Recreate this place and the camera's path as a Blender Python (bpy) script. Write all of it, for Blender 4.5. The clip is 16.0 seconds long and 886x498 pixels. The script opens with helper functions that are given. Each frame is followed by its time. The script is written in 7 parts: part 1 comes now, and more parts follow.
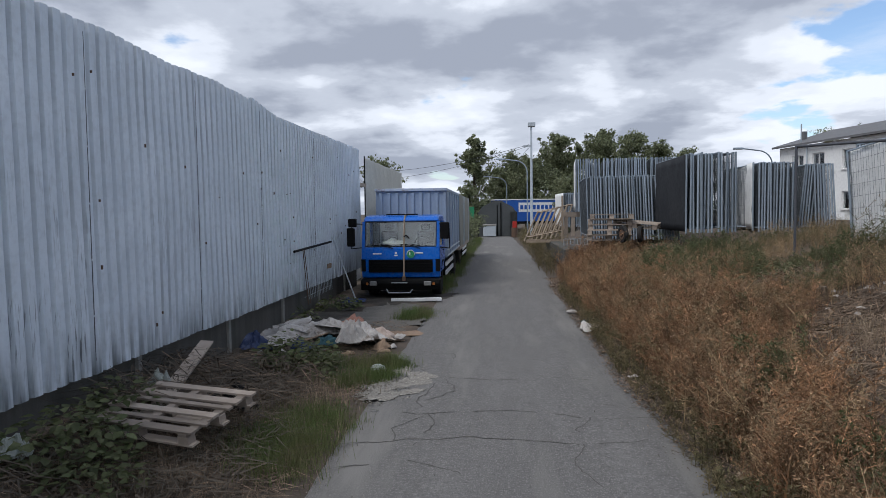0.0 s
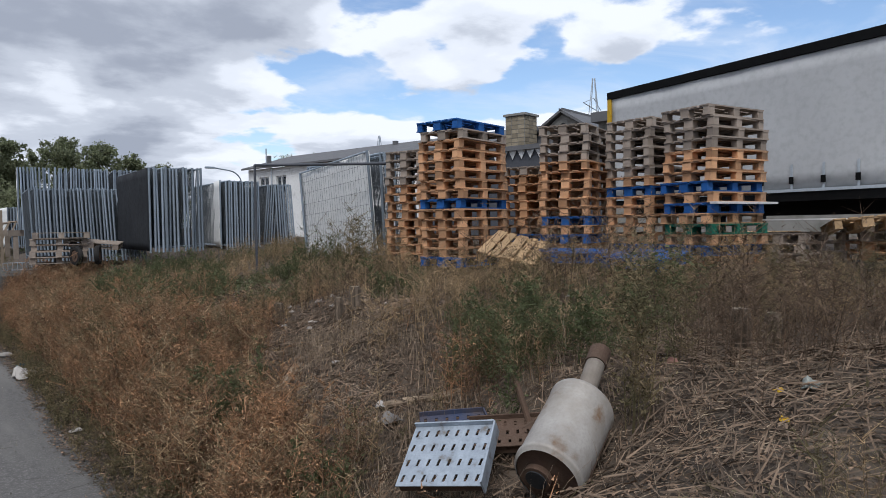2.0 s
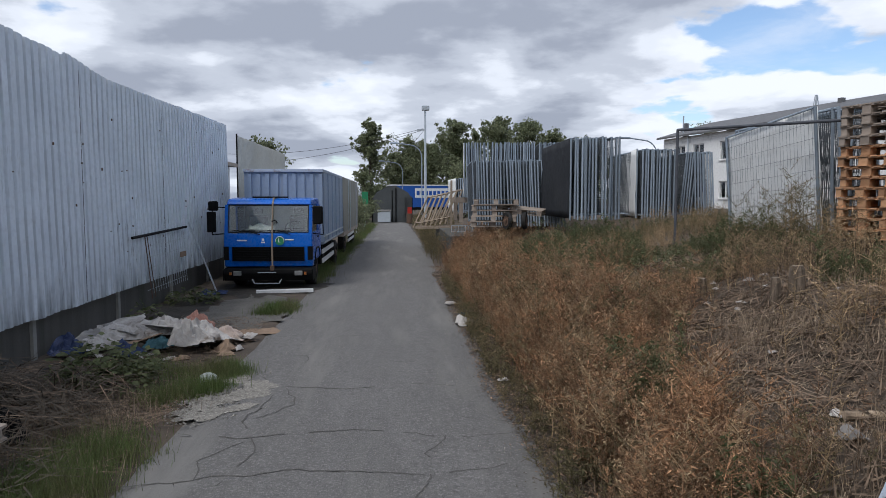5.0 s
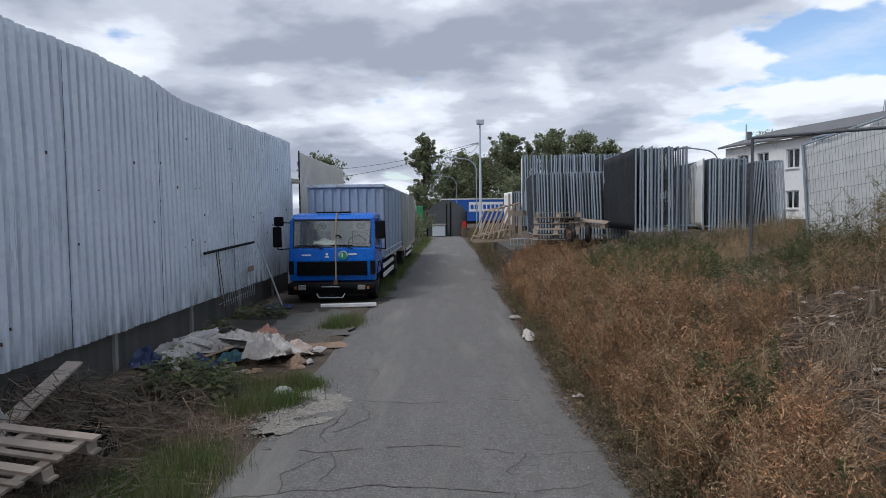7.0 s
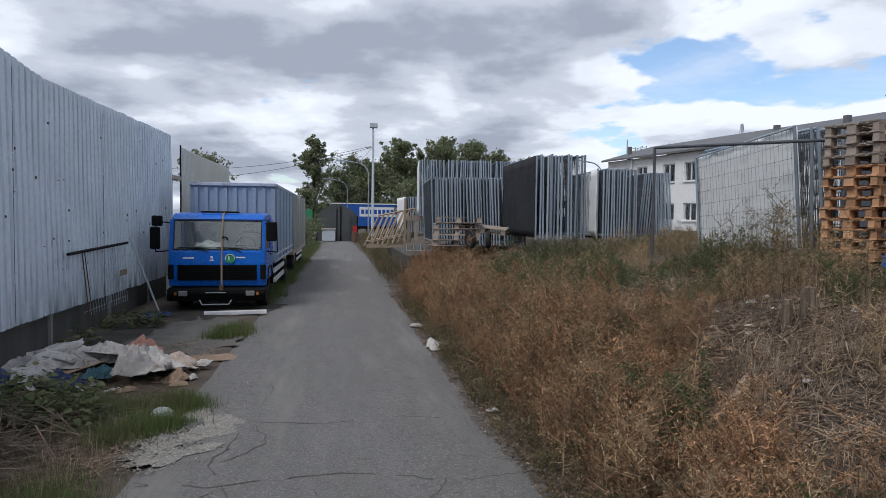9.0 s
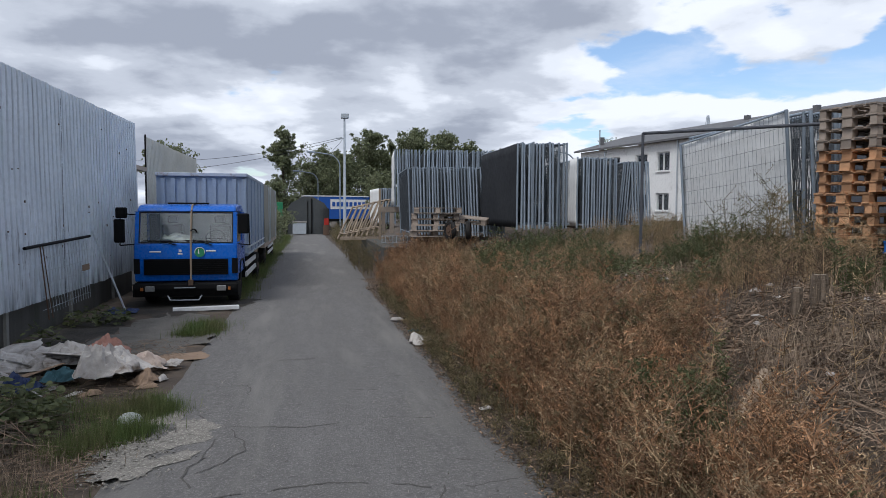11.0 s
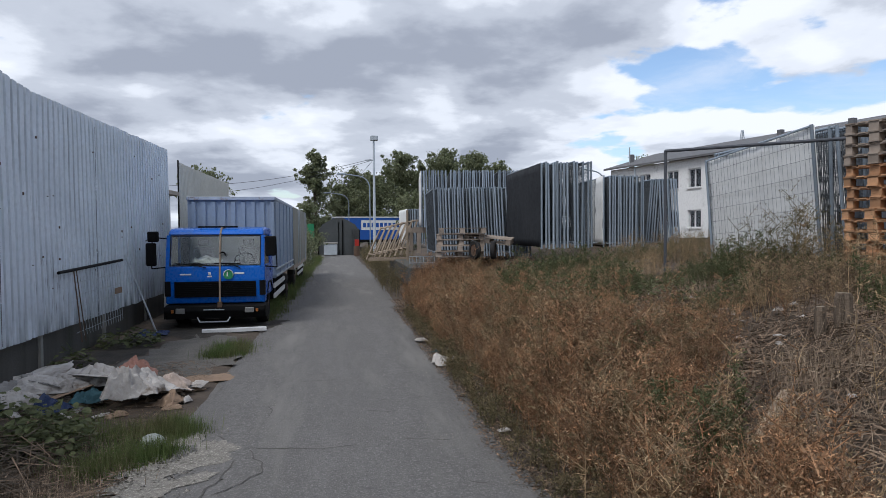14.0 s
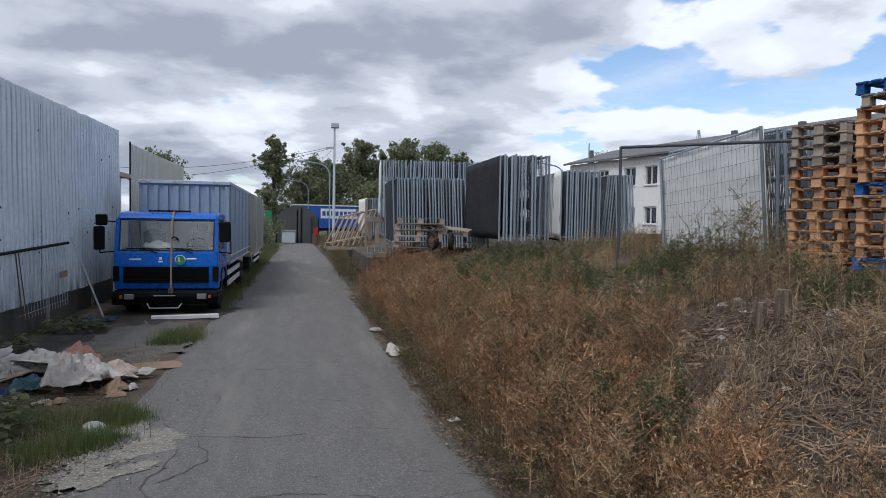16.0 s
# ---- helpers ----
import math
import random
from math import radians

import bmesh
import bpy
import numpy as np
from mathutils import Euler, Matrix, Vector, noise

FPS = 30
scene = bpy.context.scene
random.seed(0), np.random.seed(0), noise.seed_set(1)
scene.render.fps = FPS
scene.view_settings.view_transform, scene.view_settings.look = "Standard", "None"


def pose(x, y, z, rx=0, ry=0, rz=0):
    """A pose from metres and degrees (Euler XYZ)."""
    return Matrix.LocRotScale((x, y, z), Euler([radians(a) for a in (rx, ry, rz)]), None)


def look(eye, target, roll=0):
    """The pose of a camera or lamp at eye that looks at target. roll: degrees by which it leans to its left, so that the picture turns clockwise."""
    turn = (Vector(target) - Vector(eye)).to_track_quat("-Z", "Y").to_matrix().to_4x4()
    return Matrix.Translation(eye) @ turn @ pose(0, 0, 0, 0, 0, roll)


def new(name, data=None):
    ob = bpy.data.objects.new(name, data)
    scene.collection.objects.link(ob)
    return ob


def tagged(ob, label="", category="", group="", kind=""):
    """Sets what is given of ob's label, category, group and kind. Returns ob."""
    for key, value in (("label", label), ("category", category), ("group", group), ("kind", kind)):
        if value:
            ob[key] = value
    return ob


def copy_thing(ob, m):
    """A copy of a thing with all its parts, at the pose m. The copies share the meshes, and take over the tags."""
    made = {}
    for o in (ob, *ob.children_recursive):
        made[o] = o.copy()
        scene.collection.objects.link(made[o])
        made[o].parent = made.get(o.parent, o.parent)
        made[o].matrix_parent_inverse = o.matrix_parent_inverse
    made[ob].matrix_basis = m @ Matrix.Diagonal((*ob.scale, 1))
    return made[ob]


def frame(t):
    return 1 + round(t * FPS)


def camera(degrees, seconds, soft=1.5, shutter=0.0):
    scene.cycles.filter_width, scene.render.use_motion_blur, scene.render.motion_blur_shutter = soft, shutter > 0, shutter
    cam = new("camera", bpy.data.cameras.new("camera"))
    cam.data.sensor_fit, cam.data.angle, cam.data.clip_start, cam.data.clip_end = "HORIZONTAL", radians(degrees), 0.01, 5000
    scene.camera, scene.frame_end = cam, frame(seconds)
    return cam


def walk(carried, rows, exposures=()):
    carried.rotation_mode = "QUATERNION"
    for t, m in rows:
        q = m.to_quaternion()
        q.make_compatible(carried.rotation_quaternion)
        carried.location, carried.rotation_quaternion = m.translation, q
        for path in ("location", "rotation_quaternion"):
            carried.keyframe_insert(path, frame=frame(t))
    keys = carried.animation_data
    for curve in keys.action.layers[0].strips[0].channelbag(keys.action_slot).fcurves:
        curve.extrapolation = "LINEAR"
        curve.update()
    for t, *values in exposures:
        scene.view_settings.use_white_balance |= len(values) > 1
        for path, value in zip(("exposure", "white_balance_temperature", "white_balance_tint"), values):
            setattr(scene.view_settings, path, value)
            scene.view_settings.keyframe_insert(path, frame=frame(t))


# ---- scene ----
cam = camera(67.6, 16.0, 0.7)

PATH = [
    (0, (-0.326, 2.16, 2.363), (-0.494, 4.15, 2.255), -0.7),
    (0.5, (-0.114, 2.293, 2.372), (0.052, 4.283, 2.247), 0.3),
    (1, (-0.066, 2.557, 2.348), (0.57, 4.448, 2.21), 2.0),
    (1.5, (0.1, 2.747, 2.366), (1.073, 4.494, 2.351), -2.8),
    (2, (0.232, 2.991, 2.354), (1.466, 4.563, 2.281), -0.7),
    (2.5, (0.115, 3.219, 2.366), (1.142, 4.929, 2.229), 1.5),
    (3, (0.273, 3.366, 2.318), (0.876, 5.267, 2.171), -0.1),
    (3.5, (0.298, 3.46, 2.329), (0.645, 5.419, 2.127), 0.1),
    (4, (0.296, 3.476, 2.314), (0.429, 5.468, 2.188), 0.4),
    (4.5, (0.293, 3.477, 2.313), (0.443, 5.467, 2.184), 0.2),
    (5, (0.261, 3.456, 2.306), (0.391, 5.446, 2.154), 0.0),
    (7.5, (-0.001, 3.599, 2.294), (-0.059, 5.596, 2.19), -1.2),
    (8, (0.079, 3.919, 2.266), (0.037, 5.913, 2.117), -2.7),
    (8.5, (-0.095, 4.06, 2.254), (0.132, 6.045, 2.165), 1.1),
    (11, (-0.34, 4.666, 2.184), (0.056, 6.623, 2.071), 0.3),
    (11.5, (-0.296, 4.657, 2.189), (0.08, 6.618, 2.071), -0.3),
    (12, (-0.242, 4.628, 2.196), (0.066, 6.602, 2.087), -0.7),
    (12.5, (-0.155, 4.617, 2.196), (0.093, 6.599, 2.092), -1.6),
    (13, (-0.137, 4.611, 2.201), (0.122, 6.594, 2.137), -1.2),
    (13.5, (-0.175, 4.605, 2.207), (0.092, 6.587, 2.168), -0.7),
    (14, (-0.18, 4.606, 2.204), (0.122, 6.582, 2.15), -0.4),
    (14.5, (-0.196, 4.615, 2.209), (0.09, 6.594, 2.149), -0.4),
    (15, (-0.2, 4.628, 2.194), (0.096, 6.605, 2.111), -0.2),
    (15.5, (-0.177, 4.632, 2.201), (0.157, 6.602, 2.11), 0.4),
    (16, (-0.114, 4.6, 2.196), (0.306, 6.554, 2.115), 1.0),
]
walk(cam, [(t, look(eye, target, roll)) for t, eye, target, roll in PATH],
     exposures=[(0.0, 0.07, 5990.0, 11.0), (16.0, 0.07, 5990.0, 11.0)])

# ---- world and light ----
world = bpy.data.worlds.new("sky")
scene.world = world
world.use_nodes = True
WN, WL = world.node_tree.nodes, world.node_tree.links
WN.clear()
SUN_EL, SUN_AZ = 55.0, 226.0


def wnode(kind, **inputs):
    n = WN.new(kind)
    for k, v in inputs.items():
        n.inputs[k].default_value = v
    return n


def wmath(op, a, b=None, c=None):
    n = WN.new("ShaderNodeMath")
    n.operation = op
    for i, v in enumerate((a, b, c)):
        if v is None:
            continue
        if isinstance(v, (int, float)):
            n.inputs[i].default_value = v
        else:
            WL.new(v, n.inputs[i])
    return n.outputs[0]


sky = WN.new("ShaderNodeTexSky")
sky.sky_type = "NISHITA"
sky.sun_disc = False
sky.sun_elevation = radians(SUN_EL)
sky.sun_rotation = radians(SUN_AZ)
sky_gain = wnode("ShaderNodeVectorMath")
sky_gain.operation = "SCALE"
sky_gain.inputs["Scale"].default_value = 0.15
WL.new(sky.outputs[0], sky_gain.inputs[0])
coords = WN.new("ShaderNodeTexCoord")
split = WN.new("ShaderNodeSeparateXYZ")
WL.new(coords.outputs["Generated"], split.inputs[0])
up = wmath("ADD", wmath("MAXIMUM", split.outputs[2], 0.0), 0.20)
flat = WN.new("ShaderNodeCombineXYZ")
WL.new(wmath("DIVIDE", split.outputs[0], up), flat.inputs[0])
WL.new(wmath("DIVIDE", split.outputs[1], up), flat.inputs[1])


def wnoise(scale, detail, rough, shift, distort=0.0, near=1.0):
    m = WN.new("ShaderNodeMapping")
    m.inputs["Scale"].default_value = (near, near, near)
    m.inputs["Location"].default_value = shift
    WL.new(flat.outputs[0], m.inputs[0])
    n = wnode("ShaderNodeTexNoise", Scale=scale, Detail=detail, Roughness=rough, Distortion=distort)
    WL.new(m.outputs[0], n.inputs[0])
    return n.outputs[0]


def wramp(fac, stops):
    r = WN.new("ShaderNodeValToRGB")
    r.color_ramp.interpolation = "EASE"
    e = r.color_ramp.elements
    while len(e) < len(stops):
        e.new(0.5)
    for el, (p, c) in zip(e, stops):
        el.position, el.color = p, (*c, 1)
    WL.new(fac, r.inputs[0])
    return r.outputs[0]


drift = wmath("MULTIPLY", wmath("MAXIMUM", wmath("ADD", split.outputs[0], wmath("MULTIPLY", split.outputs[2], 0.35)), 0.0), -0.21)
CLOUD = (1.5, 10, 0.50, (3.1, 1.7, 0), 0.1)
here = wnoise(*CLOUD)
above = wnoise(*CLOUD, near=0.925)
shape = wmath("ADD", wmath("ADD", here, 0.082), drift)
cover = wramp(shape, [(0.385, (0, 0, 0)), (0.43, (1, 1, 1))])
# cloud that stands under more cloud is a grey base, cloud with clear sky over it a white top
base = wmath("MULTIPLY", wmath("SUBTRACT", above, here), 1.0)
lumps = wmath("MULTIPLY", wmath("SUBTRACT", wnoise(4.2, 7, 0.6, (1.0, 5.0, 0), 0.25), 0.5), 0.17)
puff = wmath("ADD", wmath("ADD", shape, base), lumps)
body = wramp(puff, [(0.40, (0.93, 0.94, 0.96)), (0.47, (0.82, 0.84, 0.87)), (0.55, (0.58, 0.605, 0.65)), (0.67, (0.37, 0.395, 0.45))])
veil = wramp(wnoise(1.9, 8, 0.62, (7.3, 2.2, 0), 0.6), [(0.42, (0, 0, 0)), (0.75, (0.55, 0.55, 0.55))])
hazy = WN.new("ShaderNodeMix")
hazy.data_type = "RGBA"
WL.new(veil, hazy.inputs["Factor"])
WL.new(sky_gain.outputs[0], hazy.inputs["A"])
hazy.inputs["B"].default_value = (0.80, 0.84, 0.90, 1)
mixer = WN.new("ShaderNodeMix")
mixer.data_type = "RGBA"
WL.new(cover, mixer.inputs["Factor"])
WL.new(hazy.outputs["Result"], mixer.inputs["A"])
WL.new(body, mixer.inputs["B"])
back = wnode("ShaderNodeBackground", Strength=1.0)
WL.new(mixer.outputs["Result"], back.inputs[0])
out = WN.new("ShaderNodeOutputWorld")
WL.new(back.outputs[0], out.inputs[0])

sun = new("sun", bpy.data.lights.new("sun", "SUN"))
sun.data.energy, sun.data.angle, sun.data.color = 2.1, radians(24), (1.0, 0.95, 0.87)
sun.matrix_world = look((0, 0, 30), Vector((0, 0, 30)) - Vector((math.sin(radians(SUN_AZ)) * math.cos(radians(SUN_EL)), math.cos(radians(SUN_AZ)) * math.cos(radians(SUN_EL)), math.sin(radians(SUN_EL)))))

# ---- materials ----


def material(name, color, rough=0.7, metal=0.0, color2=None, scale=6.0, amount=0.5, bump=0.15, bump_scale=40.0,
             stain=None, stain_scale=1.2, stain_at=0.58, streak=False, stretch=None, spread=0.0, spec=0.28, vary=0.0, speck=0.0):
    m = bpy.data.materials.new(name)
    m.use_nodes = True
    N, L = m.node_tree.nodes, m.node_tree.links
    b = N["Principled BSDF"]
    b.inputs["Metallic"].default_value = metal
    b.inputs["Specular IOR Level"].default_value = spec
    tc = N.new("ShaderNodeTexCoord")

    def tex(sc, detail=5, stretch=None):
        src = tc.outputs["Object"]
        if stretch:
            mp = N.new("ShaderNodeMapping")
            mp.inputs["Scale"].default_value = stretch
            L.new(src, mp.inputs[0])
            src = mp.outputs[0]
        t = N.new("ShaderNodeTexNoise")
        t.inputs["Scale"].default_value, t.inputs["Detail"].default_value = sc, detail
        t.inputs["Roughness"].default_value = 0.62
        L.new(src, t.inputs[0])
        return t.outputs[0]

    def ramp(f, lo, hi):
        r = N.new("ShaderNodeMapRange")
        r.inputs["From Min"].default_value, r.inputs["From Max"].default_value = lo, hi
        L.new(f, r.inputs[0])
        return r.outputs[0]

    def mix(f, a, c):
        x = N.new("ShaderNodeMix")
        x.data_type = "RGBA"
        for key, v in (("Factor", f), ("A", a), ("B", c)):
            if isinstance(v, (tuple, float, int)):
                x.inputs[key].default_value = (*v, 1) if isinstance(v, tuple) else v
            else:
                L.new(v, x.inputs[key])
        return x.outputs["Result"]

    st = (1, 1, 0.06) if streak else stretch
    c2 = color2 or tuple(v * 0.7 for v in color)
    f = tex(scale, 5, st)
    col = mix(ramp(f, 0.5 - 0.25 / max(amount, 0.05) * 0.5, 0.5 + 0.25 / max(amount, 0.05) * 0.5), color, c2)
    fine = tex(scale * 9, 3)
    col = mix(ramp(fine, 0.45, 0.95), col, tuple(v * 0.72 for v in color))
    if speck:
        col = mix(ramp(tex(45, 3), 0.50, 0.72), col, tuple(min(v * (1 + speck), 0.8) for v in color))
        col = mix(ramp(tex(22, 3), 0.52, 0.72), col, tuple(v * (1 - speck * 0.6) for v in color))
    if stain:
        col = mix(ramp(tex(stain_scale, 6, st), stain_at, stain_at + 0.14), col, stain)
    if spread:
        g = N.new("ShaderNodeNewGeometry")
        hs = N.new("ShaderNodeHueSaturation")
        L.new(ramp(g.outputs["Random Per Island"], -0.0, 1.0), hs.inputs["Fac"])
        hs.inputs["Fac"].default_value = 1
        mr = N.new("ShaderNodeMapRange")
        mr.inputs["To Min"].default_value, mr.inputs["To Max"].default_value = 1 - spread, 1 + spread
        L.new(g.outputs["Random Per Island"], mr.inputs[0])
        for lk in list(hs.inputs["Fac"].links):
            L.remove(lk)
        L.new(mr.outputs[0], hs.inputs["Value"])
        L.new(col, hs.inputs["Color"])
        col = hs.outputs[0]
    if vary:
        oi = N.new("ShaderNodeObjectInfo")
        mr = N.new("ShaderNodeMapRange")
        mr.inputs["To Min"].default_value, mr.inputs["To Max"].default_value = 1 - vary, 1 + vary
        L.new(oi.outputs["Random"], mr.inputs[0])
        hs = N.new("ShaderNodeHueSaturation")
        L.new(mr.outputs[0], hs.inputs["Value"])
        L.new(col, hs.inputs["Color"])
        col = hs.outputs[0]
    L.new(col, b.inputs["Base Color"])
    rr = N.new("ShaderNodeMapRange")
    rr.inputs["To Min"].default_value, rr.inputs["To Max"].default_value = max(rough - 0.12, 0.02), min(rough + 0.12, 1)
    L.new(fine, rr.inputs[0])
    L.new(rr.outputs[0], b.inputs["Roughness"])
    if bump:
        bp = N.new("ShaderNodeBump")
        bp.inputs["Strength"].default_value = bump
        bp.inputs["Distance"].default_value = 0.02
        L.new(tex(bump_scale, 4), bp.inputs["Height"])
        L.new(bp.outputs[0], b.inputs["Normal"])
    return m


def glass(name, tint, rough=0.03):
    m = bpy.data.materials.new(name)
    m.use_nodes = True
    b = m.node_tree.nodes["Principled BSDF"]
    b.inputs["Base Color"].default_value = (*tint, 1)
    b.inputs["Roughness"].default_value = rough
    b.inputs["Transmission Weight"].default_value = 1.0
    b.inputs["IOR"].default_value = 1.45
    return m

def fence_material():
    """White sheet paint: grime and painted rib shade in the grooves, and short dark runs."""
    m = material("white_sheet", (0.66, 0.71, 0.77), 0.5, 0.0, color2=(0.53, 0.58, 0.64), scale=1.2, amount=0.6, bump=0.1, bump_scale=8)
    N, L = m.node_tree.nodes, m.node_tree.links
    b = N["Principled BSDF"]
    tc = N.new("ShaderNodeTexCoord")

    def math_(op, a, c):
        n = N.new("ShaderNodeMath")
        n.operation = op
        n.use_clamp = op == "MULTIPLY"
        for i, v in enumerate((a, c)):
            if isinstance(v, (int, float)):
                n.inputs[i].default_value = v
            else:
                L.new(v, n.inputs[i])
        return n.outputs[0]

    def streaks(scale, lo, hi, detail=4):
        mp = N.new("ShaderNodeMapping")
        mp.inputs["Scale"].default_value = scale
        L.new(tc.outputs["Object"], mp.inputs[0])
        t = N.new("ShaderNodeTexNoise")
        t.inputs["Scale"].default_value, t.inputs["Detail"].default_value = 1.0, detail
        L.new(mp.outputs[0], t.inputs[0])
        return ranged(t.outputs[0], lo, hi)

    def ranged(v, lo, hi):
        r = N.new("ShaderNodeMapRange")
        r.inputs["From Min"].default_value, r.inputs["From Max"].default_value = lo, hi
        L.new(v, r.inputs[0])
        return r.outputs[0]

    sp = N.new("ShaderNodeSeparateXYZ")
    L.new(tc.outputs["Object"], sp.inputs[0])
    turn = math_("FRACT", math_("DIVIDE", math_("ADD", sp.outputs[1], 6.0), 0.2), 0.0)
    # one band per rib: shade of the profile put into the colour, broken by streaks
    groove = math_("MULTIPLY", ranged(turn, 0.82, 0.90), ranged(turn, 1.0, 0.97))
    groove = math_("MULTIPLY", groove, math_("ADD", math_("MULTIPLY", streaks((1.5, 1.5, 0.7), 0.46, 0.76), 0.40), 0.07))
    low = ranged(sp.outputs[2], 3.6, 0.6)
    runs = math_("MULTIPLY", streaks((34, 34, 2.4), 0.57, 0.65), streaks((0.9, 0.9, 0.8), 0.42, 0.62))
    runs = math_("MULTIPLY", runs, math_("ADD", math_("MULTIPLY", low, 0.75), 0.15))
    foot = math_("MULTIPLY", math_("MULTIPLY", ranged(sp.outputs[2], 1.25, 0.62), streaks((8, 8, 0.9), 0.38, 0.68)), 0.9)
    grime_and_shade = math_("MAXIMUM", math_("MAXIMUM", groove, runs), foot)
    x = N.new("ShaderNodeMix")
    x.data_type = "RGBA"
    L.new(grime_and_shade, x.inputs["Factor"])
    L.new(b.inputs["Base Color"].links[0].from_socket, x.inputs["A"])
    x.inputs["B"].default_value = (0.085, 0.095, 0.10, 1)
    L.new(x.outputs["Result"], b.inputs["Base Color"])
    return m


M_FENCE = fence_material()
M_ASPHALT = material("asphalt", (0.158, 0.151, 0.145), 0.92, color2=(0.112, 0.107, 0.102), speck=0.5, scale=0.9, amount=0.9, bump=0.8, bump_scale=70, stain=(0.19, 0.182, 0.17), stain_scale=0.9, stain_at=0.51, stretch=(1.5, 0.22, 1), spec=0.2)
M_ASPHALT_DARK = material("worn_asphalt", (0.15, 0.147, 0.142), 0.9, color2=(0.17, 0.167, 0.16), scale=2, bump=0.5, bump_scale=90)
M_SOIL = material("soil", (0.115, 0.088, 0.066), 0.95, color2=(0.045, 0.037, 0.03), scale=1.5, bump=0.8, bump_scale=14, stain=(0.15, 0.125, 0.095), stain_scale=0.8)
M_CONC = material("concrete", (0.30, 0.29, 0.27), 0.9, color2=(0.2, 0.195, 0.18), scale=2, bump=0.4, bump_scale=30, stain=(0.12, 0.12, 0.1), stain_scale=1.5)
M_PLINTH = material("stained_plinth", (0.115, 0.11, 0.10), 0.95, color2=(0.05, 0.048, 0.043), scale=2, bump=0.4, bump_scale=30, stain=(0.05, 0.055, 0.04), stain_scale=1.5, streak=True)
M_BLUE = material("blue_paint", (0.008, 0.115, 0.50), 0.28, color2=(0.007, 0.09, 0.40), scale=2, bump=0, stain=(0.03, 0.10, 0.28), stain_scale=3)
M_BOXBLUE = material("pale_blue_sheet", (0.27, 0.335, 0.45), 0.5, color2=(0.22, 0.275, 0.365), scale=1.5, bump=0.06, stain=(0.2, 0.22, 0.25), stain_scale=2, streak=True)
M_BOXRAIL = material("scuffed_pale_rail", (0.42, 0.47, 0.56), 0.6, color2=(0.3, 0.34, 0.42), scale=4, bump=0.1, stain=(0.2, 0.14, 0.1), stain_scale=5)
M_TARP = material("beige_tarp", (0.30, 0.29, 0.25), 0.7, color2=(0.22, 0.215, 0.185), scale=1.5, bump=0.2, bump_scale=5, streak=True)
M_BLACK = material("black_plastic", (0.0045, 0.0045, 0.005), 0.6, spec=0.08, color2=(0.010, 0.010, 0.010), bump=0.05)
M_RUBBER = material("rubber", (0.014, 0.014, 0.014), 0.9, spec=0.15, color2=(0.045, 0.042, 0.04), bump=0.2)
M_GALV = material("galvanised_steel", (0.50, 0.54, 0.58), 0.45, 0.35, color2=(0.38, 0.42, 0.45), scale=5, bump=0.03, vary=0.18)
M_PANEL = material("dull_galvanised_tube", (0.33, 0.385, 0.44), 0.5, 0.3, color2=(0.23, 0.27, 0.315), scale=5, bump=0.03, vary=0.3)
M_MESHWIRE = material("dull_wire", (0.13, 0.145, 0.16), 0.6, 0.3, color2=(0.10, 0.11, 0.12), scale=5, bump=0)
M_WOOD = material("pallet_wood", (0.62, 0.35, 0.185), 0.85, color2=(0.40, 0.23, 0.13), scale=3, bump=0.3, bump_scale=30, stain=(0.16, 0.13, 0.10), stain_scale=2.5, vary=0.42)
M_GREYWOOD = material("grey_wood", (0.37, 0.31, 0.26), 0.9, color2=(0.22, 0.18, 0.145), scale=3, bump=0.3, bump_scale=30, vary=0.3)
M_BLUEWOOD = material("blue_painted_wood", (0.018, 0.12, 0.40), 0.7, color2=(0.02, 0.075, 0.23), scale=3, bump=0.2, bump_scale=30, vary=0.2)
M_WHITE = material("white_plaster", (0.80, 0.80, 0.79), 0.85, color2=(0.72, 0.72, 0.71), scale=0.8, bump=0.1, stain=(0.42, 0.42, 0.4), stain_scale=0.7)
M_ROOF = material("grey_roof", (0.16, 0.16, 0.165), 0.8, color2=(0.11, 0.11, 0.115), scale=1.5, bump=0.2)
M_GREYTARP = material("grey_tarp", (0.50, 0.505, 0.51), 0.6, color2=(0.45, 0.455, 0.46), scale=0.8, bump=0.12, bump_scale=2.5)
M_GLASS = glass("window_glass", (0.85, 0.9, 0.92))
M_SCREEN = glass("windscreen_glass", (0.80, 0.86, 0.84))
M_SCREEN.node_tree.nodes["Principled BSDF"].inputs["IOR"].default_value = 1.9
M_DARK = material("dark_inside", (0.03, 0.032, 0.035), 0.7)

# ---- building helpers ----


def box(bm, x0, x1, y0, y1, z0, z1, m=None):
    c = bmesh.ops.create_cube(bm, size=1.0)["verts"]
    t = Matrix.Translation(((x0 + x1) / 2, (y0 + y1) / 2, (z0 + z1) / 2)) @ Matrix.Diagonal((abs(x1 - x0), abs(y1 - y0), abs(z1 - z0), 1))
    bmesh.ops.transform(bm, matrix=(m @ t) if m else t, verts=c)
    return c


def rod(bm, a, b, r, seg=8, r2=None):
    a, b = Vector(a), Vector(b)
    d = b - a
    q = d.to_track_quat("Z", "Y").to_matrix().to_4x4()
    bmesh.ops.create_cone(bm, cap_ends=True, segments=seg, radius1=r, radius2=r if r2 is None else r2, depth=d.length,
                          matrix=Matrix.Translation((a + b) / 2) @ q)


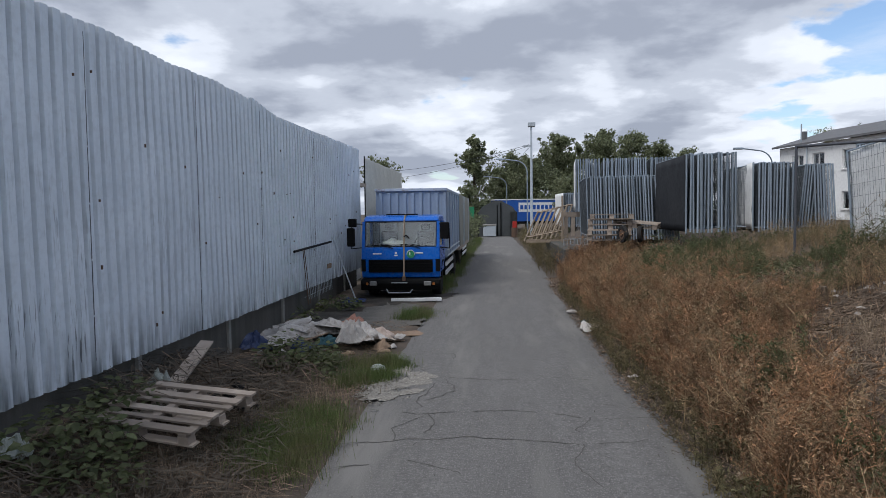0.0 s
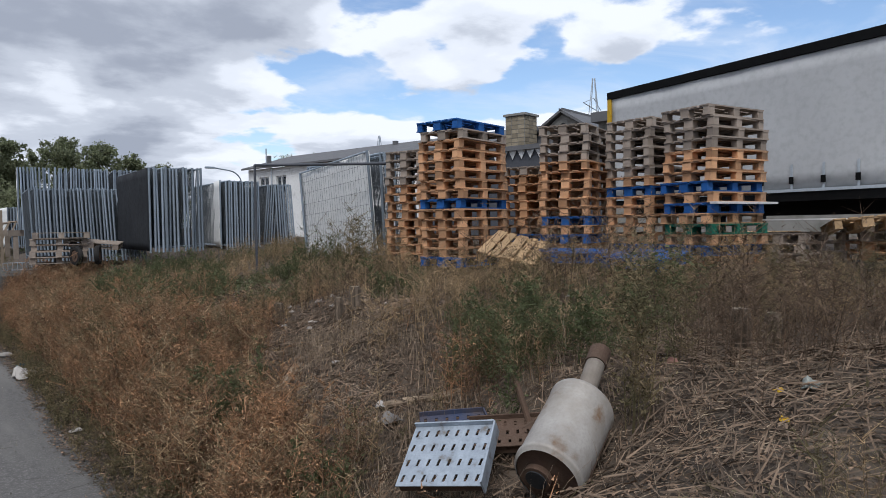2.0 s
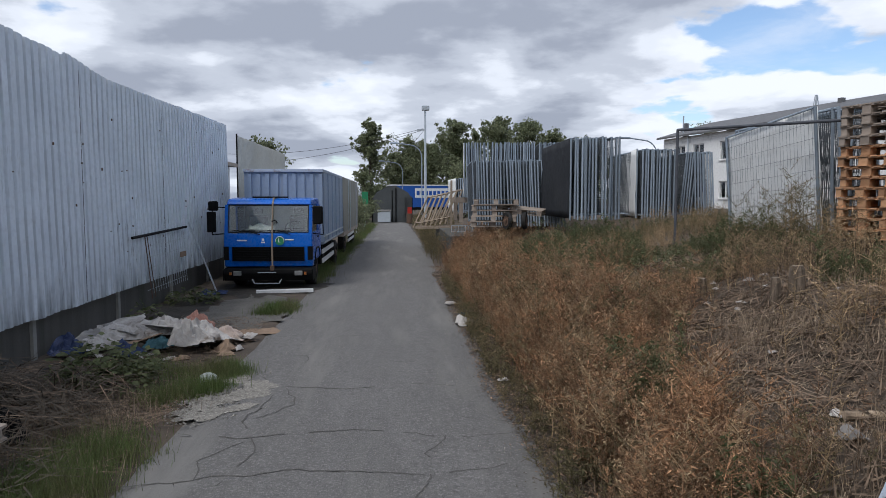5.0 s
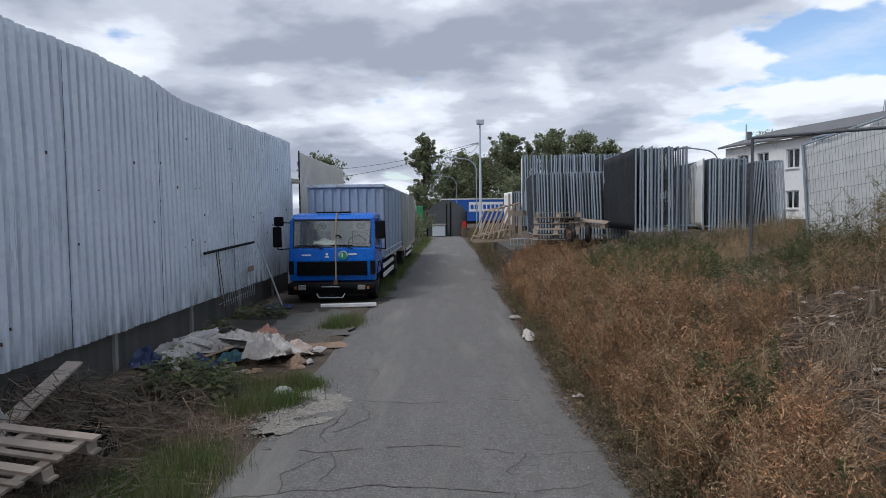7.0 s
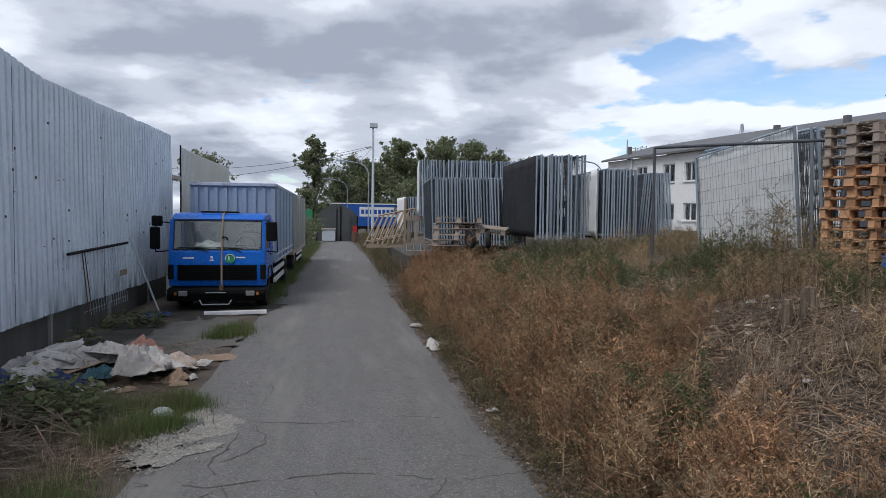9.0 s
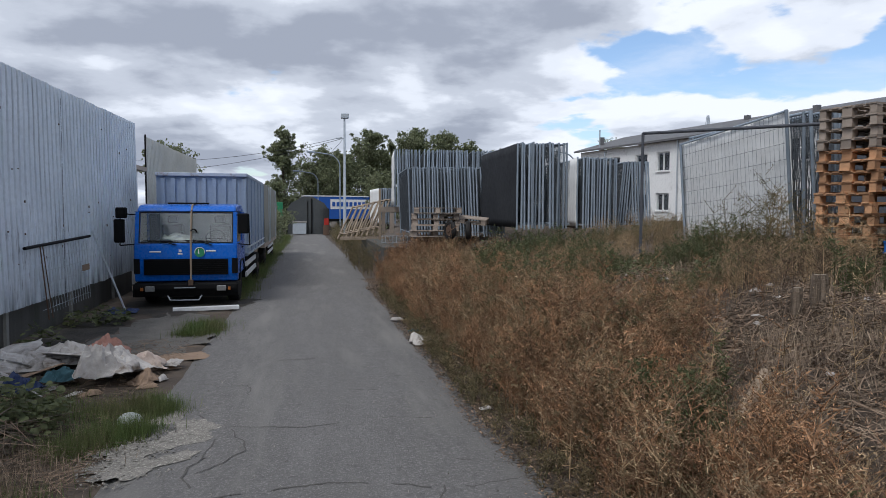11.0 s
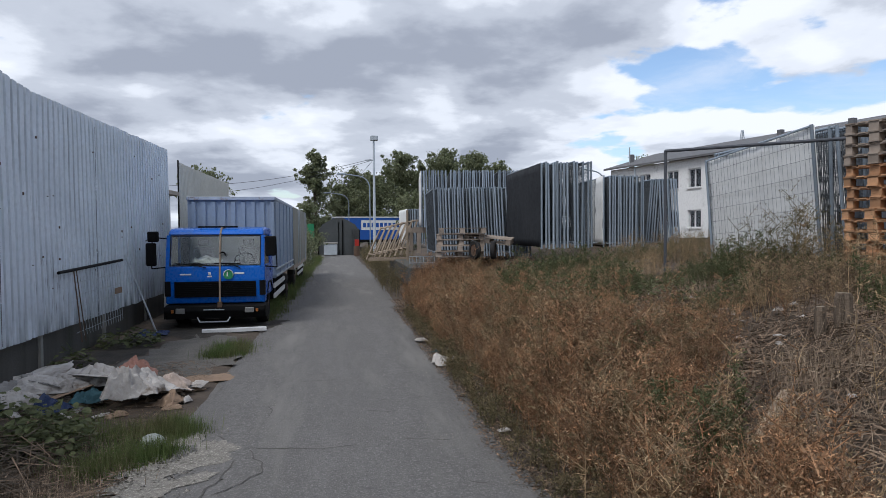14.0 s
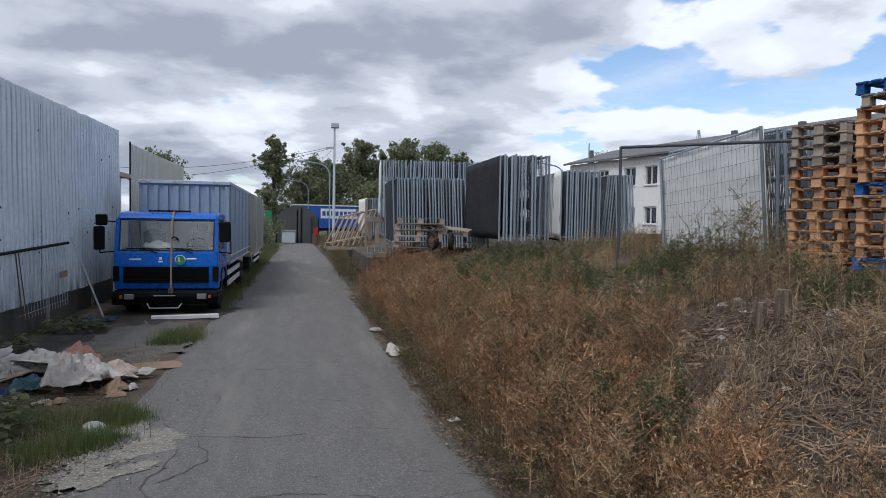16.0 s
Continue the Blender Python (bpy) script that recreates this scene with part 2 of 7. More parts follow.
def mesh_of(name, bm, mat, smooth=False, bevel=0.0):
    if bevel:
        bmesh.ops.bevel(bm, geom=list(bm.edges), offset=bevel, segments=1, affect="EDGES", clamp_overlap=True)
    me = bpy.data.meshes.new(name)
    bm.to_mesh(me)
    bm.free()
    if mat:
        me.materials.append(mat)
    if smooth:
        for p in me.polygons:
            p.use_smooth = True
    return me


def part(name, bm, mat, parent=None, label="", smooth=False, bevel=0.0):
    ob = new(name, mesh_of(name, bm, mat, smooth, bevel))
    if parent:
        ob.parent = parent
    if label:
        ob["label"] = label
    return ob


def thing(name, m, label, category, group=""):
    e = new(name)
    e.matrix_basis = m
    return tagged(e, label, category, group)


def boxes(*bs):
    bm = bmesh.new()
    for b in bs:
        box(bm, *b)
    return bm


def sstep(a, b, v):
    t = min(max((v - a) / (b - a), 0.0), 1.0)
    return t * t * (3 - 2 * t)


# ---- ground ----
ROAD_L, ROAD_R = -2.1, 1.55


def base_rise(y):
    return 0.45 * (1 - sstep(2.2, 7.4, y))


def land(x, y):
    h = base_rise(y)
    if x > ROAD_R:
        far = 1 - sstep(40, 62, y)
        e = x - ROAD_R - 0.2 * (1 - sstep(8.5, 11.5, y))
        bank = 0.85 * sstep(0.1, 1.5, e) + 0.45 * sstep(1.2, 3.2, e) + 0.42 * sstep(3.0, 6.5, e)
        near = 0.84 + 0.16 * sstep(6.3, 9.0, y)
        h += bank * far * near * (1 - sstep(60, 90, e) * 0.3)
        h += (noise.noise((x * 0.7, y * 0.7, 1.0)) * 0.16 + noise.noise((x * 2.3, y * 2.3, 4.0)) * 0.06) * sstep(0.2, 1.4, e)
        h -= 0.2 * math.exp(-((x - 3.1) ** 2 + (y - 6.1) ** 2) / 0.55)
    elif x < ROAD_L:
        e = ROAD_L - x
        h += (noise.noise((x * 0.9, y * 0.9, 2.0)) * 0.05 + noise.noise((x * 3, y * 3, 5.0)) * 0.03) * sstep(0.05, 0.6, e) + 0.01
        h += 0.22 * sstep(1.2, 2.6, e) * (1 - sstep(9.5, 13, y))
    return h


def axis(fine0, fine1, step, reach):
    v = list(np.arange(fine0, fine1 + 1e-6, step))
    s = step
    lo = [fine0]
    while lo[-1] > -reach:
        s *= 1.35
        lo.append(lo[-1] - s)
    s = step
    hi = [fine1]
    while hi[-1] < reach:
        s *= 1.35
        hi.append(hi[-1] + s)
    return lo[:0:-1] + v + hi[1:]


def sheet(name, xs, ys, fn, mat):
    verts = [(x, y, fn(x, y)) for y in ys for x in xs]
    nx = len(xs)
    faces = [(j * nx + i, j * nx + i + 1, (j + 1) * nx + i + 1, (j + 1) * nx + i) for j in range(len(ys) - 1) for i in range(nx - 1)]
    me = bpy.data.meshes.new(name)
    me.from_pydata(verts, [], faces)
    me.materials.append(mat)
    for p in me.polygons:
        p.use_smooth = True
    return new(name, me)


ground = sheet("ground", axis(-6, 12, 0.14, 2500), axis(1, 34, 0.14, 2500), lambda x, y: land(x, y) - (0.05 if ROAD_L + 0.1 < x < ROAD_R - 0.1 else 0), M_SOIL)
tagged(ground, "uneven brown soil with weeds, straw and rubble", "ground", kind="structure")


def road_edge(y, side):
    if side < 0:
        return ROAD_L + 0.16 * noise.noise((y * 0.45, 3, 0)) + 0.06 * noise.noise((y * 2.2, 8, 0)) - 0.2 * sstep(40, 66, y)
    return ROAD_R + 0.14 * noise.noise((y * 0.5, 13, 0)) + 0.05 * noise.noise((y * 2.4, 18, 0)) - 0.5 * sstep(30, 66, y) + 0.24 * (1 - sstep(8.5, 11.5, y))


def build_road():
    ys = list(np.arange(-14, 40, 0.16)) + list(np.arange(40, 92, 1.0))
    n = 12
    verts, faces = [], []
    for y in ys:
        a, b = road_edge(y, -1), road_edge(y, 1)
        for i in range(n + 1):
            u = i / n
            x = a + (b - a) * u
            crown = 0.03 * (1 - (2 * u - 1) ** 2)
            edge = -0.045 if i in (0, n) else 0.012
            verts.append((x, y, base_rise(y) + crown + edge + 0.006 * noise.noise((x, y, 0))))
    for j in range(len(ys) - 1):
        for i in range(n):
            k = j * (n + 1) + i
            faces.append((k, k + 1, k + n + 2, k + n + 1))
    me = bpy.data.meshes.new("road")
    me.from_pydata(verts, [], faces)
    me.materials.append(M_ASPHALT)
    for p in me.polygons:
        p.use_smooth = True
    return tagged(new("road", me), "cracked worn grey asphalt lane with crumbling edges", "road", kind="structure")


ROAD = build_road()

# ---- sheet-metal fence ----
FX = -4.93


def fence_top(y):
    if y < 14.2:
        return 4.55 + 0.02 * math.sin(y * 2.1)
    if y < 15.9:
        return 4.6 - 0.2 * (y - 14.2) / 1.7
    return 4.42 + 0.012 * (y - 16)


def trapezoid(u, pitch=0.2, depth=0.055):
    f = (u / pitch) % 1.0
    if f < 0.61:
        return depth
    if f < 0.70:
        return depth * (0.70 - f) / 0.09
    if f < 0.86:
        return 0.0
    return depth * (f - 0.86) / 0.14


def build_fence(name, x0, y0, y1, zb, top, mat, label):
    us = []
    y = y0
    while y < y1:
        us += [y, y + 0.121, y + 0.140, y + 0.171]
        y += 0.2
    verts, faces = [], []
    rows = 7
    for u in us:
        t = top(u)
        for k in range(rows):
            f = k / (rows - 1)
            z = zb + (t - zb) * f + (0.03 * noise.noise((u * 2, 9, 0)) if k in (0, rows - 1) else 0)
            d = trapezoid(u - y0 + 1e-4)
            lean = -0.05 * f + 0.03 * noise.noise((u * 0.4, f * 2, 3))
            verts.append((x0 + d + lean, u, z))
    for j in range(len(us) - 1):
        for k in range(rows - 1):
            a = j * rows + k
            faces.append((a, a + rows, a + rows + 1, a + 1))
    me = bpy.data.meshes.new("sheet")
    me.from_pydata(verts, [], faces)
    me.materials.append(mat)
    e = thing(name, Matrix.Identity(4), label, "fence")
    e["kind"] = "structure"
    ob = new("sheet", me)
    ob.parent = e
    so = ob.modifiers.new("thick", "SOLIDIFY")
    so.thickness = 0.004
    return e


# ---- more materials ----
M_RUST = material("dry_rust_weed", (0.41, 0.23, 0.122), 0.9, color2=(0.16, 0.098, 0.057), scale=3.2, amount=1.0, bump=0, spread=0.65)
M_TAN = material("dry_tan_weed", (0.45, 0.325, 0.19), 0.9, color2=(0.19, 0.138, 0.084), scale=2.8, amount=1.0, bump=0, spread=0.65)
M_OLIVE = material("olive_weed", (0.13, 0.125, 0.065), 0.85, color2=(0.27, 0.205, 0.12), scale=2.4, amount=0.8, bump=0, spread=0.65)
M_LEAF = material("green_leaf", (0.095, 0.115, 0.05), 0.65, color2=(0.14, 0.15, 0.075), scale=3, amount=0.8, bump=0, spread=0.4)
M_TREELEAF = material("tree_leaf", (0.17, 0.195, 0.105), 0.7, color2=(0.22, 0.235, 0.14), scale=0.35, amount=0.9, bump=0, spread=0.45)
M_BARK = material("bark", (0.10, 0.08, 0.06), 0.95, color2=(0.055, 0.045, 0.035), scale=6, bump=0.7, bump_scale=18)
M_STRAW = material("straw", (0.35, 0.27, 0.19), 0.9, color2=(0.13, 0.097, 0.07), scale=3.5, amount=1.0, bump=0, spread=0.5)
M_GRASS = material("grass", (0.10, 0.155, 0.045), 0.7, color2=(0.16, 0.15, 0.07), scale=1.6, amount=0.8, bump=0, spread=0.4)
M_DRYTWIG = material("dry_twig", (0.20, 0.142, 0.098), 0.95, color2=(0.095, 0.068, 0.048), scale=4, amount=1.0, bump=0, spread=0.5)
M_LITTER = material("brown_leaf_litter", (0.25, 0.17, 0.115), 0.95, color2=(0.11, 0.078, 0.055), scale=4, amount=1.0, bump=0, spread=0.6)
M_CLOTH = material("dirty_white_cloth", (0.50, 0.47, 0.44), 0.85, color2=(0.31, 0.285, 0.26), scale=5, amount=0.9, bump=0.3, bump_scale=20, stain=(0.14, 0.11, 0.085), stain_scale=4, stain_at=0.57)
M_GREYCLOTH = material("grey_sheet", (0.27, 0.26, 0.25), 0.8, color2=(0.18, 0.17, 0.16), scale=3, bump=0.3)
M_PINK = material("faded_red_cloth", (0.36, 0.19, 0.15), 0.85, color2=(0.25, 0.14, 0.11), scale=3, bump=0.3)
M_PINKSHEET = material("pale_pink_foam", (0.50, 0.40, 0.34), 0.85, color2=(0.40, 0.33, 0.28), scale=3, bump=0.2, stain=(0.2, 0.16, 0.12), stain_scale=3)
M_NAVY = material("dark_blue_plastic", (0.02, 0.03, 0.08), 0.5, color2=(0.03, 0.05, 0.12), scale=4, bump=0.2)
M_TEAL = material("teal_cloth", (0.05, 0.12, 0.14), 0.8, color2=(0.03, 0.07, 0.09), scale=4, bump=0.2)
M_CARD = material("brown_cardboard", (0.30, 0.21, 0.14), 0.9, color2=(0.2, 0.14, 0.1), scale=3, bump=0.1)
M_BAG = material("translucent_bag", (0.31, 0.33, 0.30), 0.4, color2=(0.24, 0.26, 0.235), scale=5, bump=0.2)
M_PATCH = material("pale_rubble_concrete", (0.235, 0.218, 0.192), 0.95, color2=(0.16, 0.15, 0.13), speck=0.8, scale=7, amount=0.8, bump=0.8, bump_scale=50)
M_HARD = material("dusty_hardstanding", (0.135, 0.125, 0.112), 0.95, color2=(0.09, 0.083, 0.072), scale=2.5, amount=0.9, speck=0.4, bump=0.5, bump_scale=50)
# near-black soil colour that stands in for shade on the ground
M_SOILSHADE = material("damp_soil", (0.035, 0.031, 0.026), 0.9, color2=(0.06, 0.052, 0.043), scale=3, amount=0.9, bump=0.6, bump_scale=30)
M_CRACK = material("crack_dirt", (0.075, 0.07, 0.065), 1.0, color2=(0.11, 0.105, 0.095), scale=8, bump=0.2)
M_MUFF = material("aluminised_steel", (0.41, 0.385, 0.355), 0.65, 0.15, color2=(0.30, 0.27, 0.235), scale=5, amount=0.8, bump=0.12, bump_scale=9, stain=(0.20, 0.125, 0.075), stain_scale=4.5, stain_at=0.57)
M_RUSTMETAL = material("rusty_metal", (0.135, 0.085, 0.062), 0.85, 0.2, color2=(0.10, 0.07, 0.05), scale=5, bump=0.3)
M_PLATE = material("scratched_zinc_plate", (0.42, 0.47, 0.53), 0.5, 0.4, color2=(0.29, 0.33, 0.38), scale=7, amount=0.9, bump=0.08, stain=(0.19, 0.155, 0.115), stain_scale=7, stain_at=0.56)
M_BLUEPLATE = material("blue_dirty_plate", (0.05, 0.075, 0.15), 0.65, 0.2, color2=(0.11, 0.085, 0.07), scale=4, bump=0.1)
M_GREENWOOD = material("green_painted_wood", (0.01, 0.16, 0.10), 0.7, color2=(0.01, 0.1, 0.07), scale=3, bump=0.2)
M_FRESHWOOD = material("fresh_pale_wood", (0.52, 0.36, 0.20), 0.8, color2=(0.4, 0.26, 0.14), scale=3, bump=0.2, vary=0.2)
M_BLACKTARP = material("black_mesh_tarp", (0.028, 0.030, 0.034), 0.85, spec=0.1, color2=(0.042, 0.044, 0.048), scale=1.2, bump=0.15, bump_scale=6)
M_WHITETARP = material("white_tarp", (0.84, 0.84, 0.82), 0.6, color2=(0.68, 0.68, 0.67), scale=1.0, bump=0.3, bump_scale=4, stain=(0.5, 0.49, 0.46), stain_scale=1.1, streak=True)
M_WHITEPAINT = material("white_paint", (0.75, 0.75, 0.74), 0.5, bump=0.02)
M_LAMPGLASS = material("dull_lamp_glass", (0.34, 0.34, 0.33), 0.2, 0.4, color2=(0.2, 0.2, 0.2), scale=14, bump=0.1, bump_scale=90)
M_AMBER = material("amber_lens", (0.38, 0.13, 0.03), 0.35, bump=0)
M_DEBRIS = material("trodden_debris", (0.11, 0.09, 0.07), 0.95, color2=(0.22, 0.19, 0.16), scale=9, bump=0.6, bump_scale=40)
M_STUMP = material("stump_bark", (0.20, 0.155, 0.115), 0.95, color2=(0.06, 0.047, 0.035), streak=True, amount=1.0, scale=26, bump=0.6, bump_scale=45)
M_STUMPCUT = material("weathered_cut_wood", (0.27, 0.22, 0.165), 0.9, color2=(0.17, 0.14, 0.11), scale=9, bump=0.3, bump_scale=45)
M_PIPE = material("sooty_pipe", (0.30, 0.27, 0.235), 0.7, 0.2, color2=(0.18, 0.15, 0.12), scale=6, bump=0.1)
M_REDLENS = material("red_paint", (0.4, 0.03, 0.02), 0.5, bump=0.02)
M_STRAP = material("beige_strap", (0.33, 0.26, 0.19), 0.9, bump=0.2, bump_scale=90)
M_SIGNGREEN = material("green_sign", (0.02, 0.20, 0.08), 0.5, bump=0.02)
M_SEAT = material("grey_seat_fabric", (0.16, 0.16, 0.16), 0.9, bump=0.2)
M_CABPALE = material("pale_cab_inside", (0.72, 0.74, 0.68), 0.9, bump=0.2)
M_YELLOW = material("yellow_paint", (0.65, 0.40, 0.02), 0.5, bump=0.03)
M_DARKTENT = material("dark_tent_cover", (0.052, 0.058, 0.06), 0.6, color2=(0.075, 0.08, 0.082), scale=0.9, bump=0.2, bump_scale=3)
M_TRAILBLUE = material("bright_blue_curtain", (0.015, 0.09, 0.36), 0.5, color2=(0.02, 0.07, 0.28), scale=0.7, bump=0.08)
M_STONE = material("rubble_stone_block", (0.34, 0.29, 0.21), 0.95, color2=(0.22, 0.19, 0.14), scale=3, bump=0.5, vary=0.25)
M_DARKWALL = material("dark_grey_cladding", (0.085, 0.09, 0.105), 0.7, color2=(0.065, 0.07, 0.08), scale=1.5, bump=0.08)
M_GREENBOX = material("green_plastic", (0.03, 0.22, 0.10), 0.5, bump=0.03)
M_FRAME = material("white_window_frame", (0.7, 0.7, 0.7), 0.5, bump=0)
M_WIRE = material("cable", (0.04, 0.04, 0.04), 0.8, bump=0)
M_TIMBER = material("pale_weathered_timber", (0.36, 0.29, 0.22), 0.85, color2=(0.24, 0.19, 0.14), scale=3, bump=0.2, vary=0.25)


M_BROWNWEED = material("dead_brown_weed", (0.24, 0.14, 0.08), 0.95, color2=(0.11, 0.07, 0.045), scale=3.0, amount=1.0, bump=0, spread=0.5)


def let_light_through(m, share):
    """Thin leaves pass part of the light that falls on their other side."""
    N, L = m.node_tree.nodes, m.node_tree.links
    b = N["Principled BSDF"]
    t = N.new("ShaderNodeBsdfTranslucent")
    L.new(b.inputs["Base Color"].links[0].from_socket, t.inputs[0])
    x = N.new("ShaderNodeMixShader")
    x.inputs[0].default_value = share
    L.new(b.outputs[0], x.inputs[1])
    L.new(t.outputs[0], x.inputs[2])
    L.new(x.outputs[0], N["Material Output"].inputs["Surface"])


for leaf in (M_TREELEAF, M_LEAF, M_GRASS, M_OLIVE):
    let_light_through(leaf, 0.45)


def on_ground(x, y):
    return land(x, y)


def prism(bm, prof, x0, x1):
    """A closed (y, z) outline drawn out along x."""
    a = [bm.verts.new((x0, y, z)) for y, z in prof]
    b = [bm.verts.new((x1, y, z)) for y, z in prof]
    n = len(prof)
    bm.faces.new(a)
    bm.faces.new(b[::-1])
    for i in range(n):
        bm.faces.new((a[i], b[i], b[(i + 1) % n], a[(i + 1) % n]))
    bmesh.ops.recalc_face_normals(bm, faces=bm.faces)
    return bm


def tube(bm, pts, r, seg=6):
    for a, b in zip(pts[:-1], pts[1:]):
        rod(bm, a, b, r, seg)


def raw_mesh(name, verts, faces, mat, smooth=False):
    me = bpy.data.meshes.new(name)
    verts = np.asarray(verts, dtype=np.float32)
    faces = np.asarray(faces, dtype=np.int32)
    k = faces.shape[1]
    me.vertices.add(len(verts))
    me.vertices.foreach_set("co", verts.ravel())
    me.loops.add(faces.size)
    me.loops.foreach_set("vertex_index", faces.ravel())
    me.polygons.add(len(faces))
    me.polygons.foreach_set("loop_start", np.arange(0, faces.size, k, dtype=np.int32))
    me.update(calc_edges=True)
    me.validate()
    me.materials.append(mat)
    return me


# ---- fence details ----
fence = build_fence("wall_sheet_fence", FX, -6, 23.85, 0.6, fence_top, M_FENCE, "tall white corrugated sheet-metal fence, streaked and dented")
part("plinth", boxes((FX - 0.3, FX - 0.12, -6, 23.8, -0.3, 0.75)), M_PLINTH, fence, "stained dark grey concrete plinth")
for y in (7.4, 10.3, 13.2, 16.1, 19.0, 21.9):
    part("post", boxes((FX - 0.118, FX - 0.07, y, y + 0.09, -0.2, 0.9)), M_CONC, fence)
for y, zt in ((9.2, 4.5), (11.9, 4.5), (14.6, 4.45), (18.3, 4.35)):
    bm = bmesh.new()
    for k in range(6):
        box(bm, FX + 0.056, FX + 0.061, y + 0.0015 * k, y + 0.012, 0.63 + (zt - 0.7) * k / 6, 0.63 + (zt - 0.7) * (k + 1) / 6 - 0.02)
    part("sheet_seam", bm, M_DARKWALL, fence)
bm = bmesh.new()
rng = random.Random(3)
for i in range(45):
    y, z = rng.uniform(5, 23.5), rng.uniform(0.8, 4.0)
    box(bm, FX + 0.04, FX + 0.06, y, y + 0.014, z, z + rng.uniform(0.015, 0.05))
part("screw", bm, M_RUSTMETAL, fence)["kind"] = "stuff"
M_CREAM = material("cream_sheet", (0.55, 0.54, 0.50), 0.7, color2=(0.47, 0.46, 0.42), scale=1, bump=0.05)
fence2 = build_fence("wall_far_fence", -5.4, 27.2, 37.0, 0.6, lambda y: 4.5, M_CREAM, "far stretch of pale sheet-metal fence")
part("end_post", boxes((-5.42, -5.38, 27.14, 27.2, 0, 4.56)), M_BLACK, fence2)
annex = thing("lean_to", pose(-5.6, 24.4, 0), "small weathered lean-to with a flat roof beside the fence", "shed")
part("roof", boxes((-1.3, 0.45, 0, 1.8, 3.35, 3.47)), M_GREYWOOD, annex)
part("wall", boxes((-1.3, 0.2, 0.3, 1.7, 0, 3.35)), M_WHITE, annex)
part("downpipe", boxes((0.24, 0.36, 0.2, 0.3, 1.6, 3.3)), M_CARD, annex)

# ---- gate frame leaning on the fence ----
gate = thing("leaning_gate_frame", pose(FX + 0.12, 16.4, 0.2), "bent rusty gate frame with wire mesh leaning on the fence", "gate")
bm = bmesh.new()
rod(bm, (0.02, -0.1, 1.36), (0.02, 3.1, 1.44), 0.028)
part("top_rail", bm, M_BLACK, gate)
bm = bmesh.new()
rod(bm, (0.05, 0.45, 1.36), (0.1, 0.62, 0.1), 0.011)
rod(bm, (0.05, 0.56, 1.36), (0.1, 0.8, 0.1), 0.009)
part("side_rail", bm, M_RUSTMETAL, gate)
bm = bmesh.new()
for i in range(16):
    rod(bm, (0.03, 0.6 + i * 0.15, 1.36), (0.09, 0.75 + i * 0.14, 0.2), 0.005, 4)
for i in range(5):
    rod(bm, (0.04, 0.55, 1.15 - i * 0.22), (0.05, 2.9, 1.18 - i * 0.22), 0.005, 4)
part("wire_mesh", bm, M_GALV, gate)
part("sign_plate", boxes((0.1, 0.115, 2.35, 2.75, 0.78, 0.9)), M_CARD, gate)
pole = thing("leaning_pole", pose(FX + 0.1, 19.8, 0), "grey metal pole leaning on the fence", "pole")
bm = bmesh.new()
rod(bm, (0.6, 0.1, 0.02), (0.05, -0.15, 1.75), 0.02)
part("tube", bm, M_GALV, pole)
part("foot", boxes((0.56, 0.7, 0.02, 0.18, 0.0, 0.04)), M_RUSTMETAL, pole)

# ---- truck ----
truck = thing("truck", pose(-3.055, 20.4, 0), "blue box lorry with pale blue box body, parked by the fence", "truck")
part("front_panel", prism(bmesh.new(), [(0.04, 0.58), (0.0, 0.75), (-0.03, 1.12), (0.0, 1.42), (0.1, 1.44), (0.3, 1.40), (0.3, 0.58)], -1.1, 1.1), M_BLUE, truck, bevel=0.02)
part("cab_floor", boxes((-1.04, 1.04, 0.32, 1.8, 0.6, 0.78)), M_BLACK, truck)
part("roof", prism(bmesh.new(), [(0.15, 2.14), (0.17, 2.2), (0.32, 2.29), (0.9, 2.33), (1.7, 2.31), (1.84, 2.22), (1.84, 2.14)], -1.06, 1.06), M_BLUE, truck, bevel=0.035)
# pale board added so the windscreen looks bright, standing in for reflected sky
part("rear_lining", boxes((-1.0, 1.0, 1.70, 1.75, 1.2, 2.1)), M_CABPALE, truck)
part("rear_wall", boxes((-1.04, 1.04, 1.76, 1.84, 0.7, 2.14)), M_BLUE, truck)
for sx in (-1, 1):
    bm = bmesh.new()
    prism(bm, [(0.0, 1.42), (0.15, 2.15), (0.26, 2.15), (0.12, 1.42)], sx * 1.09, sx * 1.0)
    part("windscreen_pillar", bm, M_BLUE, truck)
    door = part("door", boxes((sx * 1.06, sx * 1.1, 0.31, 1.25, 0.72, 1.45), (sx * 1.06, sx * 1.09, 1.17, 1.25, 1.45, 2.15)), M_BLUE, truck)
    part("door_handle", boxes((sx * 1.1, sx * 1.125, 1.02, 1.17, 1.28, 1.32)), M_BLACK, door)
    part("side_window", boxes((sx * 1.068, sx * 1.076, 0.22, 1.17, 1.46, 2.13)), M_GLASS, door).visible_shadow = False
    part("rear_side_panel", boxes((sx * 1.055, sx * 1.095, 1.26, 1.8, 0.72, 2.15)), M_BLUE, truck)
ws = part("windscreen", prism(bmesh.new(), [(0.028, 1.46), (0.165, 2.125), (0.171, 2.125), (0.034, 1.46)], -0.98, 0.98), M_SCREEN, truck)
ws.visible_shadow = False
bm = bmesh.new()
for a, b in (((-1.0, 0.015, 1.455), (1.0, 0.015, 1.455)), ((-1.0, 0.155, 2.135), (1.0, 0.155, 2.135)), ((-1.0, 0.015, 1.455), (-1.0, 0.155, 2.135)), ((1.0, 0.015, 1.455), (1.0, 0.155, 2.135))):
    rod(bm, a, b, 0.013)
part("windscreen_seal", bm, M_RUBBER, ws)
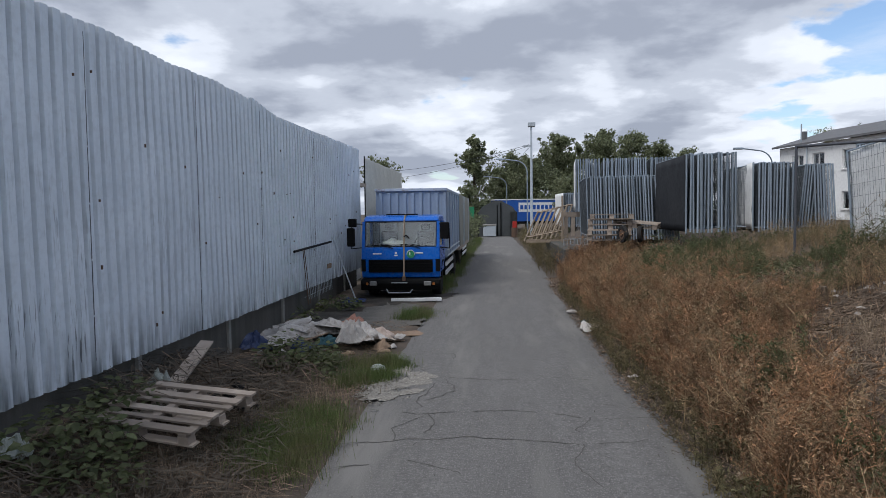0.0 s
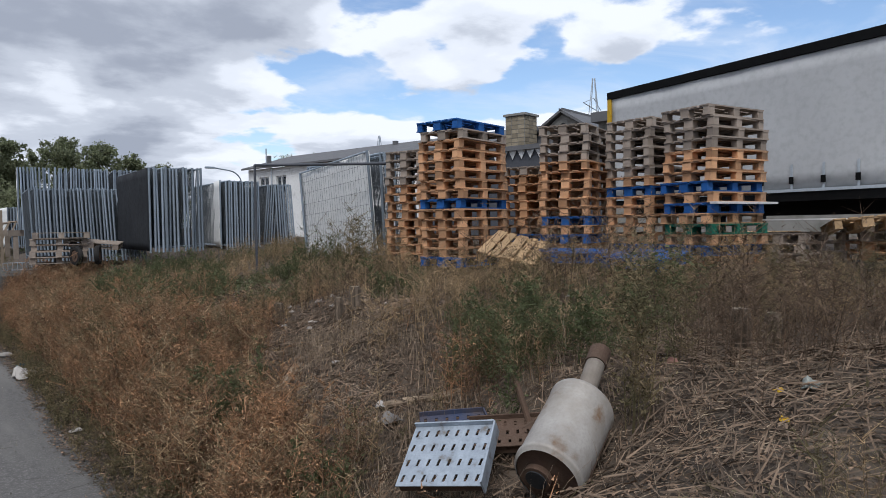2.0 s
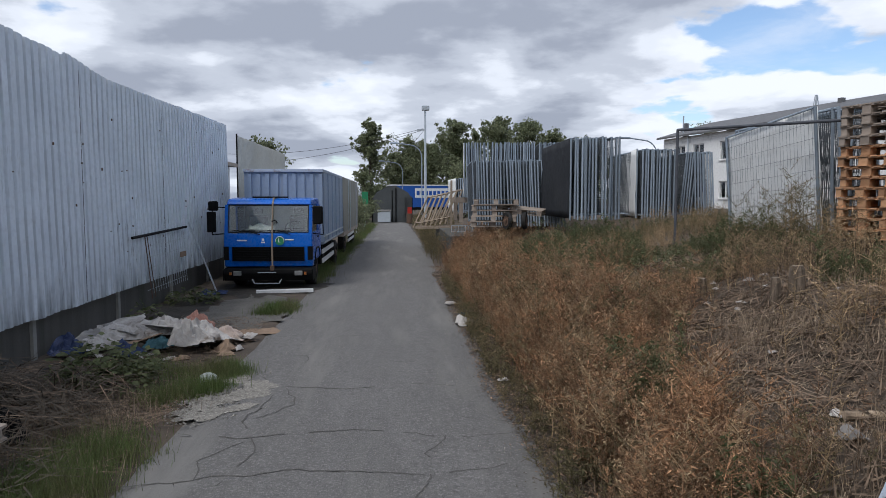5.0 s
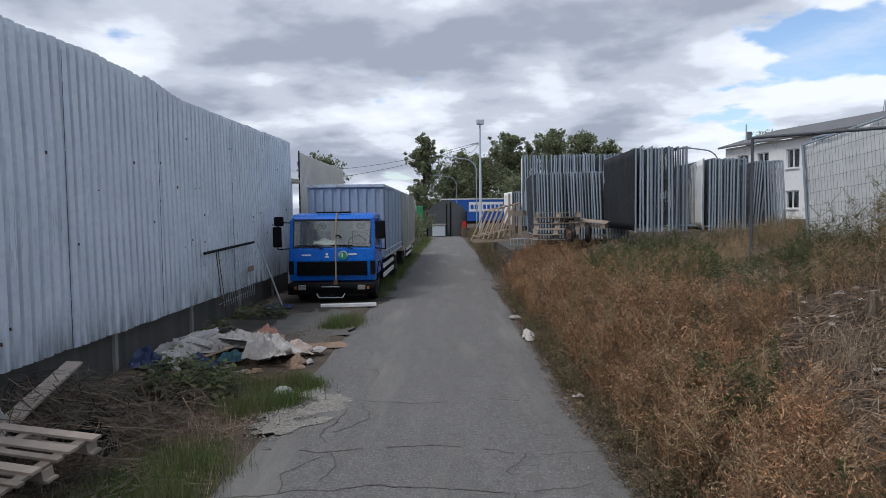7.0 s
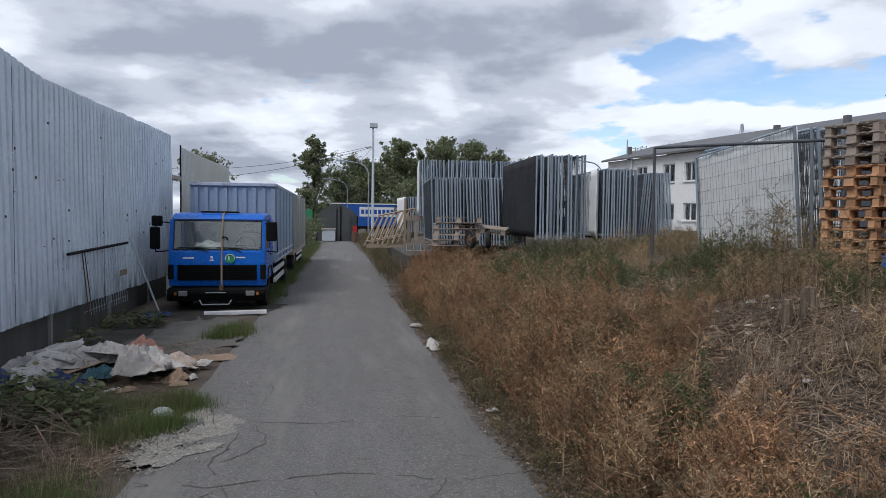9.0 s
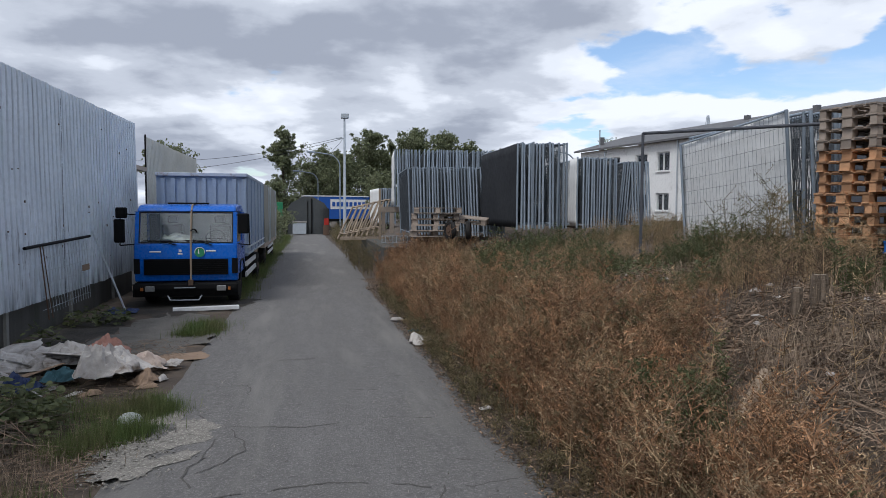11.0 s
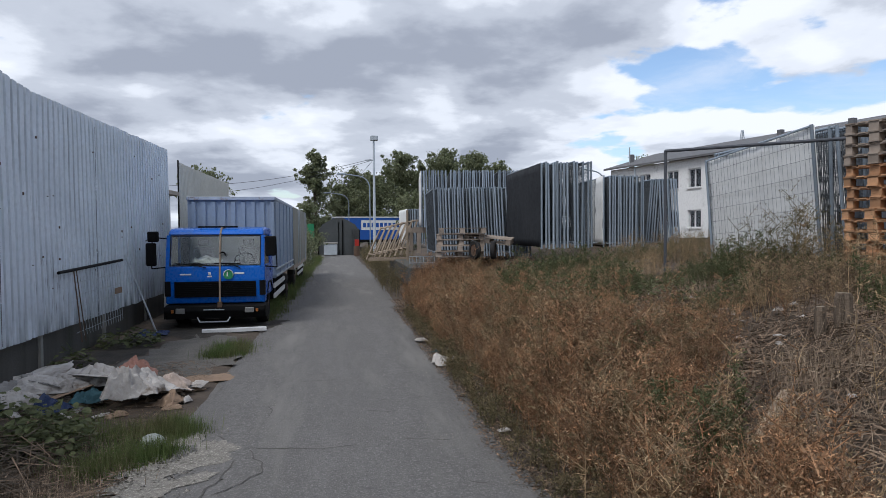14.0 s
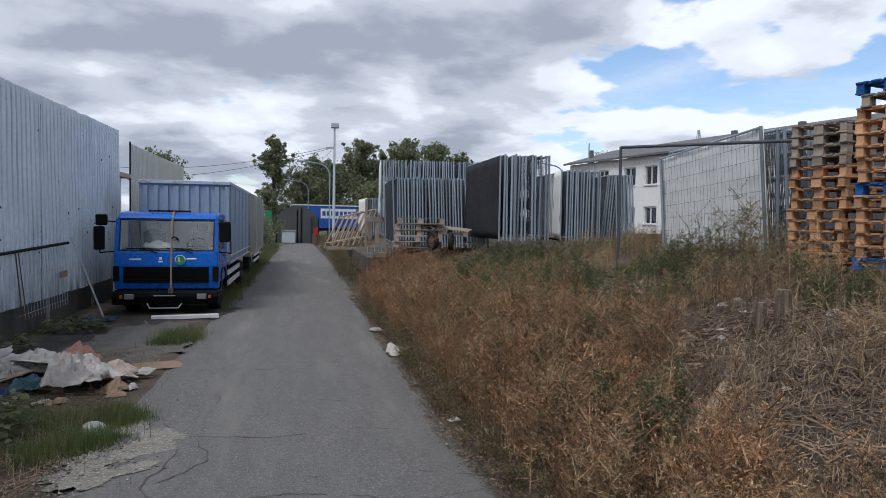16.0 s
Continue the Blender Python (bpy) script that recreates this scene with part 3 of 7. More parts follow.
part("dashboard", prism(bmesh.new(), [(0.2, 1.2), (0.16, 1.45), (0.4, 1.5), (0.62, 1.38), (0.62, 1.1)], -1.0, 1.0), M_BLACK, truck)
for x in (-0.55, 0.55):
    seat = part("seat", boxes((x - 0.25, x + 0.25, 1.0, 1.5, 0.95, 1.2), (x - 0.25, x + 0.25, 1.42, 1.58, 1.2, 1.85)), M_SEAT, truck, bevel=0.04)
    part("headrest", boxes((x - 0.13, x + 0.13, 1.45, 1.55, 1.87, 2.05)), M_SEAT, seat, bevel=0.03)
bm = bmesh.new()
for i in range(20):
    a0, a1 = math.tau * i / 20, math.tau * (i + 1) / 20
    rod(bm, (0.55 + 0.23 * math.cos(a0), 0.7 + 0.1 * math.sin(a0), 1.52 + 0.2 * math.sin(a0)), (0.55 + 0.23 * math.cos(a1), 0.7 + 0.1 * math.sin(a1), 1.52 + 0.2 * math.sin(a1)), 0.016, 6)
rod(bm, (0.55, 0.7, 1.52), (0.55, 0.55, 1.3), 0.03)
rod(bm, (0.33, 0.7, 1.52), (0.77, 0.7, 1.52), 0.015, 6)
part("steering_wheel", bm, M_BLACK, truck)
bm = bmesh.new()
for i in range(7):
    box(bm, -0.86 + i * 0.03, -0.83 + i * 0.03, 0.45, 0.5 + 0.03 * (i % 2), 1.5, 2.1)
part("cab_curtain", bm, M_DARK, truck)
bm = bmesh.new()
bmesh.ops.create_icosphere(bm, subdivisions=3, radius=0.2, matrix=Matrix.Translation((-0.3, 0.5, 1.5)) @ Matrix.Diagonal((1.7, 0.8, 0.75, 1)))
for v in bm.verts:
    v.co += Vector((0.1, 0.08, 0.14)) * noise.noise(v.co * 6)
part("cloth_bundle", bm, M_CABPALE, truck, smooth=True)
# wipers, strap, signs
for x0, x1 in ((-0.85, -0.2), (-0.02, 0.55)):
    bm = bmesh.new()
    rod(bm, (x1, -0.03, 1.40), (x0 + 0.28, 0.005, 1.5), 0.012, 5)
    rod(bm, (x0, 0.005, 1.5), (x0 + 0.56, 0.003, 1.49), 0.01, 5)
    part("wiper", bm, M_BLACK, truck)
bm = bmesh.new()
tube(bm, [(0.1, 0.9, 2.345), (0.1, 0.3, 2.31), (0.1, 0.14, 2.17), (0.1, -0.005, 1.45), (0.1, -0.045, 1.1), (0.1, -0.05, 0.6)], 0.022, 5)
strap = part("strap", bm, M_STRAP, truck, "dirty beige lashing strap over the cab")
part("ratchet", boxes((0.05, 0.15, -0.12, -0.04, 0.5, 0.62)), M_RUSTMETAL, strap)
bm = bmesh.new()
tube(bm, [(0.1, -0.05, 1.72), (0.16, -0.03, 1.76), (0.22, -0.02, 1.73), (0.23, -0.03, 1.68)], 0.018, 5)
part("hook", bm, M_BLACK, strap)
bm = bmesh.new()
rod(bm, (0.29, -0.015, 1.24), (0.29, -0.04, 1.245), 0.115, 24)
sign = part("green_disc", bm, M_SIGNGREEN, truck, "round green plate with a pale letter L")
bm = bmesh.new()
for i in range(24):
    a0, a1 = math.tau * i / 24, math.tau * (i + 1) / 24
    rod(bm, (0.29 + 0.105 * math.cos(a0), -0.041, 1.245 + 0.105 * math.sin(a0)), (0.29 + 0.105 * math.cos(a1), -0.041, 1.245 + 0.105 * math.sin(a1)), 0.008, 4)
part("ring", bm, M_WHITEPAINT, sign)
part("letter", boxes((0.255, 0.277, -0.048, -0.04, 1.185, 1.305), (0.278, 0.325, -0.048, -0.04, 1.185, 1.207)), M_WHITEPAINT, sign)
for x0, x1, z in ((-0.78, -0.53, 1.235), (0.42, 0.64, 1.25), (-0.16, -0.1, 1.24), (-0.18, -0.08, 1.185)):
    part("badge", boxes((x0, x1, -0.03, -0.015, z, z + 0.035 if x1 - x0 > 0.07 else z + 0.06)), M_WHITEPAINT, truck, bevel=0.008)
grille = part("grille", boxes((-0.9, 0.9, -0.03, -0.01, 0.73, 1.09)), M_BLACK, truck)
for i in range(8):
    part("slat", boxes((-0.88, 0.88, -0.05, -0.031, 0.745 + i * 0.043, 0.762 + i * 0.043)), M_BLACK, grille)
for sx in (-1, 1):
    part("corner_vent", boxes((sx * 0.98, sx * 1.105, -0.035, 0.1, 0.76, 1.1)), M_BLACK, truck)
bumper = part("bumper", prism(bmesh.new(), [(-0.02, 0.56), (-0.10, 0.53), (-0.12, 0.42), (-0.05, 0.24), (0.3, 0.22), (0.3, 0.56)], -1.1, 1.1), M_BLACK, truck, bevel=0.015)
for sx in (-1, 1):
    hl = part("headlight", boxes((sx * 0.66, sx * 0.86, -0.145, -0.09, 0.37, 0.49)), M_LAMPGLASS, bumper, "dull glass headlight", bevel=0.01)
    part("indicator", boxes((sx * 0.90, sx * 0.955, -0.14, -0.09, 0.39, 0.46)), M_AMBER, hl)
    part("bumper_corner", boxes((sx * 1.1, sx * 1.12, -0.1, 0.5, 0.25, 0.52)), M_BLACK, bumper)
bm = bmesh.new()
tube(bm, [(-0.38, -0.16, 0.28), (-0.32, -0.2, 0.18), (0.28, -0.2, 0.18), (0.34, -0.16, 0.28)], 0.014, 6)
part("tow_bar", bm, M_GALV, bumper)
part("step_plate", boxes((-0.25, 0.2, -0.15, -0.1, 0.44, 0.46)), M_GALV, bumper)
part("roof_deflector", boxes((-0.45, 0.45, 0.36, 0.42, 2.32, 2.36)), M_BLACK, truck)
for sx, w in ((-1, 0.0), (1, 0.0)):
    bm = bmesh.new()
    tube(bm, [(sx * 1.08, 0.1, 2.08), (sx * 1.36, -0.02, 2.1), (sx * 1.38, -0.02, 1.4), (sx * 1.1, 0.12, 1.42)], 0.014, 6)
    arm = part("mirror_arm", bm, M_BLACK, truck)
    big = (1.28, 1.5, 1.46, 1.98) if sx < 0 else (1.12, 1.36, 1.66, 2.12)
    part("mirror", boxes((sx * big[0], sx * big[1], -0.06, 0.03, big[2], big[3])), M_BLACK, arm, bevel=0.025)
    if sx < 0:
        part("small_mirror", boxes((-1.46, -1.22, -0.06, 0.02, 2.0, 2.24)), M_BLACK, arm, bevel=0.025)
part("chassis", boxes((-0.42, -0.32, 0.3, 8.7, 0.62, 0.86), (0.32, 0.42, 0.3, 8.7, 0.62, 0.86), (-0.42, 0.42, 3, 3.1, 0.62, 0.8), (-0.42, 0.42, 7, 7.1, 0.62, 0.8)), M_BLACK, truck)


def wheel(parent, x, y, r=0.44, w=0.26):
    bm = bmesh.new()
    prof = [(0, r * 0.62), (0.0, r * 0.93), (0.04, r), (w - 0.04, r), (w, r * 0.93), (w, r * 0.62)]
    n = 28
    vs = [[bm.verts.new((x - w / 2 + px_, y + pr * math.cos(math.tau * i / n), r + pr * math.sin(math.tau * i / n))) for px_, pr in prof] for i in range(n)]
    for i in range(n):
        for k in range(len(prof)):
            bm.faces.new((vs[i][k], vs[(i + 1) % n][k], vs[(i + 1) % n][(k + 1) % 6], vs[i][(k + 1) % 6]))
    bmesh.ops.recalc_face_normals(bm, faces=bm.faces)
    tyre = part("wheel", bm, M_RUBBER, parent)
    bm = bmesh.new()
    rod(bm, (x - w * 0.35, y, r), (x + w * 0.35, y, r), r * 0.62, 20)
    s = 1 if x > 0 else -1
    rod(bm, (x + s * w * 0.3, y, r), (x + s * w * 0.52, y, r), r * 0.25, 12)
    part("rim", bm, M_RUSTMETAL, tyre)


for sx in (-1, 1):
    wheel(truck, sx * 0.93, 1.0)
    wheel(truck, sx * 0.9, 6.1, 0.44, 0.42)
    part("mudguard", prism(bmesh.new(), [(0.42, 0.55), (0.5, 0.86), (0.72, 1.02), (1.28, 1.02), (1.5, 0.86), (1.58, 0.5), (1.54, 0.5), (1.46, 0.84), (1.26, 0.98), (0.74, 0.98), (0.54, 0.84), (0.46, 0.55)], sx * 0.8, sx * 1.12), M_BLACK, truck)
    for z in (0.45, 0.72):
        part("side_guard", boxes((sx * 1.06, sx * 1.1, 2.3, 5.4, z, z + 0.12)), M_WHITEPAINT, truck)
    for y in (2.5, 5.0):
        part("side_guard_post", boxes((sx * 1.02, sx * 1.06, y, y + 0.08, 0.42, 0.98)), M_BLACK, truck)
part("fuel_tank", boxes((0.5, 1.0, 2.5, 3.6, 0.42, 0.85)), M_BLACK, truck, bevel=0.06)
body = part("box_body", boxes((-1.11, 1.11, 2.37, 8.7, 0.98, 3.1)), M_BOXBLUE, truck)
for i in range(9):
    x = -1.0 + i * 0.25
    part("front_rib", prism(bmesh.new(), [(2.37, 1.02), (2.325, 1.05), (2.325, 3.0), (2.37, 3.03)], x, x + 0.1), M_BOXBLUE, body)
part("top_frame", boxes((-1.13, 1.13, 2.3, 2.4, 3.06, 3.15), (1.05, 1.13, 2.4, 8.72, 3.06, 3.15), (-1.13, -1.05, 2.4, 8.72, 3.06, 3.15)), M_BOXRAIL, body, "pale scuffed top rail", bevel=0.01)
part("roof_sheet", boxes((-1.05, 1.05, 2.4, 8.7, 3.1, 3.13)), M_BOXBLUE, body)
for i in range(6):
    y = 2.42 + i * 1.24
    part("side_post", boxes((1.11, 1.135, y, y + 0.06, 1.0, 3.05)), M_BOXBLUE, body)
for z in (1.02, 1.2):
    part("side_rail", boxes((1.115, 1.15, 2.4, 8.7, z, z + 0.035)), M_GALV, body)

trailer = thing("box_trailer", pose(-3.055, 29.6, 0), "drawbar box trailer with beige-grey tarpaulin sides", "trailer")
bm = bmesh.new()
ys = np.arange(0, 8.81, 0.11)
vs = [[bm.verts.new((x + 0.03 * math.sin(y * 5.3 + z * 2) * (1 if abs(x) > 0 else 0) + 0.02 * noise.noise((y * 2, z, x)), y, z)) for x, z in ((1.13, 1.0), (1.14, 1.6), (1.13, 2.4), (1.1, 3.15), (0, 3.24), (-1.1, 3.15), (-1.13, 1.0))] for y in ys]
for a, b in zip(vs[:-1], vs[1:]):
    for k in range(6):
        bm.faces.new((a[k], b[k], b[k + 1], a[k + 1]))
bm.faces.new(vs[0])
bm.faces.new(vs[-1][::-1])
part("tarpaulin", bm, M_TARP, trailer)
part("bed", boxes((-1.12, 1.12, 0, 8.8, 0.82, 1.0)), M_GREYWOOD, trailer)
part("drawbar", boxes((-0.1, 0.1, -1.1, 0, 0.6, 0.72)), M_BLACK, trailer)
for y in (2.0, 2.95, 6.9):
    part("tarp_pole", boxes((1.15, 1.18, y, y + 0.05, 0.95, 3.1)), M_GALV, trailer)
for sx in (-1, 1):
    wheel(trailer, sx * 0.9, 1.6)
    wheel(trailer, sx * 0.9, 6.9)
    for z in (0.45, 0.68):
        part("side_guard", boxes((sx * 1.06, sx * 1.1, 2.6, 6.0, z, z + 0.1)), M_WHITEPAINT, trailer)
board = tagged(part("white_board", boxes((-3.2, -1.85, 19.55, 19.75, 0.03, 0.1)), M_WHITEPAINT), "white plank lying on the ground before the lorry", "plank")
board.matrix_basis = Matrix.Translation((-2.5, 19.6, 0)) @ pose(0, 0, 0, 0, 0, 10) @ Matrix.Translation((2.5, -19.6, 0))
# ---- pallets ----
PAL_BITS = []
for i in range(5):
    w = 0.145 if i % 2 == 0 else 0.1
    c = 0.0725 + i * (0.8 - 0.145) / 4
    PAL_BITS.append(("deck_board", (0, 1.2, c - w / 2, c + w / 2, 0.126, 0.144)))
for x in (0.0725, 0.6, 1.1275):
    PAL_BITS.append(("cross_board", (x - 0.06, x + 0.06, 0, 0.8, 0.109, 0.1255)))
    for y, w in ((0.05, 0.1), (0.4, 0.145), (0.75, 0.1)):
        PAL_BITS.append(("block", (x - 0.06 + 0.004 * (y - 0.4), x + 0.06, y - w / 2 + 0.004, y + w / 2 - 0.004, 0.018, 0.1085)))
for y, w in ((0.05, 0.1), (0.4, 0.145), (0.75, 0.1)):
    PAL_BITS.append(("base_board", (0, 1.2, y - w / 2, y + w / 2, 0, 0.0175)))


def make_pallet(mat, label):
    e = thing("pallet", pose(0, 0, -50), label, "pallet")
    for name, (x0, x1, y0, y1, z0, z1) in PAL_BITS:
        part(name, boxes((x0 - 0.6, x1 - 0.6, y0 - 0.4, y1 - 0.4, z0, z1)), mat, e)
    return e


PALLET_LOOKS = {"w": (M_WOOD, "orange-brown wooden pallet in a tall outdoor stack"), "g": (M_GREYWOOD, "weathered grey wooden pallet in a tall outdoor stack"),
                "b": (M_BLUEWOOD, "blue painted wooden pallet among bare ones"), "n": (M_GREENWOOD, "green painted wooden pallet among bare ones"),
                "f": (M_FRESHWOOD, "pale fresh wooden pallet lying loose")}
PALLETS = {}
RND = random.Random(5)


def put_pallet(kind, m, group):
    if kind not in PALLETS:
        p = make_pallet(*PALLET_LOOKS[kind])
        p.matrix_basis = m
        PALLETS[kind] = p
    else:
        p = copy_thing(PALLETS[kind], m)
    if group:
        p["group"] = group
    return p


def pallet_stack(cx, cy, z, yaw, kinds, group, wob=0.02):
    """cx, cy: the corner nearest to the lane."""
    a = radians(yaw)
    x = cx + 0.6 * math.cos(a) - 0.4 * math.sin(a)
    y = cy + 0.6 * math.sin(a) + 0.4 * math.cos(a)
    for i, k in enumerate(kinds):
        put_pallet(k, pose(x + RND.uniform(-wob, wob) * 1.4, y + RND.uniform(-wob, wob) * 1.4, z + i * 0.146, RND.uniform(-0.3, 0.3), RND.uniform(-0.3, 0.3), yaw + RND.uniform(-2.5, 2.5)), group)


pallet_stack(6.41, 10.45, 1.72, 12, "bwwwwwbwwwwwwgb", "tall pallet stacks")
pallet_stack(6.84, 12.0, 1.74, 14, "wwwwwwwwwgggg", "tall pallet stacks")
pallet_stack(8.55, 10.8, 1.74, 20, "wwbwwwwwwwg", "tall pallet stacks")
pallet_stack(8.45, 9.75, 1.74, 22, "wwbwbwwwwwwggggg"[:15], "tall pallet stacks")
pallet_stack(8.75, 8.85, 1.74, 0, "wbwwwwwbwgggggg", "tall pallet stacks")
pallet_stack(8.5, 7.74, 1.74, -7, "wbwnwbwbwwwgggg", "tall pallet stacks", 0.03)
pallet_stack(10.0, 7.2, 1.74, -6, "ggg", "low pallet pile")
pallet_stack(11.1, 6.4, 1.74, -6, "wwgg", "low pallet pile")
pallet_stack(10.9, 8.0, 1.74, 6, "fff", "low pallet pile")
put_pallet("f", pose(6.9, 9.85, 1.9, 14, -13, 32), "loose pallets")
put_pallet("b", pose(7.65, 9.25, 1.82, 3, 2, -30), "loose pallets")
put_pallet("b", pose(7.7, 8.15, 1.80, 2, -3, 15), "loose pallets")
put_pallet("f", pose(10.75, 6.75, 2.2, -5, 6, 30), "loose pallets")
plank = tagged(part("white_plank", boxes((8.45, 9.75, 7.62, 7.72, 2.59, 2.62)), M_WHITEPAINT), "white board pushed between the stacked pallets", "plank")
plank.matrix_basis = Matrix.Translation((8.44, 7.7, 0)) @ pose(0, 0, 0, 0, 0, -9) @ Matrix.Translation((-8.44, -7.7, 0))
tin = tagged(part("corrugated_sheet", prism(bmesh.new(), [(0, 0), (0, 0.02), (1.2, 0.02), (1.2, 0)], -2.5, 2.5), M_WHITEPAINT), "long pale sheet lying on the low pile", "sheet")
tin.matrix_basis = pose(12.4, 6.6, 2.36, 0, 0, -8)

# grey pallets on the bank before the fence panels
pallet_stack(2.2, 20.9, 1.55, -6, "gggg", "grey pallets by the panels", 0.06)
put_pallet("g", pose(2.85, 21.2, 2.14, 0, 0, -8), "grey pallets by the panels")
put_pallet("g", pose(3.55, 21.2, 1.92, 4, 6, -20), "grey pallets by the panels")
for x, y, yaw in ((3.05, 20.55, 20), (3.5, 20.5, -20)):
    w = thing("spare_tyre", pose(x, y, 1.5, 0, 0, yaw), "worn black wheel standing among the weeds", "wheel", "wheels in the weeds")
    wheel(w, 0.0, 0.0, 0.23, 0.1)

# ---- fence panels ----


def make_panel(name_label, length=3.5, height=2.05, cover=None, pitch=0.06, wire=0.0045):
    e = thing("fence_panel", pose(0, 0, -50), name_label, "fence panel")
    for yy in (0.02, length - 0.02):
        bm = bmesh.new()
        rod(bm, (0, yy, 0), (0, yy, height), 0.027, 8)
        part("upright", bm, M_PANEL, e)
    for zz in (0.12, height - 0.02):
        bm = bmesh.new()
        rod(bm, (0, 0.02, zz), (0, length - 0.02, zz), 0.02, 6)
        part("rail", bm, M_PANEL, e)
    bm = bmesh.new()
    for k in range(1, int(length / pitch)):
        x = 0.004 * (-1) ** k
        rod(bm, (x, k * pitch, 0.12), (x, k * pitch, height - 0.02), wire, 3)
    for zz in np.arange(0.3, height - 0.1, 0.25):
        rod(bm, (0, 0.02, zz), (0, length - 0.02, zz), 0.0035, 3)
    w = part("wire_mesh", bm, M_MESHWIRE, e)
    w["kind"] = "stuff"
    if cover:
        bm = bmesh.new()
        n = 22
        vs = [[bm.verts.new((-0.03 + 0.025 * noise.noise((i * 0.5, k * 0.5, 7)), length * i / n, 0.05 + (height - 0.06) * k / 10)) for k in range(11)] for i in range(n + 1)]
        for i in range(n):
            for k in range(10):
                bm.faces.new((vs[i][k], vs[i + 1][k], vs[i + 1][k + 1], vs[i][k + 1]))
        c = part("cover_sheet", bm, cover, e, smooth=True)
        so = c.modifiers.new("thick", "SOLIDIFY")
        so.thickness = 0.004
    return e


PANEL = make_panel("galvanised mesh fence panel standing upright in a packed row")
PANEL.matrix_basis = pose(4.9, 19.75, 1.8, 0, 0, 0)
PANEL["group"] = "packed fence panels"


def panel_row(x, y, z, yaw, count, pitch, lean=0.0, scale_z=1.0, turn=0.25):
    for i in range(count):
        m = pose(x, y, z, 0, 0, yaw) @ pose(i * pitch, RND.uniform(-0.05, 0.05), RND.uniform(-0.015, 0.015), 0, lean + RND.uniform(-0.9, 0.9), RND.uniform(-turn, turn))
        p = copy_thing(PANEL, m)
        p["group"] = "packed fence panels"


panel_row(4.64, 19.8, 1.78, 0.5, 7, 0.088, 0, 1, 0.15)
panel_row(5.30, 19.7, 1.78, 0.5, 6, 0.088, 0, 1, 0.15)
panel_row(2.6, 24.0, 1.45, -3, 12, 0.085, -1.5)
panel_row(3.66, 23.8, 1.45, -3, 12, 0.085, -2.5)
panel_row(4.72, 23.5, 1.45, -3, 8, 0.085, -3.5)
panel_row(7.36, 22.5, 1.7, -2, 13, 0.085)
panel_row(8.98, 23.6, 1.7, -2, 5, 0.085, 5)
panel_row(9.45, 23.5, 1.7, -2, 8, 0.085, -3)
panel_row(3.75, 42.6, 1.45, 2, 9, 0.1)
black = make_panel("mesh fence panel hung with black sheeting", cover=M_BLACKTARP)
black.matrix_basis = pose(4.52, 19.8, 1.76, 0, 0, -1)
white = make_panel("mesh fence panel hung with white sheeting", cover=M_WHITETARP)
white.matrix_basis = pose(2.72, 28.6, 2.36, 0, 0, -5.5)
copy_thing(white, pose(7.26, 22.7, 1.72, 0, 0, -10))
copy_thing(white, pose(3.6, 42.6, 1.45, 0, 0, 3))
# upper tier on a timber rack
rack = thing("timber_rack", pose(2.5, 28.3, 1.4), "heavy timber rack carrying an upper row of fence panels", "rack")
for y in (0.5, 3.2):
    part("beam", boxes((-0.1, 4.4, y - 0.08, y + 0.08, 0.75, 0.95)), M_GREYWOOD, rack)
    for x in (0.05, 2.0, 3.95):
        part("leg", boxes((x, x + 0.14, y - 0.07, y + 0.07, 0, 0.75)), M_GREYWOOD, rack)
panel_row(2.82, 28.5, 2.36, -7, 10, 0.088, -0.8, 1, 0.3)
panel_row(3.74, 28.4, 2.36, -7, 9, 0.088, 0.8, 1, 0.3)
panel_row(4.58, 28.4, 2.36, -7, 10, 0.088, -0.6, 1, 0.3)
panel_row(5.5, 28.3, 2.36, -7, 12, 0.088, 0.6, 1, 0.3)
# tarp-covered panel and single frame
wp = make_panel("mesh fence panel lined with a white sheet, leaning", cover=M_WHITETARP, pitch=0.12, wire=0.0025)
wp.matrix_basis = pose(6.9, 13.5, 1.72, -2.8, -3, -5)
wp_sheet = [c for c in wp.children if c.name.startswith('cover_sheet')][0]
wp_sheet.location.x = 0.065
for i, (dx, dy, r) in enumerate(((0.12, 0.1, 1), (0.22, -0.05, -2), (0.33, 0.0, 2), (0.45, -0.1, 4), (0.52, -0.15, -1), (0.66, -0.1, 2), (0.8, -0.1, -3))):
    copy_thing(PANEL, pose(6.98 + dx, 13.4 + dy, 1.68, 0, -3 + r, -4))["group"] = "leaning fence panels"
fr = thing("panel_frame", pose(5.2, 15.05, 1.5), "bare tube frame of a fence panel standing in weeds", "fence frame")
for a, b in (((0, 0, 0), (0, 0, 2.03)), ((0, 0, 2.02), (1.75, -2.0, 1.98)), ((1.75, -2.0, 0.1), (1.75, -2.0, 1.98))):
    bm = bmesh.new()
    rod(bm, a, b, 0.026, 8)
    part("tube", bm, M_DARKWALL, fr)
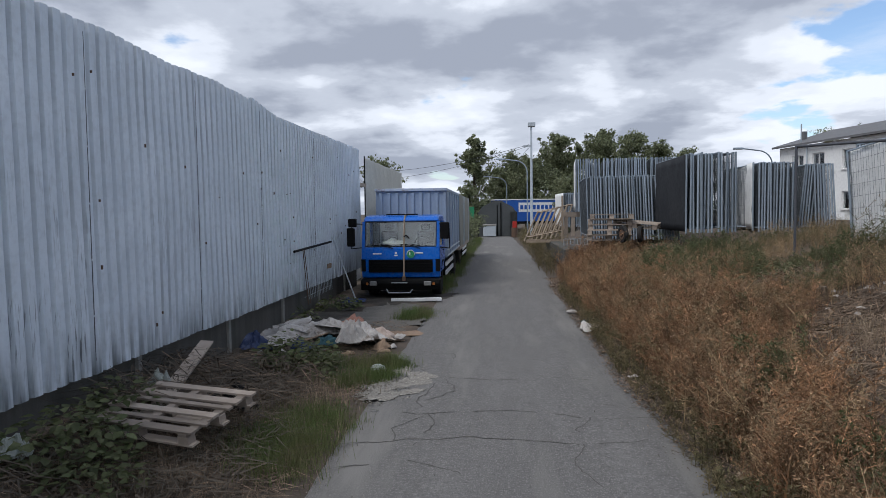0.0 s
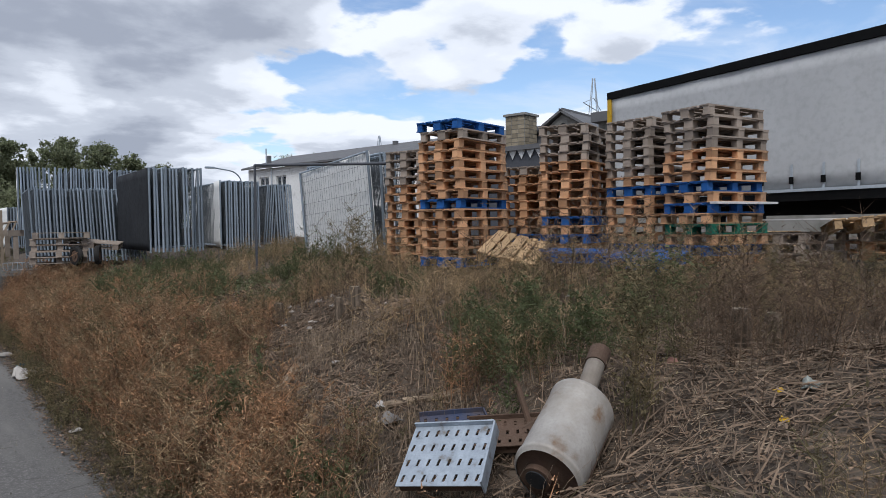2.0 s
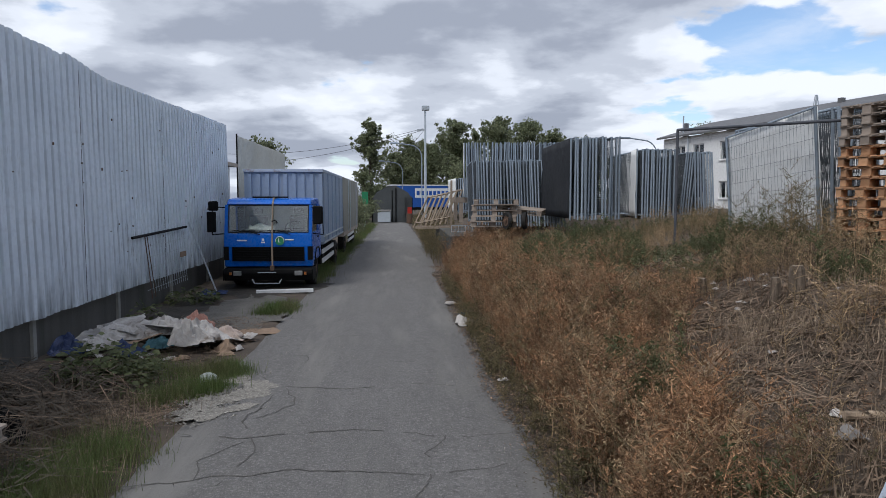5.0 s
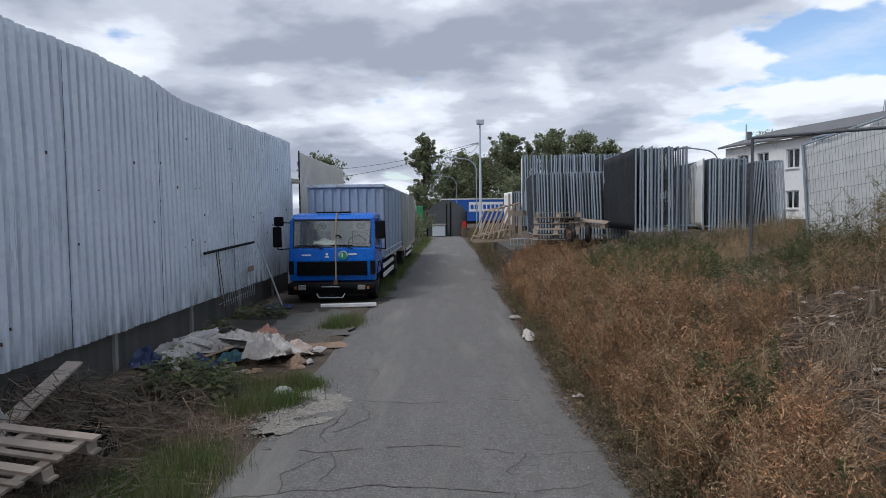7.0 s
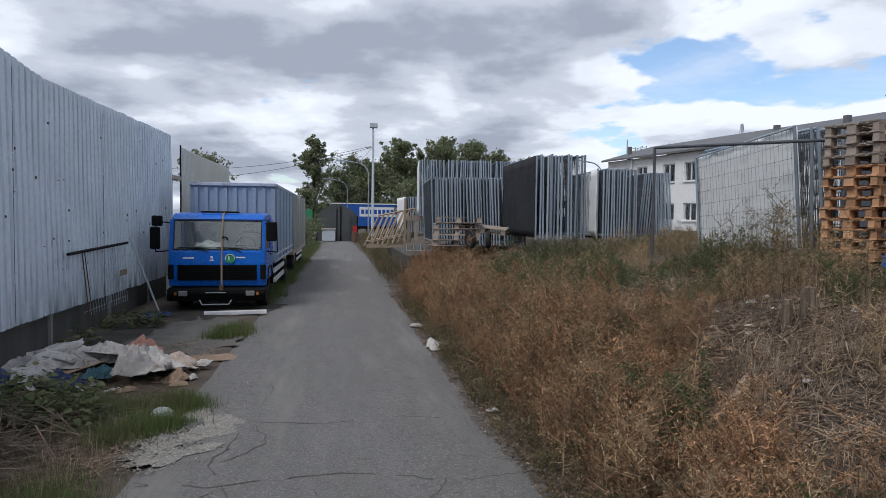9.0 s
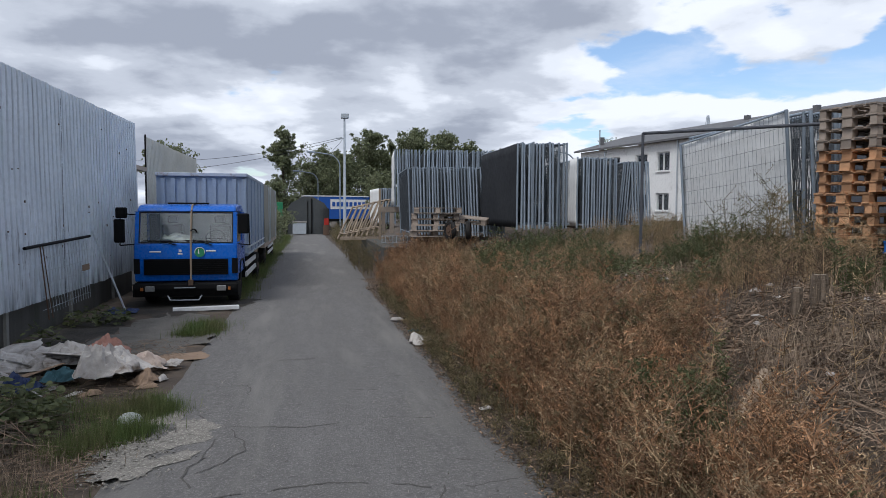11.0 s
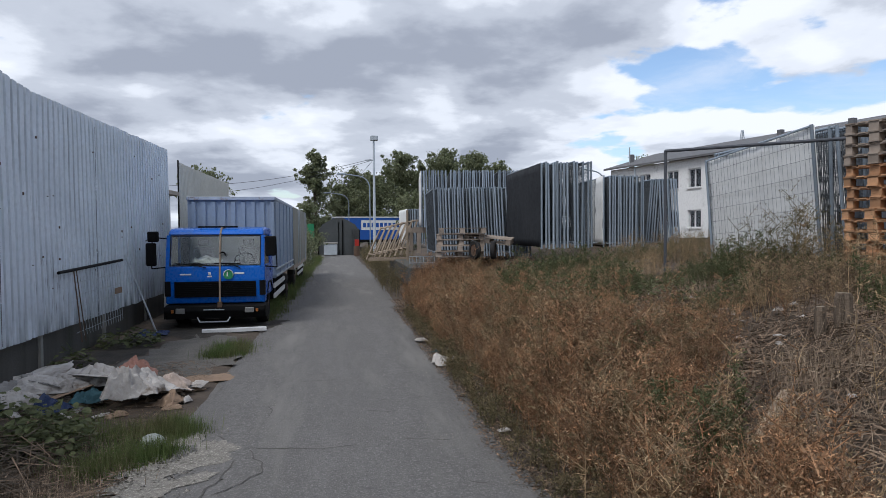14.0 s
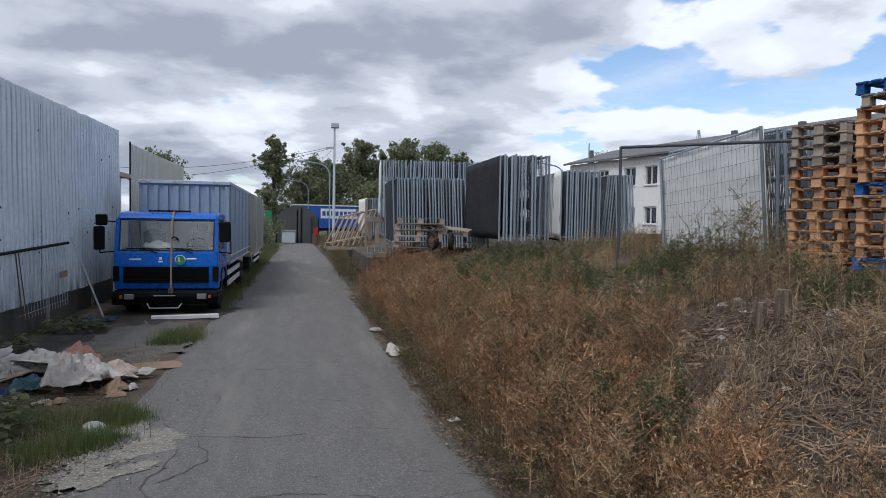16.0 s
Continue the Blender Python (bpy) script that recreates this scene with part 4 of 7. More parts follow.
# trestles of pale timber
for i in range(7):
    t = thing("timber_trestle", pose(1.15 + i * 0.22, 33.2 - i * 0.12, 0.95 + i * 0.05, 0, 0, 12), "pale timber trestle leaning in a row", "trestle", "row of trestles")
    for a, b in (((0, 0, 0), (0.65, 0.3, 1.45)), ((0, 1.2, 0), (0.65, 1.0, 1.45)), ((0.65, 0.2, 1.42), (0.65, 1.1, 1.42)), ((0.1, 0, 0.25), (0.1, 1.2, 0.25))):
        bm = bmesh.new()
        rod(bm, a, b, 0.04, 4)
        part("spar", bm, M_TIMBER, t)
pp = tagged(part("timber_post", boxes((2.35, 2.43, 30.7, 30.78, 0.9, 3.05)), M_TIMBER), "upright pale timber post at the slab", "post")
for i in range(5):
    tagged(part("timber_beam", boxes((0.9 + 0.02 * i, 3.0, 32.0 + 0.25 * i, 32.12 + 0.25 * i, 1.0, 1.1)), M_RUSTMETAL if i % 2 else M_TIMBER), "timber beam lying at the edge of the slab", "beam", "beams on the slab")
slab = tagged(part("slab", boxes((1.95, 3.4, 25.5, 34.5, 0.4, 1.05)), M_PLINTH, bevel=0.02), "raised concrete slab beside the lane", "slab", kind="structure")
grate = thing("wire_crate", pose(2.2, 28.2, 1.05), "low galvanised wire crate on the slab", "crate")
for k in range(8):
    bm = bmesh.new()
    rod(bm, (k * 0.13, 0, 0), (k * 0.13, 0, 0.25), 0.01, 5)
    part("bar", bm, M_GALV, grate)
for z in (0.02, 0.25):
    bm = bmesh.new()
    rod(bm, (0, 0, z), (0.91, 0, z), 0.012, 5)
    part("rail", bm, M_GALV, grate)

# ---- office building ----
hall = thing("office_building", pose(25.9, 31.0, 1.4, 0, 0, 12), "long two-storey white building with grey pitched roof", "building")
L_B, H_B = 24.0, 5.5
wins = [(0.9 + i * 2.55 + (0.4 if i % 2 else 0), 1.25) for i in range(9)]
# wall with window openings, on the side toward the lane (local x = 0)
bm = bmesh.new()
cuts = [0.0]
for y, w in wins:
    cuts += [y, y + w]
cuts.append(L_B)
for a, b in zip(cuts[:-1], cuts[1:]):
    is_win = any(abs(a - y) < 1e-6 for y, w in wins)
    zs = [(0, 0.9), (2.1, 3.55), (4.85, H_B)] if is_win else [(0, H_B)]
    for z0, z1 in zs:
        box(bm, -0.0, 0.3, a, b, z0, z1)
part("wall", bm, M_WHITE, hall)
part("inner_wall", boxes((0.9, 1.0, 0, L_B, 0, H_B)), M_DARK, hall)
part("gable_wall", boxes((0.3, 9, 0, 0.3, 0, H_B), (0.3, 9, L_B - 0.3, L_B, 0, H_B), (8.7, 9, 0.3, L_B - 0.3, 0, H_B)), M_WHITE, hall)
for y, w in wins:
    for z0, z1 in ((3.55, 4.85), (0.9, 2.1)):
        win = part("window", boxes((0.08, 0.14, y, y + 0.08, z0, z1), (0.08, 0.14, y + w - 0.08, y + w, z0, z1), (0.08, 0.14, y + 0.08, y + w - 0.08, z0, z0 + 0.08),
                                  (0.08, 0.14, y + 0.08, y + w - 0.08, z1 - 0.08, z1), (0.08, 0.14, y + w / 2 - 0.05, y + w / 2 + 0.05, z0 + 0.08, z1 - 0.08)), M_FRAME, hall)
        part("pane", boxes((0.1, 0.112, y + 0.05, y + w - 0.05, z0 + 0.05, z1 - 0.05)), M_GLASS, win).visible_shadow = False
        part("sill", boxes((-0.08, 0.06, y - 0.05, y + w + 0.05, z0 - 0.06, z0 - 0.003)), M_FRAME, win)
# pitched roof along local y
bm = bmesh.new()
for (x0, z0, x1, z1) in ((-0.4, H_B - 0.02, 4.5, H_B + 1.35), (9.4, H_B - 0.02, 4.5, H_B + 1.35)):
    vs = [bm.verts.new((x0, -0.4, z0)), bm.verts.new((x0, L_B + 0.4, z0)), bm.verts.new((x1, L_B + 0.4, z1)), bm.verts.new((x1, -0.4, z1))]
    top = [bm.verts.new(v.co + Vector((0, 0, 0.14))) for v in vs]
    bm.faces.new(vs)
    bm.faces.new(top[::-1])
    for k in range(4):
        bm.faces.new((vs[k], top[k], top[(k + 1) % 4], vs[(k + 1) % 4]))
bmesh.ops.recalc_face_normals(bm, faces=bm.faces)
part("roof", bm, M_ROOF, hall)
for y in (3.3, 13.2, 20.8):
    bm = bmesh.new()
    rod(bm, (-0.12, y, 0.2), (-0.12, y, H_B), 0.05)
    part("downpipe", bm, M_GALV, hall)
for x, y, h in ((2.0, 5, 1.5), (3.5, 11, 1.9), (1.2, 23, 1.5)):
    part("roof_vent", boxes((x, x + 0.3, y, y + 0.3, H_B + 0.2, H_B + h * 0.8)), M_ROOF, hall)
bm = bmesh.new()
rod(bm, (0.3, 22, H_B), (0.3, 22, H_B + 1.6), 0.05)
part("mast", bm, M_GALV, hall)

# stone chimney house and dark cladded block behind the pallets
house = thing("stone_house", pose(27.8, 23.9, 1.1, 0, 0, 12), "grey gabled house with a rubble-stone chimney", "house")
part("wall", boxes((0, 5, 0, 6, 0, 6.0)), M_ROOF, house)
part("gable", prism(bmesh.new(), [(1.4, 6), (3, 7.1), (4.6, 6)], 0.0, 5), M_CONC, house)
bm = bmesh.new()
rod(bm, (-0.01, 3, 6.4), (-0.03, 3, 6.4), 0.2, 12)
part("attic_window", bm, M_DARK, house)
for a, b in (((1.1, 5.95), (3.1, 7.2)), ((4.9, 5.95), (2.9, 7.2))):
    part("roof", prism(bmesh.new(), [a, b, (b[0], b[1] + 0.15), (a[0], a[1] + 0.15)], -0.3, 5.3), M_ROOF, house)
chim = part("chimney", boxes((-1.6, -0.4, 4.4, 5.6, 0, 7.0)), M_CONC, house)
for k in range(14):
    for side in range(3):
        z = 3.75 + k * 0.23
        part("stone", boxes((-1.62, -1.6 + 0.012, 4.4 + side * 0.4 + 0.02, 4.78 + side * 0.4, z + 0.015, z + 0.215)), M_STONE, chim)
        part("stone", boxes((-1.6 + side * 0.4 + 0.02, -1.22 + side * 0.4, 4.38, 4.402, z + 0.015, z + 0.215)), M_STONE, chim)
part("cap", boxes((-1.7, -0.3, 4.3, 5.7, 7.0, 7.12)), M_CONC, chim)
low = thing("low_hall", pose(28.0, 12.0, 1.1, 0, 0, 12), "low grey hall with a flat dark roof", "building")
part("wall", boxes((0, 9, 0, 11.5, 0, 6.0)), M_CONC, low)
part("roof", boxes((-0.4, 9.4, -0.4, 11.7, 6.0, 6.45)), M_ROOF, low)
block = thing("dark_container", pose(15.6, 16.6, 1.7, 0, 0, 10), "dark grey clad site container with fringed edge", "container")
part("body", boxes((0, 2.4, 0, 5.5, 0.1, 3.0)), M_DARKWALL, block)
part("roof_edge", boxes((-0.15, 2.5, -0.15, 5.6, 3.0, 3.15)), M_ROOF, block)
for k in range(16):
    part("fringe", prism(bmesh.new(), [(k * 0.34, 3.0), (k * 0.34 + 0.3, 3.0), (k * 0.34 + 0.15, 2.72)], -0.05, -0.03), M_WHITEPAINT, block)
for k in range(9):
    bm = bmesh.new()
    rod(bm, (-0.9, -0.6 + k * 0.16, 0.0), (-0.9, -0.6 + k * 0.16, 2.2), 0.024, 6)
    part("bar", bm, M_GALV, block)
part("bar_rail", boxes((-0.93, -0.87, -0.7, 0.8, 2.15, 2.2), (-0.93, -0.87, -0.7, 0.8, 1.6, 1.64)), M_GALV, block)

# ---- curtain-sided semi-trailer ----
curtain = thing("curtain_trailer", pose(14.6, 14.15, 1.72, 0, 0, 180 - 8), "grey curtain-sided semi-trailer with dark roof rail", "trailer")
bm = bmesh.new()
vs = [[bm.verts.new((-0.02 + 0.02 * noise.noise((i * 0.25, k, 3)), 0.12 + i * 0.2, 1.25 + 2.62 * k / 8)) for k in range(9)] for i in range(68)]
for a, b in zip(vs[:-1], vs[1:]):
    for k in range(8):
        bm.faces.new((a[k], b[k], b[k + 1], a[k + 1]))
c = part("side_curtain", bm, M_GREYTARP, curtain, smooth=True)
c.modifiers.new("thick", "SOLIDIFY").thickness = 0.004
part("load_box", boxes((-2.45, -0.06, 0.1, 13.5, 1.25, 3.9)), M_GREYTARP, curtain)
part("roof_rail", boxes((-2.5, 0.03, 0, 13.6, 3.88, 4.06)), M_BLACK, curtain)
part("corner_post", boxes((-0.06, 0.02, 0.0, 0.12, 1.1, 3.88)), M_YELLOW, curtain)
part("bed", boxes((-2.5, 0.02, 0, 13.6, 1.02, 1.2)), M_BLACK, curtain)
part("side_rail", boxes((0.0, 0.05, 0, 13.6, 1.2, 1.26)), M_GALV, curtain)
for i in range(20):
    s = part("strap", boxes((0.0, 0.012, 0.6 + i * 0.64, 0.645 + i * 0.64, 1.22, 1.75)), M_GALV, curtain)
    part("buckle", boxes((0.012, 0.035, 0.58 + i * 0.64, 0.665 + i * 0.64, 1.36, 1.5)), M_BLACK, s)
for y in (8.8, 10.1, 11.4):
    wheel(curtain, -0.25, y, 0.5, 0.35)
part("landing_leg", boxes((-0.6, -0.45, 3.0, 3.15, 0, 1.02)), M_BLACK, curtain)
part("landing_leg", boxes((-2.1, -1.95, 3.0, 3.15, 0, 1.02)), M_BLACK, curtain)
part("chassis", boxes((-1.8, -1.6, 0.2, 13.4, 0.75, 1.02), (-0.9, -0.7, 0.2, 13.4, 0.75, 1.02)), M_BLACK, curtain)

# ---- lamps, wires, pylons ----
lamp = thing("street_lamp", pose(2.15, 52.3, 0.3), "tall grey lamp post with a square floodlight on top", "street lamp")
bm = bmesh.new()
rod(bm, (0, 0, 0), (0, 0, 8.5), 0.12, 10, 0.07)
part("pole", bm, M_GALV, lamp)
part("floodlight", boxes((-0.25, 0.3, -0.2, 0.15, 8.4, 8.75)), M_GALV, lamp, bevel=0.04)
part("cross_arm", boxes((-0.6, 0.05, -0.04, 0.04, 6.95, 7.05)), M_GALV, lamp)


def arm_lamp(x, y, z, h, label):
    e = thing("street_lamp", pose(x, y, z), label, "street lamp")
    bm = bmesh.new()
    pts = [(0, 0, 0), (0, 0, h - 1.1)] + [(-1.0 + 1.0 * math.cos(a), 0, h - 1.1 + 1.0 * math.sin(a)) for a in np.linspace(0.2, 1.5, 6)] + [(-2.0, 0, h + 0.05)]
    tube(bm, pts, 0.045, 8)
    part("pole", bm, M_PANEL, e)
    part("lamp_head", boxes((-2.6, -1.95, -0.12, 0.12, h - 0.02, h + 0.12)), M_PANEL, e, bevel=0.03)


arm_lamp(2.1, 58.5, 0.2, 6.6, "curved-arm street lamp beside the lane")
arm_lamp(0.6, 76.0, 0.0, 6.3, "curved-arm street lamp beside the far yard")
arm_lamp(18.4, 49.5, 1.5, 5.0, "short curved-arm lamp before the office building")
for k, (a, b) in enumerate((((2.0, 52.3, 7.4), (-16, 62, 6.2)), ((2.0, 52.3, 7.3), (-16, 61.5, 5.2)), ((2.0, 52.3, 7.2), (-2.0, 78, 6.4)))):
    bm = bmesh.new()
    p0, p1 = Vector(a), Vector(b)
    pts = [p0.lerp(p1, i / 12) - Vector((0, 0, 0.7 * (1 - (2 * i / 12 - 1) ** 2))) for i in range(13)]
    tube(bm, pts, 0.014, 4)
    tagged(part("overhead_cable", bm, M_WIRE), "thin dark overhead cable from the lamp post", "cable", "overhead cables")


def pylon(x, y, z, h):
    e = thing("pylon", pose(x, y, z, 0, 0, 25), "distant steel lattice power pylon", "pylon")
    bm = bmesh.new()
    for sx in (-1, 1):
        for sy in (-1, 1):
            rod(bm, (sx * h * 0.09, sy * h * 0.09, 0), (sx * 0.3, sy * 0.3, h), 0.16, 4)
    n = 9
    for k in range(n):
        w0, w1 = h * 0.09 * (1 - k / n) + 0.3, h * 0.09 * (1 - (k + 1) / n) + 0.3
        for sx in (-1, 1):
            rod(bm, (sx * w0, -w0, h * k / n), (-sx * w1, -w1, h * (k + 1) / n), 0.1, 3)
    part("mast", bm, M_GALV, e)
    for f, w in ((0.62, 0.2), (0.8, 0.26)):
        bm = bmesh.new()
        for sx in (-1, 1):
            rod(bm, (0, 0, h * f), (sx * h * w, 0, h * f), 0.16, 4)
            rod(bm, (0, 0, h * (f + 0.07)), (sx * h * w, 0, h * f), 0.12, 4)
        part("cross_arm", bm, M_GALV, e)


pylon(176, 276, 0, 46)
pylon(172, 142, 0, 49)

# ---- far end of the lane ----
shed = thing("tent_garage", pose(-0.45, 67, 0), "dark grey tent garage with an arched roof", "tent")
part("cover", prism(bmesh.new(), [(0, 0), (0, 3.1), (0.3, 3.3), (6, 3.3), (6, 0)], -0.05, 0.05), M_DARKTENT, shed)
bm = bmesh.new()
prof = [(-1.95, 0), (-1.95, 2.2), (-1.5, 2.9), (-0.4, 3.5), (0.4, 3.5), (1.5, 2.9), (1.95, 2.2), (1.95, 0)]
a = [bm.verts.new((x, 0.0, z)) for x, z in prof]
b = [bm.verts.new((x, 6.5, z)) for x, z in prof]
bm.faces.new(a)
bm.faces.new(b[::-1])
for i in range(8):
    bm.faces.new((a[i], b[i], b[(i + 1) % 8], a[(i + 1) % 8]))
bmesh.ops.recalc_face_normals(bm, faces=bm.faces)
part("tent_skin", bm, M_DARKTENT, shed)
for x in (-1.9, 0.35, 1.9):
    bm = bmesh.new()
    rod(bm, (x, -0.06, 0), (x, -0.06, 2.4 if abs(x) > 1 else 3.3), 0.05)
    part("tent_pole", bm, M_BLACK, shed)
for k in range(7):
    part("curtain_fold", boxes((1.2 + 0.1 * k, 1.26 + 0.1 * k, -0.1 - 0.03 * (k % 2), -0.04, 0.05, 2.5)), M_DARKTENT, shed)
cage = thing("wheeled_bin", pose(-1.2, 65.6, 0), "grey metal box bin before the tent", "bin")
part("bin_body", boxes((-0.6, 0.6, 0, 0.9, 0.1, 1.1)), M_GALV, cage, bevel=0.03)
part("lid", boxes((-0.65, 0.65, -0.05, 0.95, 1.1, 1.25)), M_CONC, cage, bevel=0.02)
can = thing("red_barrel", pose(1.2, 66.2, 0), "rusty red barrel by the tent", "barrel")
bm = bmesh.new()
rod(bm, (0, 0, 0), (0, 0, 0.9), 0.3, 16)
part("drum", bm, M_RUSTMETAL, can)
part("drum_lid", boxes((-0.2, 0.2, -0.2, 0.2, 0.9, 1.5)), M_REDLENS, can)
gb = thing("green_box", pose(-2.75, 62, 0), "green electrical box on a post", "box")
part("housing", boxes((-0.3, 0.25, -0.15, 0.15, 1.6, 2.9)), M_GREENBOX, gb, bevel=0.03)
part("stand", boxes((-0.08, 0.02, -0.05, 0.05, 0, 1.6)), M_GALV, gb)
bt = thing("blue_trailer", pose(3.6, 81, 0.2, 0, 0, 12), "bright blue curtain-sided trailer with white lettering bars", "trailer")
part("curtain", boxes((-4.4, 5.5, 0, 2.5, 1.1, 3.6)), M_TRAILBLUE, bt)
part("bed", boxes((-4.4, 5.5, 0, 2.5, 0.8, 1.1)), M_BLACK, bt)
part("top_rail", boxes((-4.45, 5.55, -0.03, 2.53, 3.6, 3.72)), M_WHITEPAINT, bt)
part("white_band", boxes((-1.6, 5.4, -0.02, -0.003, 2.2, 3.3)), M_WHITEPAINT, bt)
for k in range(9):
    part("letter_bar", boxes((-1.4 + k * 0.5, -1.05 + k * 0.5, -0.04, -0.021, 2.5, 3.0)), M_TRAILBLUE, bt)
part("logo_bar", boxes((-4.1, -2.9, -0.02, -0.003, 2.5, 2.7)), M_WHITEPAINT, bt)
wheel(bt, -3.0, 0.4, 0.5)
wheel(bt, 3.0, 0.4, 0.5)
# left verge clutter behind the trailer
for x, y, h in ((-4.0, 41, 1.6), (-3.3, 44, 1.4), (-3.0, 47.5, 1.2), (-3.6, 52, 1.7), (-2.9, 56, 1.3)):
    e = thing("garden_fence_post", pose(x + 0.4, y, 0), "thin grey fence post on the verge", "post", "verge posts")
    bm = bmesh.new()
    rod(bm, (0, 0, 0), (0, 0, h), 0.04)
    part("stake", bm, M_GALV, e)
    part("cross_rail", boxes((-0.03, 0.03, 0, 2.4, h * 0.75, h * 0.75 + 0.05)), M_GALV, e)
# ---- scrap on the bank: exhaust silencer and perforated plates ----


def frame_from(o, ux, uy):
    ux = Vector(ux).normalized()
    uz = ux.cross(Vector(uy)).normalized()
    uy = uz.cross(ux)
    return Matrix(((ux.x, uy.x, uz.x, o[0]), (ux.y, uy.y, uz.y, o[1]), (ux.z, uy.z, uz.z, o[2]), (0, 0, 0, 1)))


MUF_A, MUF_B = Vector((3.15, 5.72, 0.81)), Vector((3.72, 5.92, 1.11))
muf_len = (MUF_B - MUF_A).length
muf = thing("exhaust_silencer", frame_from(MUF_A, MUF_B - MUF_A, (0, 0, 1)), "large pale aluminised truck exhaust silencer lying in weeds", "silencer")
bm = bmesh.new()
n = 40
rings = [(0.0, 0.93), (0.02, 1.0), (0.025, 1.03), (0.05, 1.03), (0.055, 1.0), (muf_len - 0.055, 1.0), (muf_len - 0.05, 1.03), (muf_len - 0.02, 1.03), (muf_len - 0.015, 0.98), (muf_len, 0.9)]
vs = [[bm.verts.new((x, 0.245 * k * math.cos(math.tau * i / n), 0.215 * k * math.sin(math.tau * i / n))) for i in range(n)] for x, k in rings]
for a, b in zip(vs[:-1], vs[1:]):
    for i in range(n):
        bm.faces.new((a[i], a[(i + 1) % n], b[(i + 1) % n], b[i]))
bm.faces.new(vs[-1])
bmesh.ops.recalc_face_normals(bm, faces=bm.faces)
part("shell", bm, M_MUFF, muf, smooth=True)
bm = bmesh.new()
vs = [[bm.verts.new((x, 0.235 * k * math.cos(math.tau * i / n), 0.205 * k * math.sin(math.tau * i / n))) for i in range(n)] for x, k in ((0.012, 0.97), (0.03, 0.6), (0.02, 0.4))]
for a, b in zip(vs[:-1], vs[1:]):
    for i in range(n):
        bm.faces.new((a[i], a[(i + 1) % n], b[(i + 1) % n], b[i]))
bm.faces.new(vs[-1])
part("end_cap", bm, M_RUSTMETAL, muf, smooth=True)
bm = bmesh.new()
rod(bm, (-0.02, 0, -0.06), (0.02, 0, -0.06), 0.09, 20)
part("inlet_collar", bm, M_RUSTMETAL, muf)
bm = bmesh.new()
rod(bm, (-0.03, 0, -0.06), (-0.021, 0, -0.06), 0.068, 20)
part("inlet_opening", bm, M_DARK, muf)
bm = bmesh.new()
rod(bm, (muf_len - 0.01, 0.03, 0.0), (muf_len + 0.38, 0.06, -0.02), 0.068, 20)
pipe = part("tail_pipe", bm, M_PIPE, muf, smooth=False)
bm = bmesh.new()
rod(bm, (muf_len + 0.38, 0.06, -0.02), (muf_len + 0.53, 0.07, -0.027), 0.078, 20)
part("pipe_sleeve", bm, M_RUSTMETAL, pipe)
bm = bmesh.new()
rod(bm, (muf_len, 0.03, 0.0), (muf_len + 0.03, 0.033, 0.0), 0.08, 20)
part("pipe_collar", bm, M_BLACK, pipe)
bm = bmesh.new()
rod(bm, (0.06, -0.12, 0.188), (muf_len - 0.06, -0.12, 0.188), 0.009, 6)
part("weld_seam", bm, M_RUSTMETAL, muf)


def hole_plate(m, w, h, mat, label, nx, ny):
    e = thing("perforated_plate", m, label, "metal plate", "scrap plates")
    bm = bmesh.new()
    cw, ch = w / nx, h / ny
    for i in range(nx):
        for j in range(ny):
            x0, y0 = i * cw, j * ch
            hx0, hx1 = x0 + cw * 0.34, x0 + cw * 0.60
            hy0, hy1 = y0 + ch * 0.28, y0 + ch * 0.72
            o = [(x0, y0), (x0 + cw, y0), (x0 + cw, y0 + ch), (x0, y0 + ch)]
            sh = 0.05 * cw
            k = [(hx0 - sh, hy0), (hx1 - sh, hy0), (hx1 + sh, hy1), (hx0 + sh, hy1)]
            vo = [bm.verts.new((x, y, 0)) for x, y in o]
            vi = [bm.verts.new((x, y, -0.002)) for x, y in k]
            for q in range(4):
                bm.faces.new((vo[q], vo[(q + 1) % 4], vi[(q + 1) % 4], vi[q]))
    bmesh.ops.remove_doubles(bm, verts=bm.verts, dist=0.0005)
    ob = part("tread_plate", bm, mat, e)
    ob.modifiers.new("thick", "SOLIDIFY").thickness = 0.006
    part("folded_edge", boxes((0, w, h, h + 0.012, -0.06, 0.035), (w, w + 0.012, 0, h, -0.07, 0.035)), mat, e)
    part("under_frame", boxes((0.01, w - 0.01, 0.02, 0.06, -0.07, -0.012), (0.01, w - 0.01, h - 0.06, h - 0.02, -0.07, -0.012)), M_RUSTMETAL, e)
    return e


hole_plate(frame_from((2.55, 6.47, 0.69), (0.31, -0.51, 0.08), (0.40, 0.22, 0.27)), 0.58, 0.5, M_PLATE, "scratched zinc step plate with slotted holes", 8, 4)
hole_plate(frame_from((3.02, 6.78, 0.80), (0.5, -0.30, 0.02), (0.30, 0.45, 0.09)), 0.5, 0.4, M_BLUEPLATE, "rusty dark blue step plate with slotted holes", 6, 3)
hole_plate(frame_from((3.2, 6.45, 0.80), (0.50, -0.36, 0.02), (0.40, 0.46, 0.16)), 0.6, 0.35, M_RUSTMETAL, "rust-brown perforated step plate", 8, 3)
bm = bmesh.new()
rod(bm, (3.72, 6.35, 0.72), (3.76, 6.6, 1.15), 0.025, 8)
tagged(part("rusty_rod", bm, M_RUSTMETAL), "short rusty iron rod among the scrap", "rod")

# ---- stumps and logs ----


